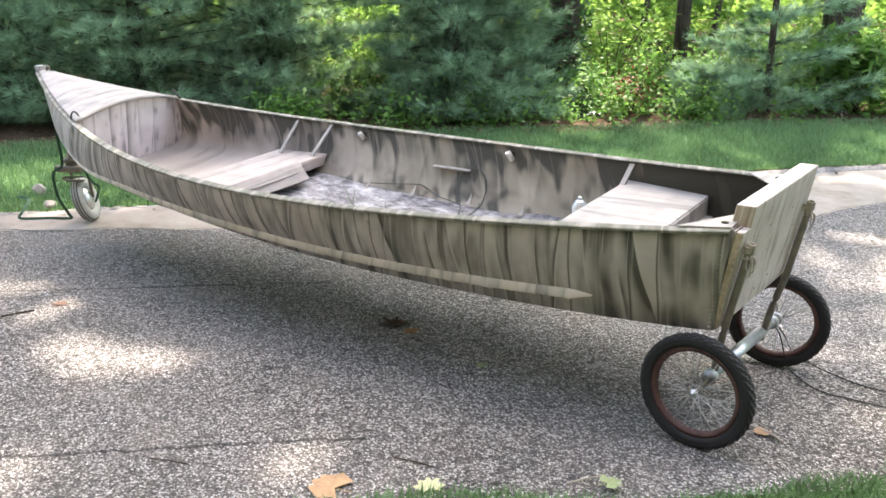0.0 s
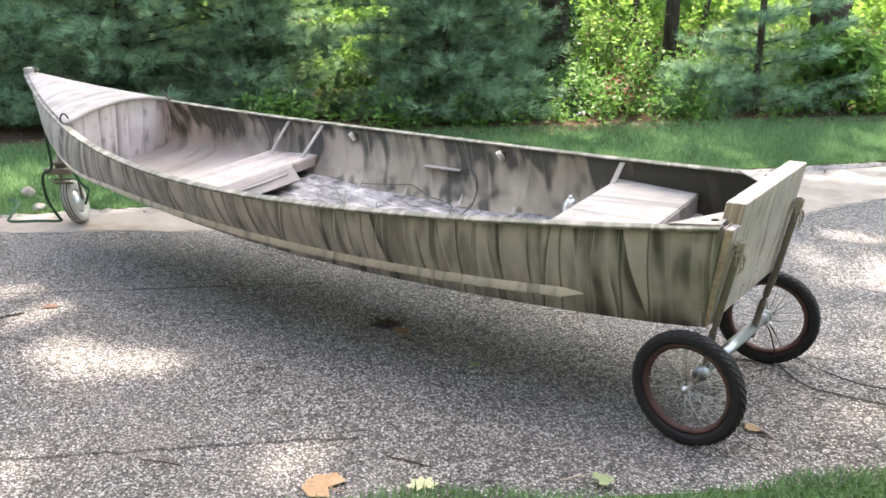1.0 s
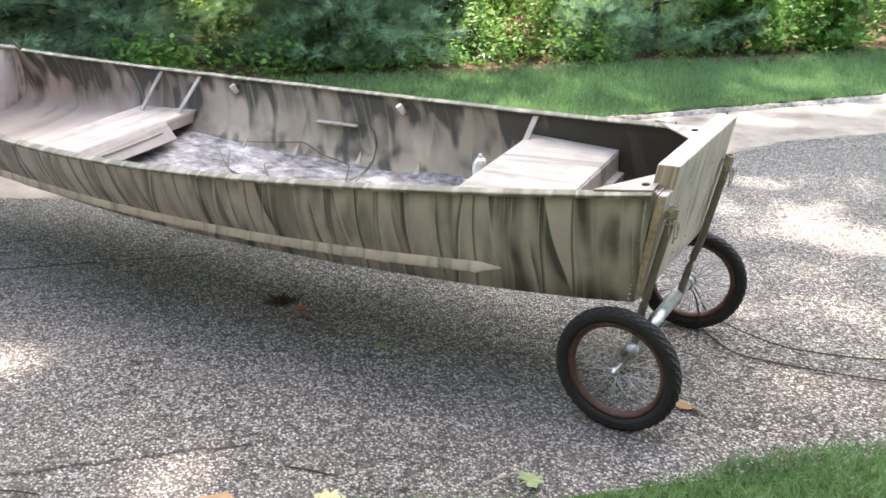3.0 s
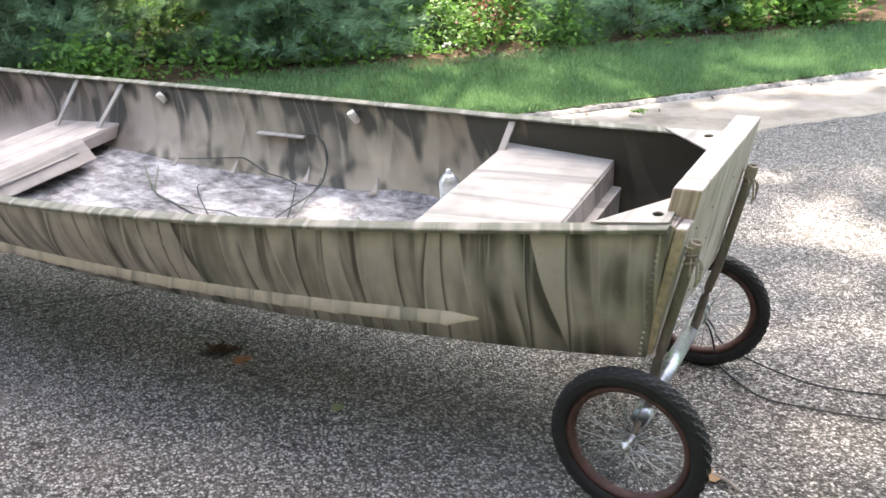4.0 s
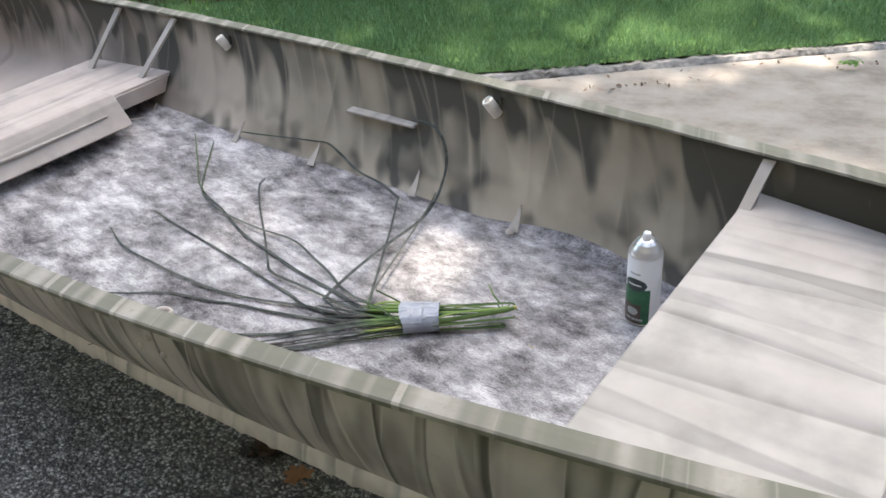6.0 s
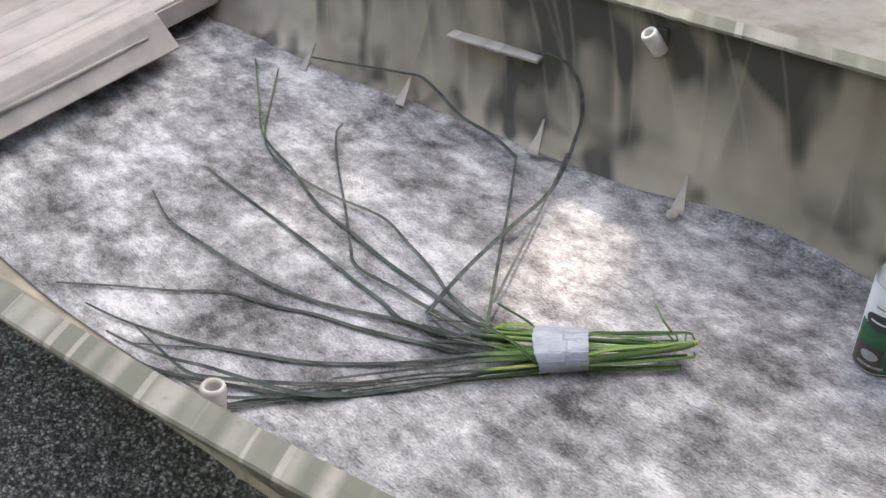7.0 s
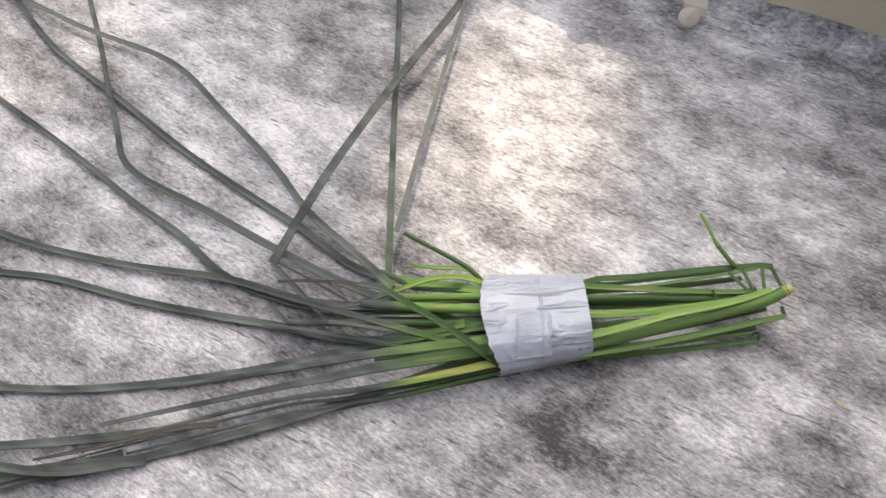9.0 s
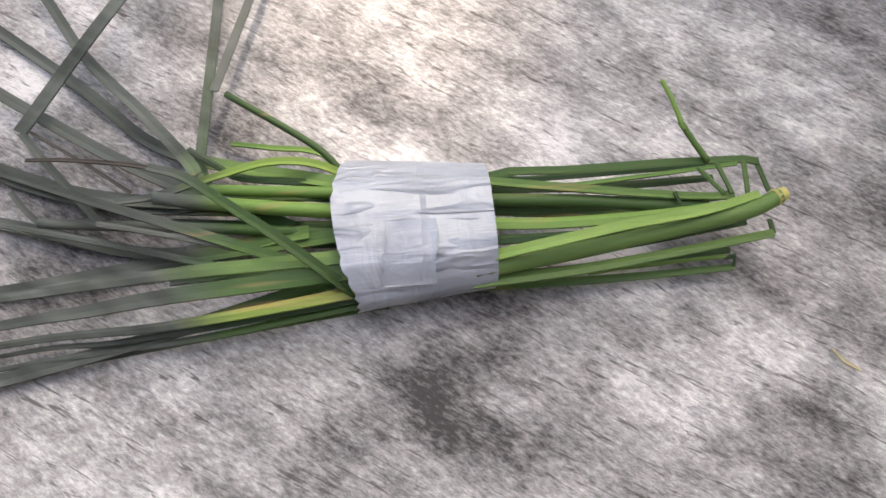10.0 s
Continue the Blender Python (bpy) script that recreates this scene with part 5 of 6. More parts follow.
def reed_mat(name, lo, mid_c, hi, rusty_from=0.63):
    """Green reed that turns to grey overspray away from the taped part."""
    n = Nodes(name, 0.5, 0, 0.4)
    s, y, z = n.xyz()
    r = n.object_random()
    run = n.math("ADD", n.math("MULTIPLY", s, BA.x), n.math("MULTIPLY", y, BA.y))
    cross = n.math("SUBTRACT", n.math("MULTIPLY", y, BA.x), n.math("MULTIPLY", s, BA.y))
    grain = n.noise(n.comb(n.math("MULTIPLY", run, 12.0), n.math("MULTIPLY", cross, 420.0), n.math("MULTIPLY", z, 260.0)), 1.0, 3)
    green = n.ramp(n.math("ADD", n.math("MULTIPLY", r, 0.75), n.math("MULTIPLY", grain, 0.35)), (0.26, lo), (0.66, mid_c), (0.98, hi))
    warm = n.noise(n.comb(n.math("MULTIPLY", run, 9.0), n.math("MULTIPLY", cross, 110.0), n.math("MULTIPLY", z, 60.0)), 1.0, 2)
    green = n.mix(n.ramp(warm, (rusty_from, 0.0), (rusty_from + 0.09, 0.6)), green, (0.30, 0.20, 0.09))
    sprayed = n.ramp(n.noise(n.scaled(8, 60, 60), 1.0, 2), (0.3, (0.036, 0.041, 0.037)), (0.7, (0.105, 0.114, 0.103)))
    edge = n.math("ADD", s, n.math("MULTIPLY", n.math("SUBTRACT", n.noise(scale=30, detail=2), 0.5), 0.05))
    along = n.math("ADD", n.math("MULTIPLY", n.math("SUBTRACT", edge, TC.x), BA.x), n.math("MULTIPLY", n.math("SUBTRACT", y, TC.y), BA.y))
    f = n.math("MAXIMUM", n.math("MULTIPLY", n.math("SUBTRACT", along, 0.098), 34.0, True), n.math("MULTIPLY", n.math("SUBTRACT", edge, 1.345), 20.0, True))
    tip = n.math("MULTIPLY", n.math("SUBTRACT", s, 2.02), 5.0, True)
    f = n.math("MULTIPLY", f, n.math("SUBTRACT", 1.0, n.math("MULTIPLY", tip, 0.65)))
    n.bump(grain, 0.3, 0.001)
    n.b.inputs["Specular IOR Level"].default_value = 0.2
    return n.done(n.mix(f, green, sprayed), n.math("ADD", 0.5, n.math("MULTIPLY", f, 0.4)))


M_REED = reed_mat("reed_green", (0.038, 0.076, 0.022), (0.068, 0.120, 0.035), (0.104, 0.168, 0.051))
M_REEDPALE = reed_mat("reed_pale_green", (0.072, 0.138, 0.033), (0.115, 0.198, 0.048), (0.172, 0.255, 0.07))
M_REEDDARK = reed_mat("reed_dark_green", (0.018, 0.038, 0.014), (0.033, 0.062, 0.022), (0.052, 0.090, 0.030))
M_REEDGOLD = reed_mat("reed_yellowing", (0.13, 0.20, 0.045), (0.26, 0.31, 0.07), (0.36, 0.33, 0.10), 0.56)
M_REEDGREY = plain("reed_sprayed_grey", (0.075, 0.080, 0.072), 0.85, 0, 0.4, 60, 0.3)
M_REEDDRY = plain("reed_dried_brown", (0.040, 0.030, 0.024), 0.7, 0, 0.4, 60, 0.3)


def tape_material():
    n = Nodes("grey_duct_tape", 0.42, 0.1, 0.5)
    x, y, z = n.xyz()
    along = n.math("ADD", n.math("MULTIPLY", x, BA.x), n.math("MULTIPLY", y, BA.y))
    across = n.math("SUBTRACT", n.math("MULTIPLY", y, BA.x), n.math("MULTIPLY", x, BA.y))
    wr = n.noise(n.comb(n.math("MULTIPLY", along, 22.0), n.math("MULTIPLY", across, 130.0), n.math("MULTIPLY", z, 60.0)), 1.0, 3, 0.6, 0.5)
    fold = n.noise(n.comb(n.math("MULTIPLY", along, 60.0), n.math("MULTIPLY", across, 28.0), n.math("MULTIPLY", z, 30.0)), 1.0, 2, 0.5, 1.5)
    lap = n.math("ADD", along, n.math("MULTIPLY", n.noise(scale=60, detail=2), 0.008))
    lap = n.ramp(lap, (0.9595, 0.0), (0.9605, 1.0))
    crease = n.noise(n.comb(n.math("MULTIPLY", along, 14.0), n.math("MULTIPLY", across, 75.0), n.math("MULTIPLY", z, 30.0)), 1.0, 2, 0.5, 0.4)
    crease = n.ramp(crease, (0.50, 0.0), (0.56, 1.0), (0.63, 0.1))
    soft = n.math("ADD", n.math("MULTIPLY", fold, 0.4), n.math("ADD", n.math("MULTIPLY", crease, 0.45), n.math("MULTIPLY", lap, 0.4)))
    n.bump(n.math("ADD", n.math("MULTIPLY", wr, 0.35), soft), 0.6, 0.005)
    return n.done(n.ramp(n.noise(scale=30, detail=4), (0.3, (0.205, 0.222, 0.265)), (0.7, (0.285, 0.308, 0.362))))


M_TAPE = tape_material()
bundle = thing("reed_bundle", "fresh green reeds taped together, leaf ends sprayed grey", "reed bundle", BOAT)


def leaf_part(pts, w0, w1, z0=0.004, name="reed_leaf", fold=0.18, n=7, smooth=True, mat=M_REED):
    """One flat reed leaf along plan points (s, y[, height over the floor])."""
    p3 = [Vector((p[0], p[1], max(FLOOR + (p[2] if len(p) > 2 else z0), floor_z(p[0], p[1] - mid(p[0])) + 0.010))) for p in pts]
    line = spline(p3, n) if smooth else p3
    k = len(line)
    ws = [w0 + (w1 - w0) * (i / (k - 1)) ** 1.5 for i in range(k)]
    vs, fs = ribbon_geo(line, ws, fold)
    return part(name, quick_mesh(name, vs, fs, mat, False), bundle)


# the taped reeds: places in millimetres along the bundle, across it and up from the mat
rng = random.Random(12)
REEDS = {"M": M_REED, "L": M_REEDPALE, "D": M_REEDDARK, "Y": M_REEDGOLD, "G": M_REEDGREY, "K": M_REEDDRY}


def bundled(p):
    v = TC + BA * (p[0] / 1000) + BC * (p[1] / 1000)
    return (v.x, v.y, p[2] / 1000)


def blade(tone, wide, *pts, bent=False):
    """A flat reed leaf; a bent one is creased sharply where it turns."""
    thin = 0.95 if bent else 0.3 if pts[-1][0] > 250 else 0.75
    leaf_part([bundled(p) for p in pts], wide / 1000, wide / 1000 * thin, fold=rng.choice((-1, 1)) * rng.uniform(0.10, 0.26), n=5, smooth=not bent, mat=REEDS[tone])


def stalk(tone, thick, *pts):
    """A round reed stem."""
    line = spline([Vector(bundled(p)) + Vector((0, 0, FLOOR)) for p in pts], 4)
    rr = [thick / 2000 * (1 - 0.12 * i / len(line)) for i in range(len(line))]
    return part("reed_stem", tube("reed_stem", line, rr, REEDS[tone], 12), bundle)


blade("M", 4.6, (-25, -31, 20), (-50, -33, 26), (-81, -31, 27), (-136, -31, 28), (-179, -30, 28), (-188, -29, 26), bent=True)
blade("D", 2.6, (-186, -29, 27), (-192, -14, 20), bent=True)
blade("D", 3.6, (-25, -26, 24), (-49, -28, 29), (-62, -26, 30), (-156, -27, 31))
blade("L", 2.6, (-66, -20, 30), (-92, -20, 31), (-173, -26, 31))
blade("M", 4.9, (-30, -26, 31), (-76, -16, 35), (-133, -7, 35), (-166, -5, 33))
stalk("M", 7.6, (-29, -15, 30), (-84, -10, 30), (-130, -4, 30), (-152, -4, 28))
blade("L", 6.4, (-26, 1, 36), (-71, 6, 40), (-129, 4, 38), (-174, -2, 34))
blade("D", 4.9, (-26, 11, 36), (-79, 13, 39), (-146, 10, 36), (-173, 3, 33))
blade("L", 5.8, (-24, 21, 33), (-60, 20, 45), (-102, 13, 45), (-144, 7, 43), (-176, -2, 40))
stalk("M", 9.9, (-25, 25, 30), (-80, 19, 33), (-129, 12, 35), (-168, 6, 37), (-187, -1, 38))
blade("M", 5.8, (-24, 30, 26), (-79, 27, 27), (-129, 22, 28), (-185, 14, 26))
blade("D", 2.6, (-185, 14, 26), (-186, 5, 24), bent=True)
blade("L", 2.3, (-85, 26, 18), (-115, 24, 18), (-160, 22, 18))
blade("M", 4.7, (-26, 27, 14), (-97, 28, 14), (-165, 26, 12))
blade("D", 2.3, (-165, 26, 13), (-166, 21, 16), (-159, 23, 18), bent=True)
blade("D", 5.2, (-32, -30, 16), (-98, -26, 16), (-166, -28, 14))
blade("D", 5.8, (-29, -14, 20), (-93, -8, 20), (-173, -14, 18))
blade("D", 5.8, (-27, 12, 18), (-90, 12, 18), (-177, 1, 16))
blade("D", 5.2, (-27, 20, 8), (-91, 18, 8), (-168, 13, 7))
blade("M", 2.3, (-151, -25, 32), (-160, -6, 36), bent=True)
blade("M", 2.3, (-162, -27, 32), (-164, -6, 36), bent=True)
blade("M", 2.6, (-178, -28, 30), (-173, -4, 34), bent=True)
blade("D", 1.7, (-133, -8, 37), (-134, 0, 38), bent=True)
stalk("M", 3.8, (-158, -29, 30), (-150, -39, 36), (-144, -49, 40))
stalk("L", 2.9, (-145, -44, 40), (-141, -60, 44), (-137, -72, 46))
stalk("D", 4.4, (22, -38, 15), (34, -38, 15), (49, -54, 24), (74, -73, 27), (100, -91, 30))
blade("L", 3.5, (41, -38, 10), (50, -61, 10), (79, -68, 9), (101, -73, 8))
blade("Y", 4.7, (29, -38, 15), (52, -42, 31), (77, -45, 31), (105, -40, 28), (137, -33, 24), (158, -32, 22))
blade("D", 4.1, (29, -33, 25), (64, -36, 26), (94, -42, 24), (106, -51, 22), (122, -64, 20))
stalk("L", 6.4, (29, -24, 28), (64, -28, 28), (91, -31, 27), (111, -35, 24))
stalk("L", 7.9, (30, -12, 30), (71, -18, 29), (105, -25, 26), (138, -33, 22))
stalk("M", 6.1, (30, -5, 22), (72, -9, 21), (119, -16, 18), (175, -24, 14), (200, -28, 12))
blade("G", 3.5, (200, -28, 13), (207, -35, 15), (215, -46, 16), bent=True)
blade("D", 5.8, (21, 33, 15), (33, 33, 25), (68, 10, 47), (93, -11, 46), (117, -31, 44), (137, -41, 40))
blade("K", 2.3, (137, -41, 40), (154, -47, 36), (184, -55, 30), (206, -60, 24))
blade("G", 2.9, (163, -15, 32), (132, -7, 32), (96, 3, 31), (71, 9, 30))
blade("M", 5.8, (65, 14, 32), (77, 10, 33), (119, -8, 32), (175, -33, 28), (218, -54, 22))
blade("M", 4.1, (95, 11, 22), (113, 6, 22), (157, -9, 18), (220, -29, 12))
blade("K", 1.7, (149, -35, 26), (178, -59, 22), (208, -82, 18))
blade("M", 8.2, (20, 12, 35), (39, 14, 35), (114, 16, 34), (168, 16, 26), (211, 17, 20), (302, 17, 8))
blade("M", 9.9, (20, 20, 33), (39, 22, 32), (124, 27, 30), (168, 29, 23), (210, 31, 18), (343, 43, 8))
blade("Y", 7.0, (18, 28, 29), (34, 30, 28), (78, 36, 28), (134, 40, 24), (209, 40, 16), (341, 57, 6))
blade("D", 4.1, (18, 30, 22), (34, 32, 22), (98, 39, 19), (156, 43, 15), (211, 44, 11), (373, 69, 6))
blade("M", 4.4, (19, 32, 16), (33, 33, 16), (107, 43, 14), (157, 46, 11), (213, 50, 8), (323, 67, 5))
blade("M", 3.5, (19, 32, 8), (34, 33, 8), (138, 45, 7), (212, 55, 6), (301, 70, 4))
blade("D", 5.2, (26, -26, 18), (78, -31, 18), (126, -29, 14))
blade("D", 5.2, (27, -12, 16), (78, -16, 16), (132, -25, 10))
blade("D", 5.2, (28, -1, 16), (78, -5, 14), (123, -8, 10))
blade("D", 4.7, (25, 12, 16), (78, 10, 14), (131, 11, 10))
CUT_BACK, CUT_TIP = (-168, 6, 37), (-187, -1, 38)
blade("K", 4.6, (250, 55, 16), (280, 55, 16), (328, 61, 14), (364, 65, 12), (392, 67, 10))
blade("G", 4.0, (428, -1, 4), (517, -18, 5), (612, -25, 5), (695, -29, 6))
blade("G", 4.5, (375, 78, 8), (423, 86, 7), (508, 106, 12), (559, 113, 30), (604, 114, 50), (630, 114, 70))
M_CUT = plain("cut_reed_end", (0.34, 0.30, 0.10), 0.6, 0, 0.3, 80, 0.3)
tip, back = (Vector(bundled(p)) + Vector((0, 0, FLOOR)) for p in (CUT_TIP, CUT_BACK))
part("cut_end", tube("cut_end", [tip + (tip - back).normalized() * 0.004, tip - (tip - back).normalized() * 0.003], [0.0034, 0.0049], M_CUT, 9), bundle, "pale yellow cut end")
# sprayed leaves fanned out over the mat
leaf_part([(1.27, -0.10, 0.03), (1.372, -0.082), (1.444, -0.092), (1.58, -0.110), (1.698, -0.135), (1.814, -0.160), (1.953, -0.216), (2.091, -0.263), (2.218, -0.361), (2.345, -0.462, 0.006)], 0.0075, 0.003)
leaf_part([(1.332, -0.064, 0.040), (1.345, -0.071, 0.034), (1.396, -0.092, 0.012), (1.450, -0.108), (1.507, -0.135), (1.586, -0.164), (1.679, -0.194), (1.802, -0.191), (1.937, -0.201), (2.040, -0.232), (2.11, -0.285), (2.175, -0.36, 0.008), (2.26, -0.46, 0.012)], 0.007, 0.003, 0.010)
leaf_part([(1.30, -0.07, 0.02), (1.39, -0.035), (1.471, -0.022), (1.539, -0.037), (1.60, -0.045), (1.717, -0.066), (1.907, -0.093), (2.038, -0.111), (2.108, -0.122)], 0.0075, 0.003)
leaf_part([(1.28, -0.08, 0.025), (1.39, -0.038), (1.474, -0.020), (1.568, 0.012), (1.677, 0.037), (1.794, 0.042), (1.91, 0.039), (2.029, 0.031), (2.136, -0.006)], 0.0075, 0.003, 0.006)
leaf_part([(1.27, -0.07, 0.025), (1.338, -0.028), (1.413, -0.004), (1.519, 0.029), (1.608, 0.049), (1.678, 0.074), (1.776, 0.097), (1.862, 0.150), (1.960, 0.205), (2.05, 0.262, 0.012)], 0.0075, 0.003)
leaf_part([(1.24, -0.085, 0.03), (1.323, -0.029, 0.012), (1.42, 0.049), (1.524, 0.119), (1.628, 0.167), (1.709, 0.198), (1.776, 0.219), (1.874, 0.245), (1.95, 0.262, 0.02)], 0.0075, 0.003)
leaf_part([(1.23, -0.07, 0.025), (1.323, 0.026, 0.010), (1.41, 0.110), (1.491, 0.181), (1.534, 0.198), (1.632, 0.239), (1.724, 0.276), (1.788, 0.300, 0.03), (1.85, 0.325, 0.06)], 0.0075, 0.004)
leaf_part([(1.43, 0.135), (1.503, 0.185), (1.554, 0.236), (1.595, 0.279, 0.015), (1.666, 0.312, 0.05), (1.736, 0.330, 0.09)], 0.009, 0.004, 0.009)
leaf_part([(1.28, -0.07, 0.02), (1.368, -0.062), (1.448, -0.062), (1.528, -0.066), (1.622, -0.070), (1.673, -0.106), (1.759, -0.179), (1.868, -0.268), (1.952, -0.346), (1.972, -0.385, 0.006)], 0.0075, 0.003, 0.011)
leaf_part([(1.33, -0.066, 0.018), (1.348, -0.080, 0.014), (1.427, -0.216), (1.50, -0.345), (1.568, -0.460, 0.02)], 0.006, 0.005, 0.012, smooth=False)
leaf_part([(1.568, -0.460, 0.020), (1.652, -0.494, 0.022), (1.743, -0.510, 0.028), (1.826, -0.541, 0.042), (1.884, -0.553, 0.058), (1.938, -0.551, 0.055), (2.053, -0.543, 0.045), (2.148, -0.531, 0.039), (2.205, -0.522, 0.038)], 0.008, 0.005, fold=0.3)
leaf_part([(1.371, -0.024, 0.016), (1.405, -0.034, 0.024), (1.440, -0.046, 0.02)], 0.0045, 0.0045, smooth=False)
leaf_part([(1.440, -0.046, 0.02), (1.450, -0.146, 0.022), (1.450, -0.262, 0.026), (1.449, -0.395, 0.024), (1.474, -0.490, 0.024), (1.483, -0.530, 0.042), (1.481, -0.555, 0.088), (1.498, -0.577, 0.131), (1.529, -0.591, 0.160), (1.564, -0.597, 0.169), (1.610, -0.599, 0.170)], 0.008, 0.007)
leaf_part([(1.360, -0.116, 0.03), (1.389, -0.205, 0.026), (1.419, -0.303, 0.026), (1.462, -0.445, 0.03), (1.478, -0.50, 0.04)], 0.005, 0.003, 0.010, mat=M_REEDGREY)
for pts in ([(1.44, 0.142, 0.008), (1.487, 0.178, 0.014), (1.56, 0.208, 0.022), (1.64, 0.238, 0.034), (1.70, 0.264, 0.042), (1.76, 0.284, 0.055), (1.80, 0.296, 0.07)], [(1.418, 0.100), (1.52, 0.169), (1.627, 0.236, 0.015), (1.674, 0.256, 0.02), (1.75, 0.253, 0.025), (1.822, 0.247, 0.03)], [(1.45, 0.14), (1.49, 0.174), (1.587, 0.256, 0.018), (1.65, 0.282, 0.045)]):
    leaf_part(pts, 0.0075, 0.003, 0.007)


def tape_mesh():
    """A band of tape wrapped round the stems, rumpled along them, with a slanting torn edge."""
    vs, fs = [], []
    n, m = 56, 22
    rng = random.Random(8)
    for i in range(n):
        a = 2 * math.pi * i / n
        ca, sa = math.cos(a), math.sin(a)
        torn = rng.uniform(-0.0012, 0.0012)
        for j in range(m):
            u = j / (m - 1)
            wide = 0.0345 + 0.0055 * u
            cy = wide * math.copysign(abs(ca) ** 0.85, ca)
            cz = 0.022 + 0.0235 * math.copysign(abs(sa) ** 0.85, sa)
            t1 = 0.045 - 0.009 * (cy / 0.04) ** 2 - 0.05 * max(0.0, cy) + torn
            t = -0.0365 + (t1 + 0.0365) * u
            k = 1 + 0.013 * math.sin(7 * a + 1.5 * u) + 0.009 * math.sin(17 * a - 2 * u) + rng.uniform(-0.004, 0.004)
            step = 0.0012 if 0.45 < u - 0.25 * ca else 0.0
            cy *= 1.08 if cy < 0 else 0.87 + 0.10 * u
            q = TC + BA * t + BC * cy * k
            vs.append((q.x, q.y, FLOOR + max(0.002, cz * k + step)))
    for i in range(n):
        for j in range(m - 1):
            p = (i + 1) % n
            fs.append((i * m + j, i * m + j + 1, p * m + j + 1, p * m + j))
    return quick_mesh("tape_band", vs, fs, M_TAPE, True)


band = part("tape_band", tape_mesh(), bundle, "wrinkled grey duct tape band")


def tape_end_mesh():
    """The torn end of the tape, lapped over the band and lifting at its edge."""
    rng = random.Random(4)
    vs, fs = [], []
    n, m = 14, 9
    for i in range(n):
        a = radians(24 + 62 * i / (n - 1))
        for j in range(m):
            u = j / (m - 1)
            t = 0.020 - 0.026 * u + 0.0015 * math.sin(3 * a) + (rng.uniform(-0.0012, 0.0012) if j in (0, m - 1) else 0)
            lift = 0.0016 + (0.0010 if j in (0, m - 1) or i in (0, n - 1) else 0) + rng.uniform(0, 0.0004)
            q = TC + BA * t + BC * 0.036 * math.cos(a) ** 0.85
            vs.append((q.x, q.y, FLOOR + 0.022 + 0.0240 * math.sin(a) ** 0.85 + lift))
    fs = [(i * m + j, i * m + j + 1, i * m + m + j + 1, i * m + m + j) for i in range(n - 1) for j in range(m - 1)]
    return quick_mesh("tape_end", vs, fs, M_TAPE, True)


part("tape_end", tape_end_mesh(), band)

# small things on the mat
M_STRAW = plain("dry_straw", (0.42, 0.37, 0.24), 0.8, 0, 0.3, 80, 0.2)
thing("straw_bit", "tiny pale dry straw scrap on the mat", "straw", BOAT, data=quick_mesh("straw_bit", *ribbon_geo([(1.005, -0.155, FLOOR + 0.003), (0.998, -0.150, FLOOR + 0.006), (0.988, -0.151, FLOOR + 0.003)], [0.001, 0.0022, 0.001], 0.3), M_STRAW))

# ---- on the asphalt ----
for lab, pts in (("thin black cord trailing over the asphalt from the axle", [(1.41, 4.64, 0.20), (1.45, 4.62, 0.16), (1.48, 4.63, 0.07), (1.50, 4.64, 0.012), (1.56, 4.47, 0.006), (1.66, 4.40, 0.006), (1.80, 4.34, 0.006), (2.1, 4.25, 0.006), (2.6, 4.20, 0.006)]),
                 ("thin black cord lying loose beside the wheel", [(1.40, 4.62, 0.21), (1.47, 4.68, 0.15), (1.53, 4.74, 0.05), (1.58, 4.74, 0.008), (1.67, 4.60, 0.006), (1.80, 4.49, 0.006), (2.1, 4.42, 0.006), (2.6, 4.44, 0.006)])):
    thing("cord", lab, "cord", data=tube("cord", spline(pts, 6), 0.0027, M_CORD, 6))


def maple_mesh(size, mat, seed, broad=0.0):
    """A lobed fallen leaf, a little curled."""
    rng = random.Random(seed)
    tips = [(-2.3, 0.55), (-1.95, 0.5), (-1.62, 0.8), (-1.38, 0.85), (-1.0, 0.52), (-0.66, 0.9), (-0.45, 0.88), (-0.28, 0.6), (-0.12, 0.95), (0.05, 1.08), (0.16, 0.9), (0.28, 0.58), (0.5, 0.92), (0.7, 0.84), (1.0, 0.5), (1.38, 0.8), (1.6, 0.82), (1.95, 0.48), (2.3, 0.55), (3.0, 0.12), (-3.0, 0.12)]
    tips = sorted((a, r + (0.82 - r) * broad if r > 0.3 else r) for a, r in tips)
    rim = [(math.sin(a) * r * size * rng.uniform(0.9, 1.1), math.cos(a) * r * size * rng.uniform(0.9, 1.1)) for a, r in tips]
    zc = lambda x, y: 0.004 + 0.10 * size * ((x / size) ** 2) + rng.uniform(0, 0.02 * size)
    n = len(rim)
    vs = [(0, 0, 0.006)] + [(x, y, zc(x, y)) for x, y in rim] + [(x * 0.55, y * 0.55, zc(x * .55, y * .55) + 0.002) for x, y in rim]
    fs = []
    for i in range(n):
        k = (i + 1) % n
        fs += [(0, 1 + n + i, 1 + n + k), (1 + n + i, 1 + i, 1 + k, 1 + n + k)]
    stem = tube_geo([(0, 0, 0.006), (0.01 * size, -0.5 * size, 0.004), (0.03 * size, -0.8 * size, 0.006)], 0.0016, 5)
    k = len(vs)
    return quick_mesh("fallen_leaf", vs + stem[0], fs + [tuple(k + q for q in f) for f in stem[1]], mat)


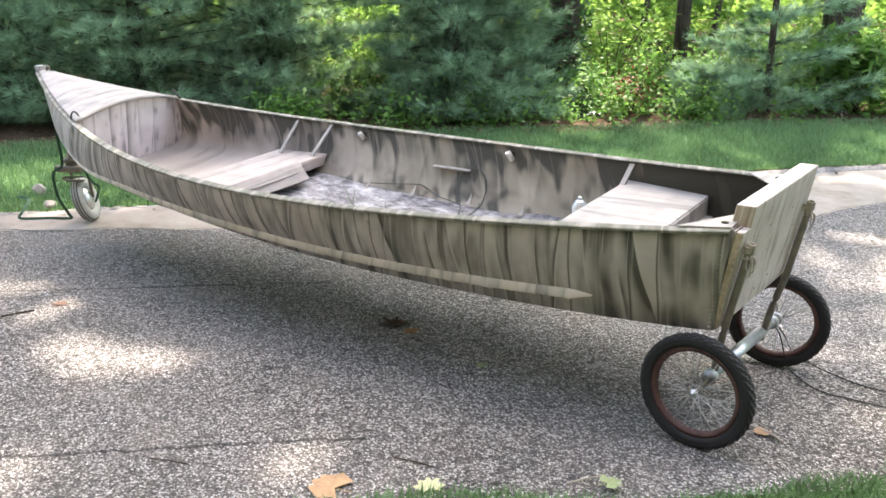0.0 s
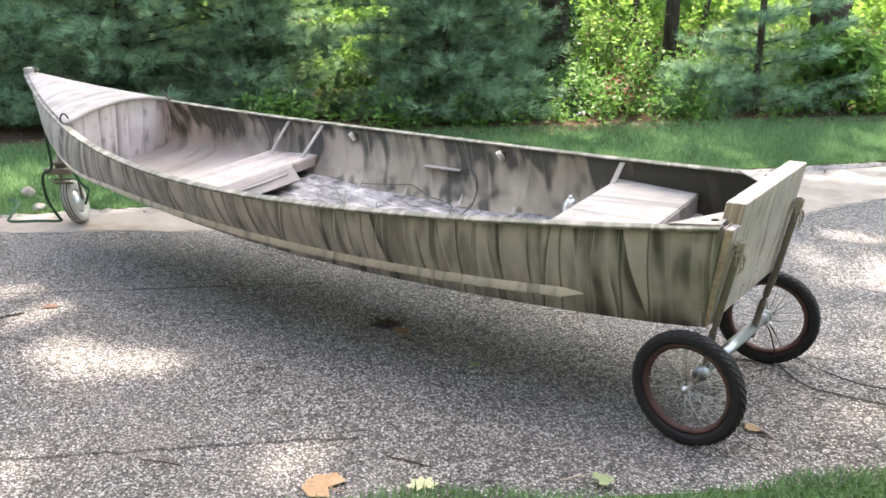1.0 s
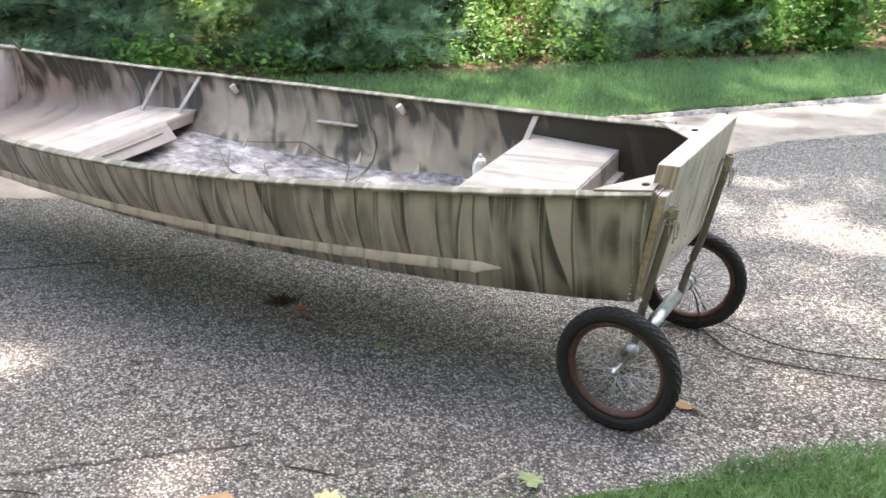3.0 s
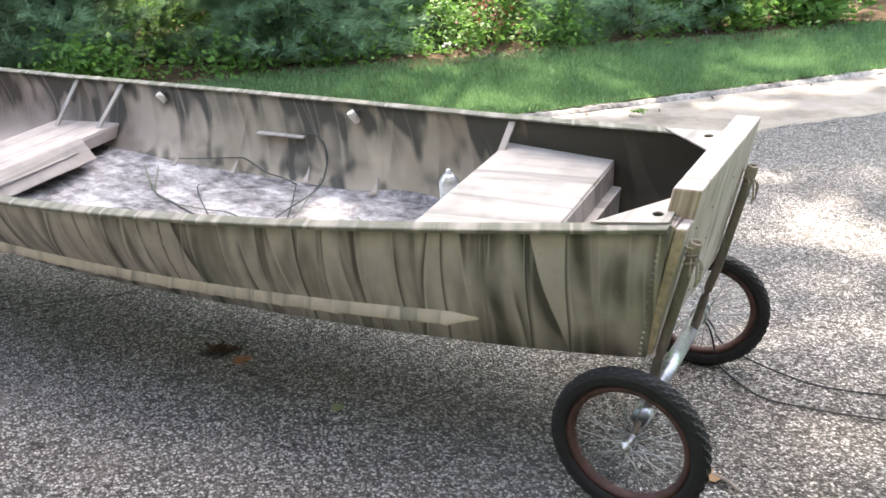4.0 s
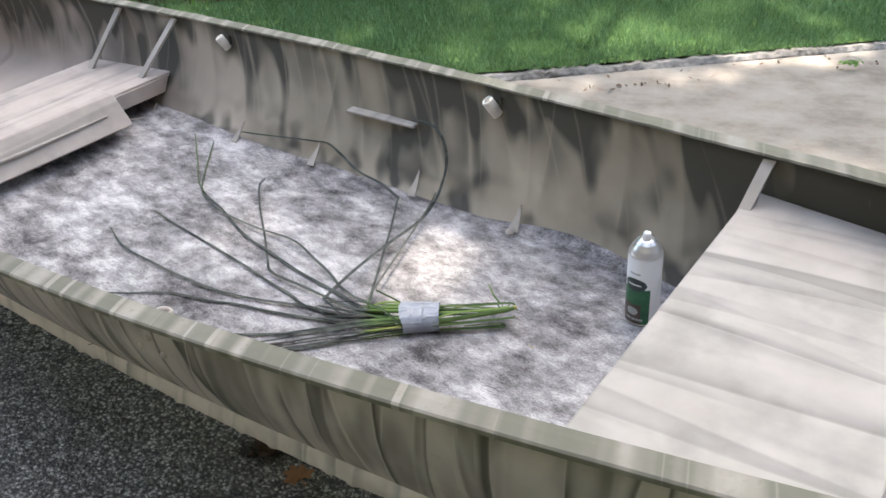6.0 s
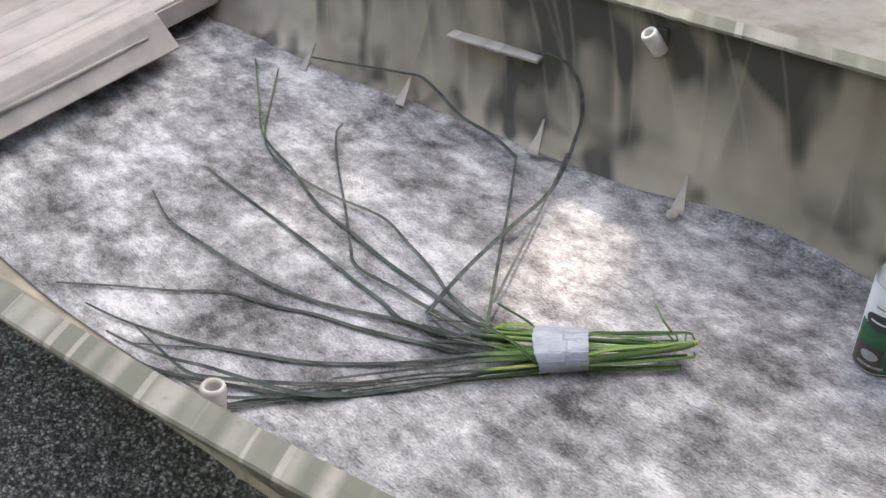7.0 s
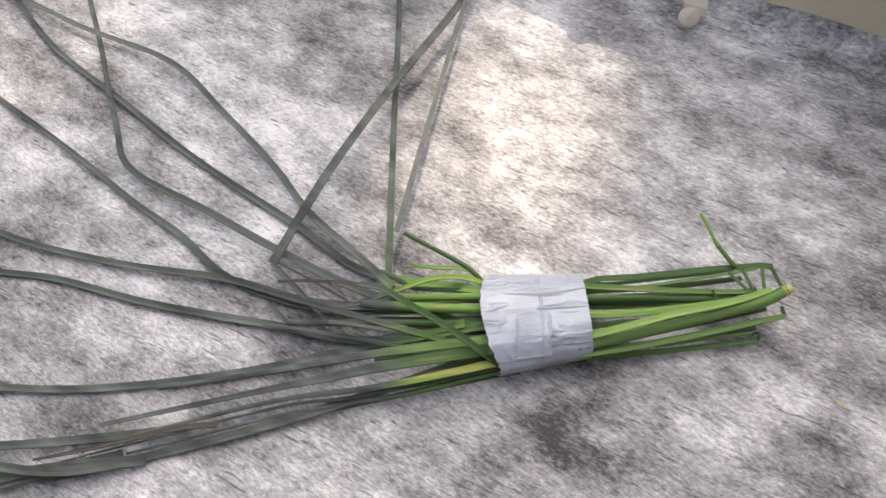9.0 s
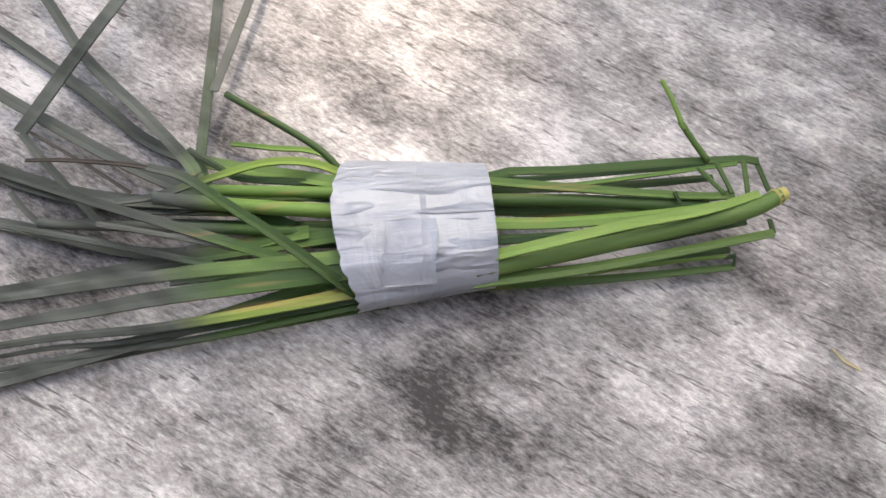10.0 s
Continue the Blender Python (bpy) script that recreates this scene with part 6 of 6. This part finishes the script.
M_LEAFTAN = plain("tan_dry_leaf", (0.35, 0.215, 0.115), 0.7, 0, 0.35, 40, 0.3)
M_LEAFYEL = plain("yellow_green_leaf", (0.44, 0.44, 0.25), 0.65, 0, 0.2, 40, 0.3)
M_LEAFGRN = plain("faded_green_leaf", (0.22, 0.27, 0.13), 0.65, 0, 0.3, 40, 0.3)
M_LEAFRUST = plain("rusty_orange_leaf", (0.30, 0.135, 0.06), 0.8, 0, 0.35, 40, 0.4)
M_LEAFBRN = plain("brown_curled_leaf", (0.11, 0.058, 0.036), 0.8, 0, 0.4, 40, 0.4)
for x, y, z, sz, rot, mt, lab in ((0.0, 3.53, 0.004, 0.085, 70, M_LEAFTAN, "tan dry maple leaf lying on the asphalt"),
                                  (0.285, 3.575, 0.004, 0.058, 20, M_LEAFYEL, "pale yellow maple leaf lying on the asphalt"),
                                  (0.80, 3.66, 0.02, 0.048, -60, M_LEAFGRN, "faded green leaf caught in the verge grass"),
                                  (-0.023, 4.78, 0.004, 0.046, 40, M_LEAFRUST, "rusty brown leaf beneath the boat"),
                                  (0.324, 4.476, 0.004, 0.032, 150, M_LEAFGRN, "small faded green leaf lying on shaded asphalt"),
                                  (1.31, 4.09, 0.004, 0.035, 100, M_LEAFTAN, "small curled tan leaf beside the wheel"),
                                  (-1.75, 4.85, 0.004, 0.05, 10, M_LEAFBRN, "small brown leaf on the asphalt")):
    thing("fallen_leaf", lab, "leaf", Matrix.Translation((x, y, z)) @ Matrix.Rotation(radians(rot), 4, "Z"), "fallen leaves", maple_mesh(sz, mt, int(sz * 1000), 0.75 if mt is M_LEAFTAN else 0.25))
for lab, pts, r in (("short dark twig lying on the asphalt", [(0.14, 3.73, 0.006), (0.20, 3.715, 0.007), (0.27, 3.695, 0.006)], 0.0026),
                    ("curved dark twig lying on the asphalt", [(-0.62, 3.60, 0.005), (-0.55, 3.595, 0.007), (-0.48, 3.585, 0.005)], 0.0022),
                    ("forked pale stick beside the wheel", [(1.28, 4.13, 0.006), (1.34, 4.07, 0.008), (1.36, 4.03, 0.005)], 0.005),
                    ("thin pale stick in the verge grass", [(0.68, 3.66, 0.01), (0.73, 3.69, 0.012), (0.78, 3.72, 0.009)], 0.003),
                    ("dark stick lying on sunlit asphalt", [(-1.92, 4.66, 0.006), (-1.87, 4.71, 0.008), (-1.82, 4.76, 0.006)], 0.004)):
    thing("twig", lab, "twig", group="twigs", data=tube("twig", spline(pts, 4), r, M_BARK if "dark" in lab else M_ROPE, 6))


def clump_leaves(seed, ctr, rad, count, size, mat, name):
    rng = np.random.default_rng(seed)
    p = rng.normal(0, 0.5, (count, 3)) * np.array(rad) + np.array(ctr)
    return leaf_quads(rng, p, size, mat, name)


def leaf_quads(rng, p, size, mat, name, flat=0.4):
    n = len(p)
    d = rng.normal(0, 1, (n, 3))
    d[:, 2] = d[:, 2] * 0.5 - 0.2
    d /= np.linalg.norm(d, axis=1)[:, None]
    up = rng.normal(0, flat, (n, 3)) + np.array([0, 0, 1.0])
    sd = np.cross(d, up)
    sd /= np.linalg.norm(sd, axis=1)[:, None] + 1e-6
    L = rng.uniform(0.7, 1.3, (n, 1)) * size
    a, b, c, e = p - d * L * 0.5, p + sd * L * 0.27, p + d * L * 0.5, p - sd * L * 0.27
    return tri_mesh(name, np.stack([a, b, c, e], 1), mat, 4)


# Added scraps that stand in for the dark stain on the asphalt.
thing("dark_debris", "dark leaf scraps added over the oil spot", "debris", data=clump_leaves(2, (-0.113, 4.865, 0.012), (0.05, 0.03, 0.012), 60, 0.03, M_DEAD, "dark_debris"))
rng = np.random.default_rng(33)
lx = np.concatenate([rng.uniform(0.6, 1.35, 26), rng.uniform(1.9, 2.3, 10), rng.uniform(-3.4, 3.8, 40)])
ly = np.array([gut_e(a) for a in lx]) - np.where(np.arange(76) < 36, 0.30, 0.10) + rng.normal(0, 0.035, 76)
thing("gutter_litter", "scattered dry leaf scraps along the concrete gutter", "leaf litter", kind="stuff", data=leaf_quads(rng, np.stack([lx, ly, np.full(76, 0.018)], 1), 0.03, M_DEAD, "gutter_litter", 0.15))
thing("sprig", "small green weed sprig on the concrete gutter", "weed", data=clump_leaves(6, (2.05, 8.25, 0.05), (0.06, 0.03, 0.015), 26, 0.035, M_BROAD, "sprig"))


def stone_mesh(r, seed):
    bm = bmesh.new()
    bmesh.ops.create_icosphere(bm, subdivisions=3, radius=1.0)
    off = Vector((seed * 3.1, seed * 1.7, 0))
    for v in bm.verts:
        k = 1 + 0.35 * noise.noise(v.co * 1.3 + off) + 0.12 * noise.noise(v.co * 4 + off)
        v.co = Vector((v.co.x * r[0], v.co.y * r[1], v.co.z * r[2])) * k
    return (bm, M_STONE, True)


for x, y, r, lab, sd in ((-3.22, 6.86, (0.045, 0.04, 0.048), "pale rough stone standing on the lawn", 1), (-2.98, 6.62, (0.045, 0.04, 0.03), "grey stone half sunk in the lawn", 2)):
    st = part("stone", stone_mesh(r, sd), None, "", Matrix.Translation((x, y, lawn_z(x, y) + r[2] * 0.45)))
    tagged(st, lab, "stone", "stones on the lawn")


# ---- trees ----
def trunk_geo(pts, r0, r1, seg=10):
    k = len(pts)
    return tube_geo(pts, [r0 + (r1 - r0) * i / (k - 1) for i in range(k)], seg)


def needles(rng, p, d, per, length, width):
    """Tufts of thin needles: p places, d directions."""
    n = len(p)
    dd = np.repeat(d / np.linalg.norm(d, axis=1)[:, None], per, 0) * 1.0 + rng.normal(0, 0.42, (n * per, 3))
    dd /= np.linalg.norm(dd, axis=1)[:, None]
    pp = np.repeat(p, per, 0) + rng.normal(0, 0.006, (n * per, 3))
    L = rng.uniform(0.65, 1.15, (n * per, 1)) * length
    sd = np.cross(dd, rng.normal(0, 1, (n * per, 3)))
    sd /= np.linalg.norm(sd, axis=1)[:, None] + 1e-6
    return np.stack([pp - sd * width, pp + sd * width, pp + dd * L], 1)


def pine_tree(x, y, seed, height, reach, r0, limbs, label, low=0.03):
    rng = np.random.default_rng(seed)
    z0 = lawn_z(x, y) - 0.05
    tree = thing("pine_tree", label, "tree", Matrix.Translation((x, y, z0)), "pines at the lawn's edge")
    bend = rng.normal(0, 0.05, 2)
    tp = [Vector((bend[0] * t * t, bend[1] * t * t, height * t)) for t in np.linspace(0, 1, 9)]
    part("trunk", quick_mesh("trunk", *trunk_geo(tp, r0, 0.015), M_BARK, True), tree)
    vs, fs, places, dirs = [], [], [], []
    for i in range(limbs):
        t = (i + rng.uniform(0, 1)) / limbs
        z = low + (min(height, 3.0) - low) * t ** 1.7
        an = i * 2.4 + rng.uniform(-0.5, 0.5)
        R = reach * (1 - 0.35 * z / height) * rng.uniform(0.65, 1.1)
        dx, dy = math.cos(an), math.sin(an)
        droop = rng.uniform(-0.28, 0.10)
        pts = [Vector((dx * R * u, dy * R * u, z + R * (0.22 * u + droop * u * u))) for u in (0, 0.25, 0.5, 0.75, 1.0)]
        v2, f2 = trunk_geo(pts, 0.016, 0.004, 5)
        k = len(vs)
        vs += v2
        fs += [tuple(k + q for q in f) for f in f2]
        for u in np.arange(0.06, 1.01, 0.155):
            p = pts[0].lerp(pts[4], u)
            p.z = z + R * (0.22 * u + droop * u * u)
            for sgn in (-1, 1):
                tw = rng.uniform(0.12, 0.36) * (1.15 - 0.6 * u)
                ta = an + sgn * rng.uniform(0.5, 1.2)
                tz = rng.uniform(-0.1, 0.25)
                e = p + Vector((math.cos(ta) * tw, math.sin(ta) * tw, tz * tw))
                for w in (1.0,) if u > 0.3 else (0.5, 1.0):
                    q = p.lerp(e, w)
                    places.append(tuple(q))
                    dirs.append((math.cos(ta), math.sin(ta), tz + 0.25))
            places.append(tuple(p))
            dirs.append((dx, dy, 0.3))
    tagged(part("branchwork", quick_mesh("branchwork", vs, fs, M_BARK, True), tree), kind="stuff")
    tri = needles(rng, np.array(places), np.array(dirs), 40, 0.165, 0.0040)
    crown = part("crown", tri_mesh("crown", tri, M_NEEDLE), tree, "soft blue-green needle tufts")
    tagged(crown, kind="stuff")
    return tree


pine_tree(-6.6, 8.9, 21, 5.5, 1.35, 0.07, 52, "dense young pine with drooping blue-green needles")
pine_tree(-5.2, 9.35, 22, 5.0, 1.35, 0.07, 100, "dense young pine with drooping blue-green needles")
pine_tree(-3.9, 9.65, 23, 6.0, 1.35, 0.08, 105, "dense young pine with drooping blue-green needles")
pine_tree(-2.75, 10.15, 24, 5.5, 1.05, 0.08, 100, "dense young pine with drooping blue-green needles")
pine_tree(-0.75, 10.35, 25, 5.5, 1.0, 0.09, 115, "dark full pine with low sweeping branches")
pine_tree(-0.15, 10.75, 26, 4.6, 0.6, 0.03, 36, "slender pine sapling with a thin bare trunk")
pine_tree(2.6, 11.30, 27, 4.6, 0.9, 0.04, 30, "open young pine with sparse tufted branches")
pine_tree(1.95, 11.0, 28, 0.5, 0.38, 0.02, 12, "low pine seedling at the lawn's edge")


# tall trees: their unseen crowns are added to shade the drive, with gaps placed where sun patches should land
GAPS = [(-1.14, 4.28, 0.0, 0.20), (-0.90, 4.33, 0.0, 0.10), (-1.40, 4.38, 0.0, 0.15), (-1.73, 4.71, 0.0, 0.22), (2.30, 5.85, 0.0, 0.22), (2.62, 5.72, 0.0, 0.16), (-0.96, 3.45, 0.0, 0.14),
        (-0.15, 3.66, 0.0, 0.10), (0.86, 8.74, 0.12, 0.30), (-3.58, 7.31, 0.1, 0.35), (-3.0, 7.6, 0.1, 0.25), (-4.3, 7.1, 0.1, 0.35), (4.6, 9.4, 0.1, 0.4), (3.6, 9.9, 0.2, 0.3), (-1.95, 5.2, 0.0, 0.15), (-2.3, 4.9, 0.0, 0.2)]
w = BOAT @ Vector((1.31, -0.30, FLOOR))
GAPS.append((w.x, w.y, w.z, 0.10))


def crown_leaves(seed, count, x0, x1):
    """Leaf sprays of an unseen high crown, cut open along sun rays and thinned where more sun is wanted."""
    rng = np.random.default_rng(seed)
    sd = np.array(SUN_DIR)
    t = np.stack([rng.uniform(x0, x1, count), rng.uniform(0.5, 12.0, count), np.zeros(count)], 1)
    p = t + sd * (22.0 + rng.uniform(-1.5, 1.5, (count, 1)))
    shut = np.ones(count, bool)
    for gx, gy, gz, r in GAPS:
        d = p - np.array([gx, gy, gz])
        off = np.linalg.norm(d - (d @ sd)[:, None] * sd, axis=1)
        shut &= off > 0.75 * r * rng.uniform(0.5, 1.2, count) + 0.10
    # Thinner over the verge, right-hand asphalt, lawn and wood to let in more sun.
    near_edge = 3.25 - 0.10 * np.minimum(t[:, 0], 0.0) + 0.15 * np.sin(2.3 * t[:, 0] + 1.0) + 0.12 * np.sin(5.3 * t[:, 0])
    sunny = (t[:, 0] > 1.5) & (t[:, 1] < 7.0)
    airy = ~sunny & (t[:, 1] < near_edge)
    lawn_side = t[:, 1] >= 7.4 + 0.35 * t[:, 0]
    wood_side = t[:, 1] >= 9.65 + 0.36 * t[:, 0]
    keep = shut & ~lawn_side & (~airy | (rng.uniform(0, 1, count) < 0.24))
    far = shut & lawn_side & (rng.uniform(0, 1, count) < np.where(wood_side, 0.05, np.where(t[:, 0] > 1.2, 0.5, 0.8)))
    return leaf_quads(rng, p[keep | far], np.where(keep, np.where(sunny, 0.29, 0.5), np.where(wood_side, 0.2, 0.34))[keep | far][:, None], M_BROAD, "crown", 1.2)


TALL = ((0.34, 11.4, 0.17, "big ivy-covered tree trunk at the wood's edge", -1.8, 1.8), (1.72, 12.7, 0.085, "forked slender dark tree in the bright wood", 1.8, 4.5), (3.55, 12.4, 0.20, "broad dark tree trunk behind shrubs", 4.5, 9.5), (-1.25, 11.7, 0.15, "dark straight tree trunk among the pines", -5.0, -1.8), (-6.0, 12.8, 0.16, "dark tree trunk deep among the pines", -10.0, -5.0))
for i, (x, y, r, lab, x0, x1) in enumerate(TALL):
    z0 = lawn_z(x, y) - 0.1
    tree = thing("tall_tree", lab, "tree", Matrix.Translation((x, y, z0)), "tall trees of the wood")
    lx, ly = (0.10, 0.4) if i == 1 else (0.0, 0.3)
    tp = [Vector((lx * t * 5 + 0.05 * math.sin(5 * t + i), ly * t * 4, 18.0 * t)) for t in np.linspace(0, 1, 14)]
    part("trunk", quick_mesh("trunk", *trunk_geo(tp, r * 1.1, r * 0.3, 14), M_BARK, True), tree)
    rng = random.Random(40 + i)
    for k in range(5):
        b = tp[-1 - k]
        an = rng.uniform(0, 6.28)
        part("limb", tube("limb", spline([b, b + Vector((math.cos(an) * 0.8, math.sin(an) * 0.8, 0.5)), b + Vector((math.cos(an) * 2.0, math.sin(an) * 2.0, 0.9))], 4), [r * 0.3 * (1 - j / 10) for j in range(9)], M_BARK, 7), tree)
    if i == 1:
        part("limb", tube("limb", spline([(0.0, 0.02, 0.25), (-0.17, 0.0, 0.62), (-0.42, -0.05, 0.78), (-0.75, -0.1, 1.3)], 4), [0.04 * (1 - j / 18) for j in range(13)], M_BARK, 7), tree)
    me = crown_leaves(60 + i, int(1300 * (x1 - x0)), x0, x1)
    tagged(part("crown", me, tree, "unseen broad-leaved crown added to shade the drive", Matrix.Translation((-x, -y, -z0))), kind="stuff")
rng = np.random.default_rng(90)
an, hz = rng.uniform(0, 6.28, 1500), rng.uniform(0.0, 2.6, 1500)
rad = 0.20 + rng.uniform(0, 0.14, 1500)
ivy = thing("ivy", "dark glossy ivy climbing the big trunk", "ivy", kind="stuff", data=leaf_quads(rng, np.stack([0.34 + np.cos(an) * rad, 11.4 + np.sin(an) * rad, 0.2 + hz], 1), 0.085, M_IVY, "ivy", 1.0))


def shrub(name, lab, ctr, rad, count, size, mat, seed, stems=5):
    """A leafy shrub: a few stems from the ground and many leaves, thin at the edge."""
    x, y, zt = ctr
    z0 = lawn_z(x, y)
    sh = thing(name, lab, "shrub", Matrix.Translation((x, y, z0)))
    rng = np.random.default_rng(seed)
    for k in range(stems):
        a = rng.uniform(0, 6.28)
        e = Vector((math.cos(a) * rad[0] * 0.6, math.sin(a) * rad[1] * 0.6, zt * 1.5))
        part("stem", tube("stem", spline([(0, 0, -0.04), e * 0.4 + Vector((0, 0, 0.05)), e], 4), [0.012 * (1 - j / 11) for j in range(9)], M_BARK, 5), sh)
    hub = rng.normal(0, 0.42, (max(6, count // 45), 3)) * np.array(rad) + np.array([0, 0, zt])
    p = hub[rng.integers(0, len(hub), count)] + rng.normal(0, 0.10, (count, 3))
    p[:, 2] = np.maximum(p[:, 2], 0.02)
    tagged(part("leaves", leaf_quads(rng, p, size, mat, "leaves"), sh), kind="stuff")
    return sh


shrub("shrub", "broad-leaved light green shrub beside the lawn", (3.55, 11.35, 0.5), (0.55, 0.4, 0.5), 1500, 0.12, M_BROAD, 71)
shrub("shrub", "broad-leaved light green shrub beside the lawn", (4.7, 11.8, 0.55), (0.8, 0.5, 0.6), 1500, 0.12, M_BROAD, 72)
shrub("shrub", "red-leaved small bush at the wood's edge", (1.12, 10.65, 0.28), (0.20, 0.15, 0.12), 170, 0.05, M_REDLEAF, 73)
shrub("shrub", "low green undergrowth below the trees", (0.75, 10.75, 0.22), (0.55, 0.3, 0.2), 1100, 0.055, M_BROAD, 74)
shrub("shrub", "low green undergrowth below the trees", (1.6, 11.5, 0.3), (0.75, 0.4, 0.3), 1600, 0.06, M_BROAD, 75)
shrub("shrub", "leafy green thicket in half shade", (0.9, 11.9, 0.55), (0.6, 0.4, 0.5), 1600, 0.07, M_SUNNY, 76)
shrub("shrub", "leafy green thicket in half shade", (-1.75, 11.0, 0.45), (0.7, 0.4, 0.55), 2200, 0.07, M_SUNNY, 77)
shrub("shrub", "dark creeping undergrowth beside the ivy trunk", (0.35, 10.6, 0.12), (0.4, 0.22, 0.12), 900, 0.05, M_IVY, 78)
shrub("shrub", "leafy green thicket in half shade", (3.2, 12.6, 0.6), (0.9, 0.5, 0.6), 1800, 0.08, M_SUNNY, 79)
shrub("shrub", "leafy green thicket in half shade", (-7.5, 10.5, 0.9), (1.0, 0.6, 0.9), 1600, 0.09, M_SUNNY, 80)
shrub("shrub", "low green undergrowth below the trees", (-1.9, 10.45, 0.25), (0.6, 0.3, 0.3), 1600, 0.055, M_BROAD, 81)
shrub("shrub", "low green undergrowth below the trees", (2.3, 11.9, 0.3), (0.7, 0.3, 0.3), 1400, 0.06, M_BROAD, 82)
rng = np.random.default_rng(83)
ux = rng.uniform(-2.4, 5.5, 400)
hub = np.stack([ux, 9.55 + 0.36 * ux + np.where(ux < -2.0, rng.uniform(0.15, 0.7, 400), rng.uniform(0.15, 3.3, 400)), np.zeros(400)], 1)
pp = hub[rng.integers(0, 400, 22000)] + rng.normal(0, 0.13, (22000, 3))
pp[:, 2] = np.array([lawn_z(a, b) for a, b in pp[:, :2]]) + np.abs(rng.normal(0.10, 0.16, 22000))
thing("undergrowth", "low leafy green undergrowth covering the wood's floor", "undergrowth", kind="stuff", data=leaf_quads(rng, pp, 0.065, M_BROAD, "undergrowth", 0.6))
M_PETAL = plain("white_petals", (0.75, 0.76, 0.72), 0.6, 0, 0.1, 60, 0.1)
thing("white_flowers", "small white flower cluster at the lawn's edge", "flowers", data=clump_leaves(9, (0.72, 10.2, lawn_z(0.72, 10.2) + 0.10), (0.06, 0.04, 0.03), 28, 0.035, M_PETAL, "white_flowers"), kind="stuff")

rng = np.random.default_rng(91)
px = rng.uniform(-8, 8, 5000)
py = np.array([wood_e(a) for a in px]) + np.abs(rng.normal(0.0, 0.35, 5000)) - 0.08
pz = np.array([lawn_z(a, b) for a, b in zip(px, py)]) + rng.uniform(0.004, 0.03, 5000)
px, py, pz = px[::5], py[::5], pz[::5]
thing("leaf_litter", "brown fallen leaves along the wood's edge", "leaf litter", kind="stuff", data=leaf_quads(rng, np.stack([px, py, pz], 1), 0.06, M_DEAD, "leaf_litter", 0.3))
rng = np.random.default_rng(92)
hub = np.stack([rng.uniform(-13, 13, 420), rng.uniform(12.8, 20.0, 420), 0.3 + 4.2 * rng.uniform(0, 1, 420) ** 2.2], 1)
pp = hub[rng.integers(0, 420, 52000)] + rng.normal(0, 0.42, (52000, 3))
thing("woodland_leaves", "bright yellow-green woodland leaves behind the pines", "woodland", kind="stuff", data=leaf_quads(rng, pp, 0.095, M_SUNNY, "woodland_leaves", 0.8))
hub = np.stack([rng.uniform(-24, 24, 380), rng.uniform(20.0, 30.0, 380), 0.3 + 7.0 * rng.uniform(0, 1, 380) ** 2], 1)
pp = hub[rng.integers(0, 380, 22000)] + rng.normal(0, 0.9, (22000, 3))
thing("far_woodland", "distant sunlit woodland", "woodland", kind="stuff", data=leaf_quads(rng, pp, 0.38, M_SUNNY, "far_woodland", 0.8))
# Out of view: added leaf masses that block low sky light from the north.
hub = np.stack([rng.uniform(-26, 26, 520), rng.uniform(18.5, 26.0, 520), 4.0 + 11.0 * rng.uniform(0, 1, 520)], 1)
pp = hub[rng.integers(0, 520, 26000)] + rng.normal(0, 0.8, (26000, 3))
thing("far_woodland", "unseen tall crowns added to block the low sky", "woodland", kind="stuff", data=leaf_quads(rng, pp, 0.55, M_BROAD, "far_woodland", 0.8))
for i in range(12):
    x, y = -11 + 2.0 * i + rng.uniform(-0.6, 0.6), rng.uniform(14, 19)
    pts = [(x + 0.15 * math.sin(k), y, lawn_z(x, y) + k * 1.0) for k in range(8)]
    thing("thin_tree", "thin dark woodland stem", "tree", group="stems in the wood", data=tube("thin_tree", pts, [0.06 - 0.004 * k for k in range(8)], M_BARK, 7))


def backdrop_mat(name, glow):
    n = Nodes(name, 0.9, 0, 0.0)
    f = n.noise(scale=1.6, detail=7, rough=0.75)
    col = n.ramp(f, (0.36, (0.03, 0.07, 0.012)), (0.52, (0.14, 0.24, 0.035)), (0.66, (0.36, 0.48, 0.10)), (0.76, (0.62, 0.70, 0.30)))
    # Emission stands in for sunlight on the far leaves; nothing there is a lamp.
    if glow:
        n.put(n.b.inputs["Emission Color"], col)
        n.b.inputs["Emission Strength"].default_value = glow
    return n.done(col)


def ring(a0, a1, r, top):
    return [(r * math.sin(a), 2 + r * math.cos(a), z) for a in np.linspace(a0, a1, 31) for z in (-0.5, top)], [(2 * i, 2 * i + 2, 2 * i + 3, 2 * i + 1) for i in range(30)]


thing("backdrop", "distant woodland backdrop that glows to look sunlit", "backdrop", kind="structure", data=quick_mesh("backdrop", *ring(-1.3, 1.3, 36.0, 13.0), backdrop_mat("glowing_distant_leaves", 0.42)))
# No wall is known here; this one is added to cut low light.
thing("backdrop", "unseen plain wall added to block low light", "backdrop", kind="structure", data=quick_mesh("backdrop", *ring(1.2, 2 * math.pi - 1.2, 6.5, 13.0), plain("dull_grey_light_block", (0.11, 0.105, 0.10), 0.8, 0, 0.2, 3, 0.1)))
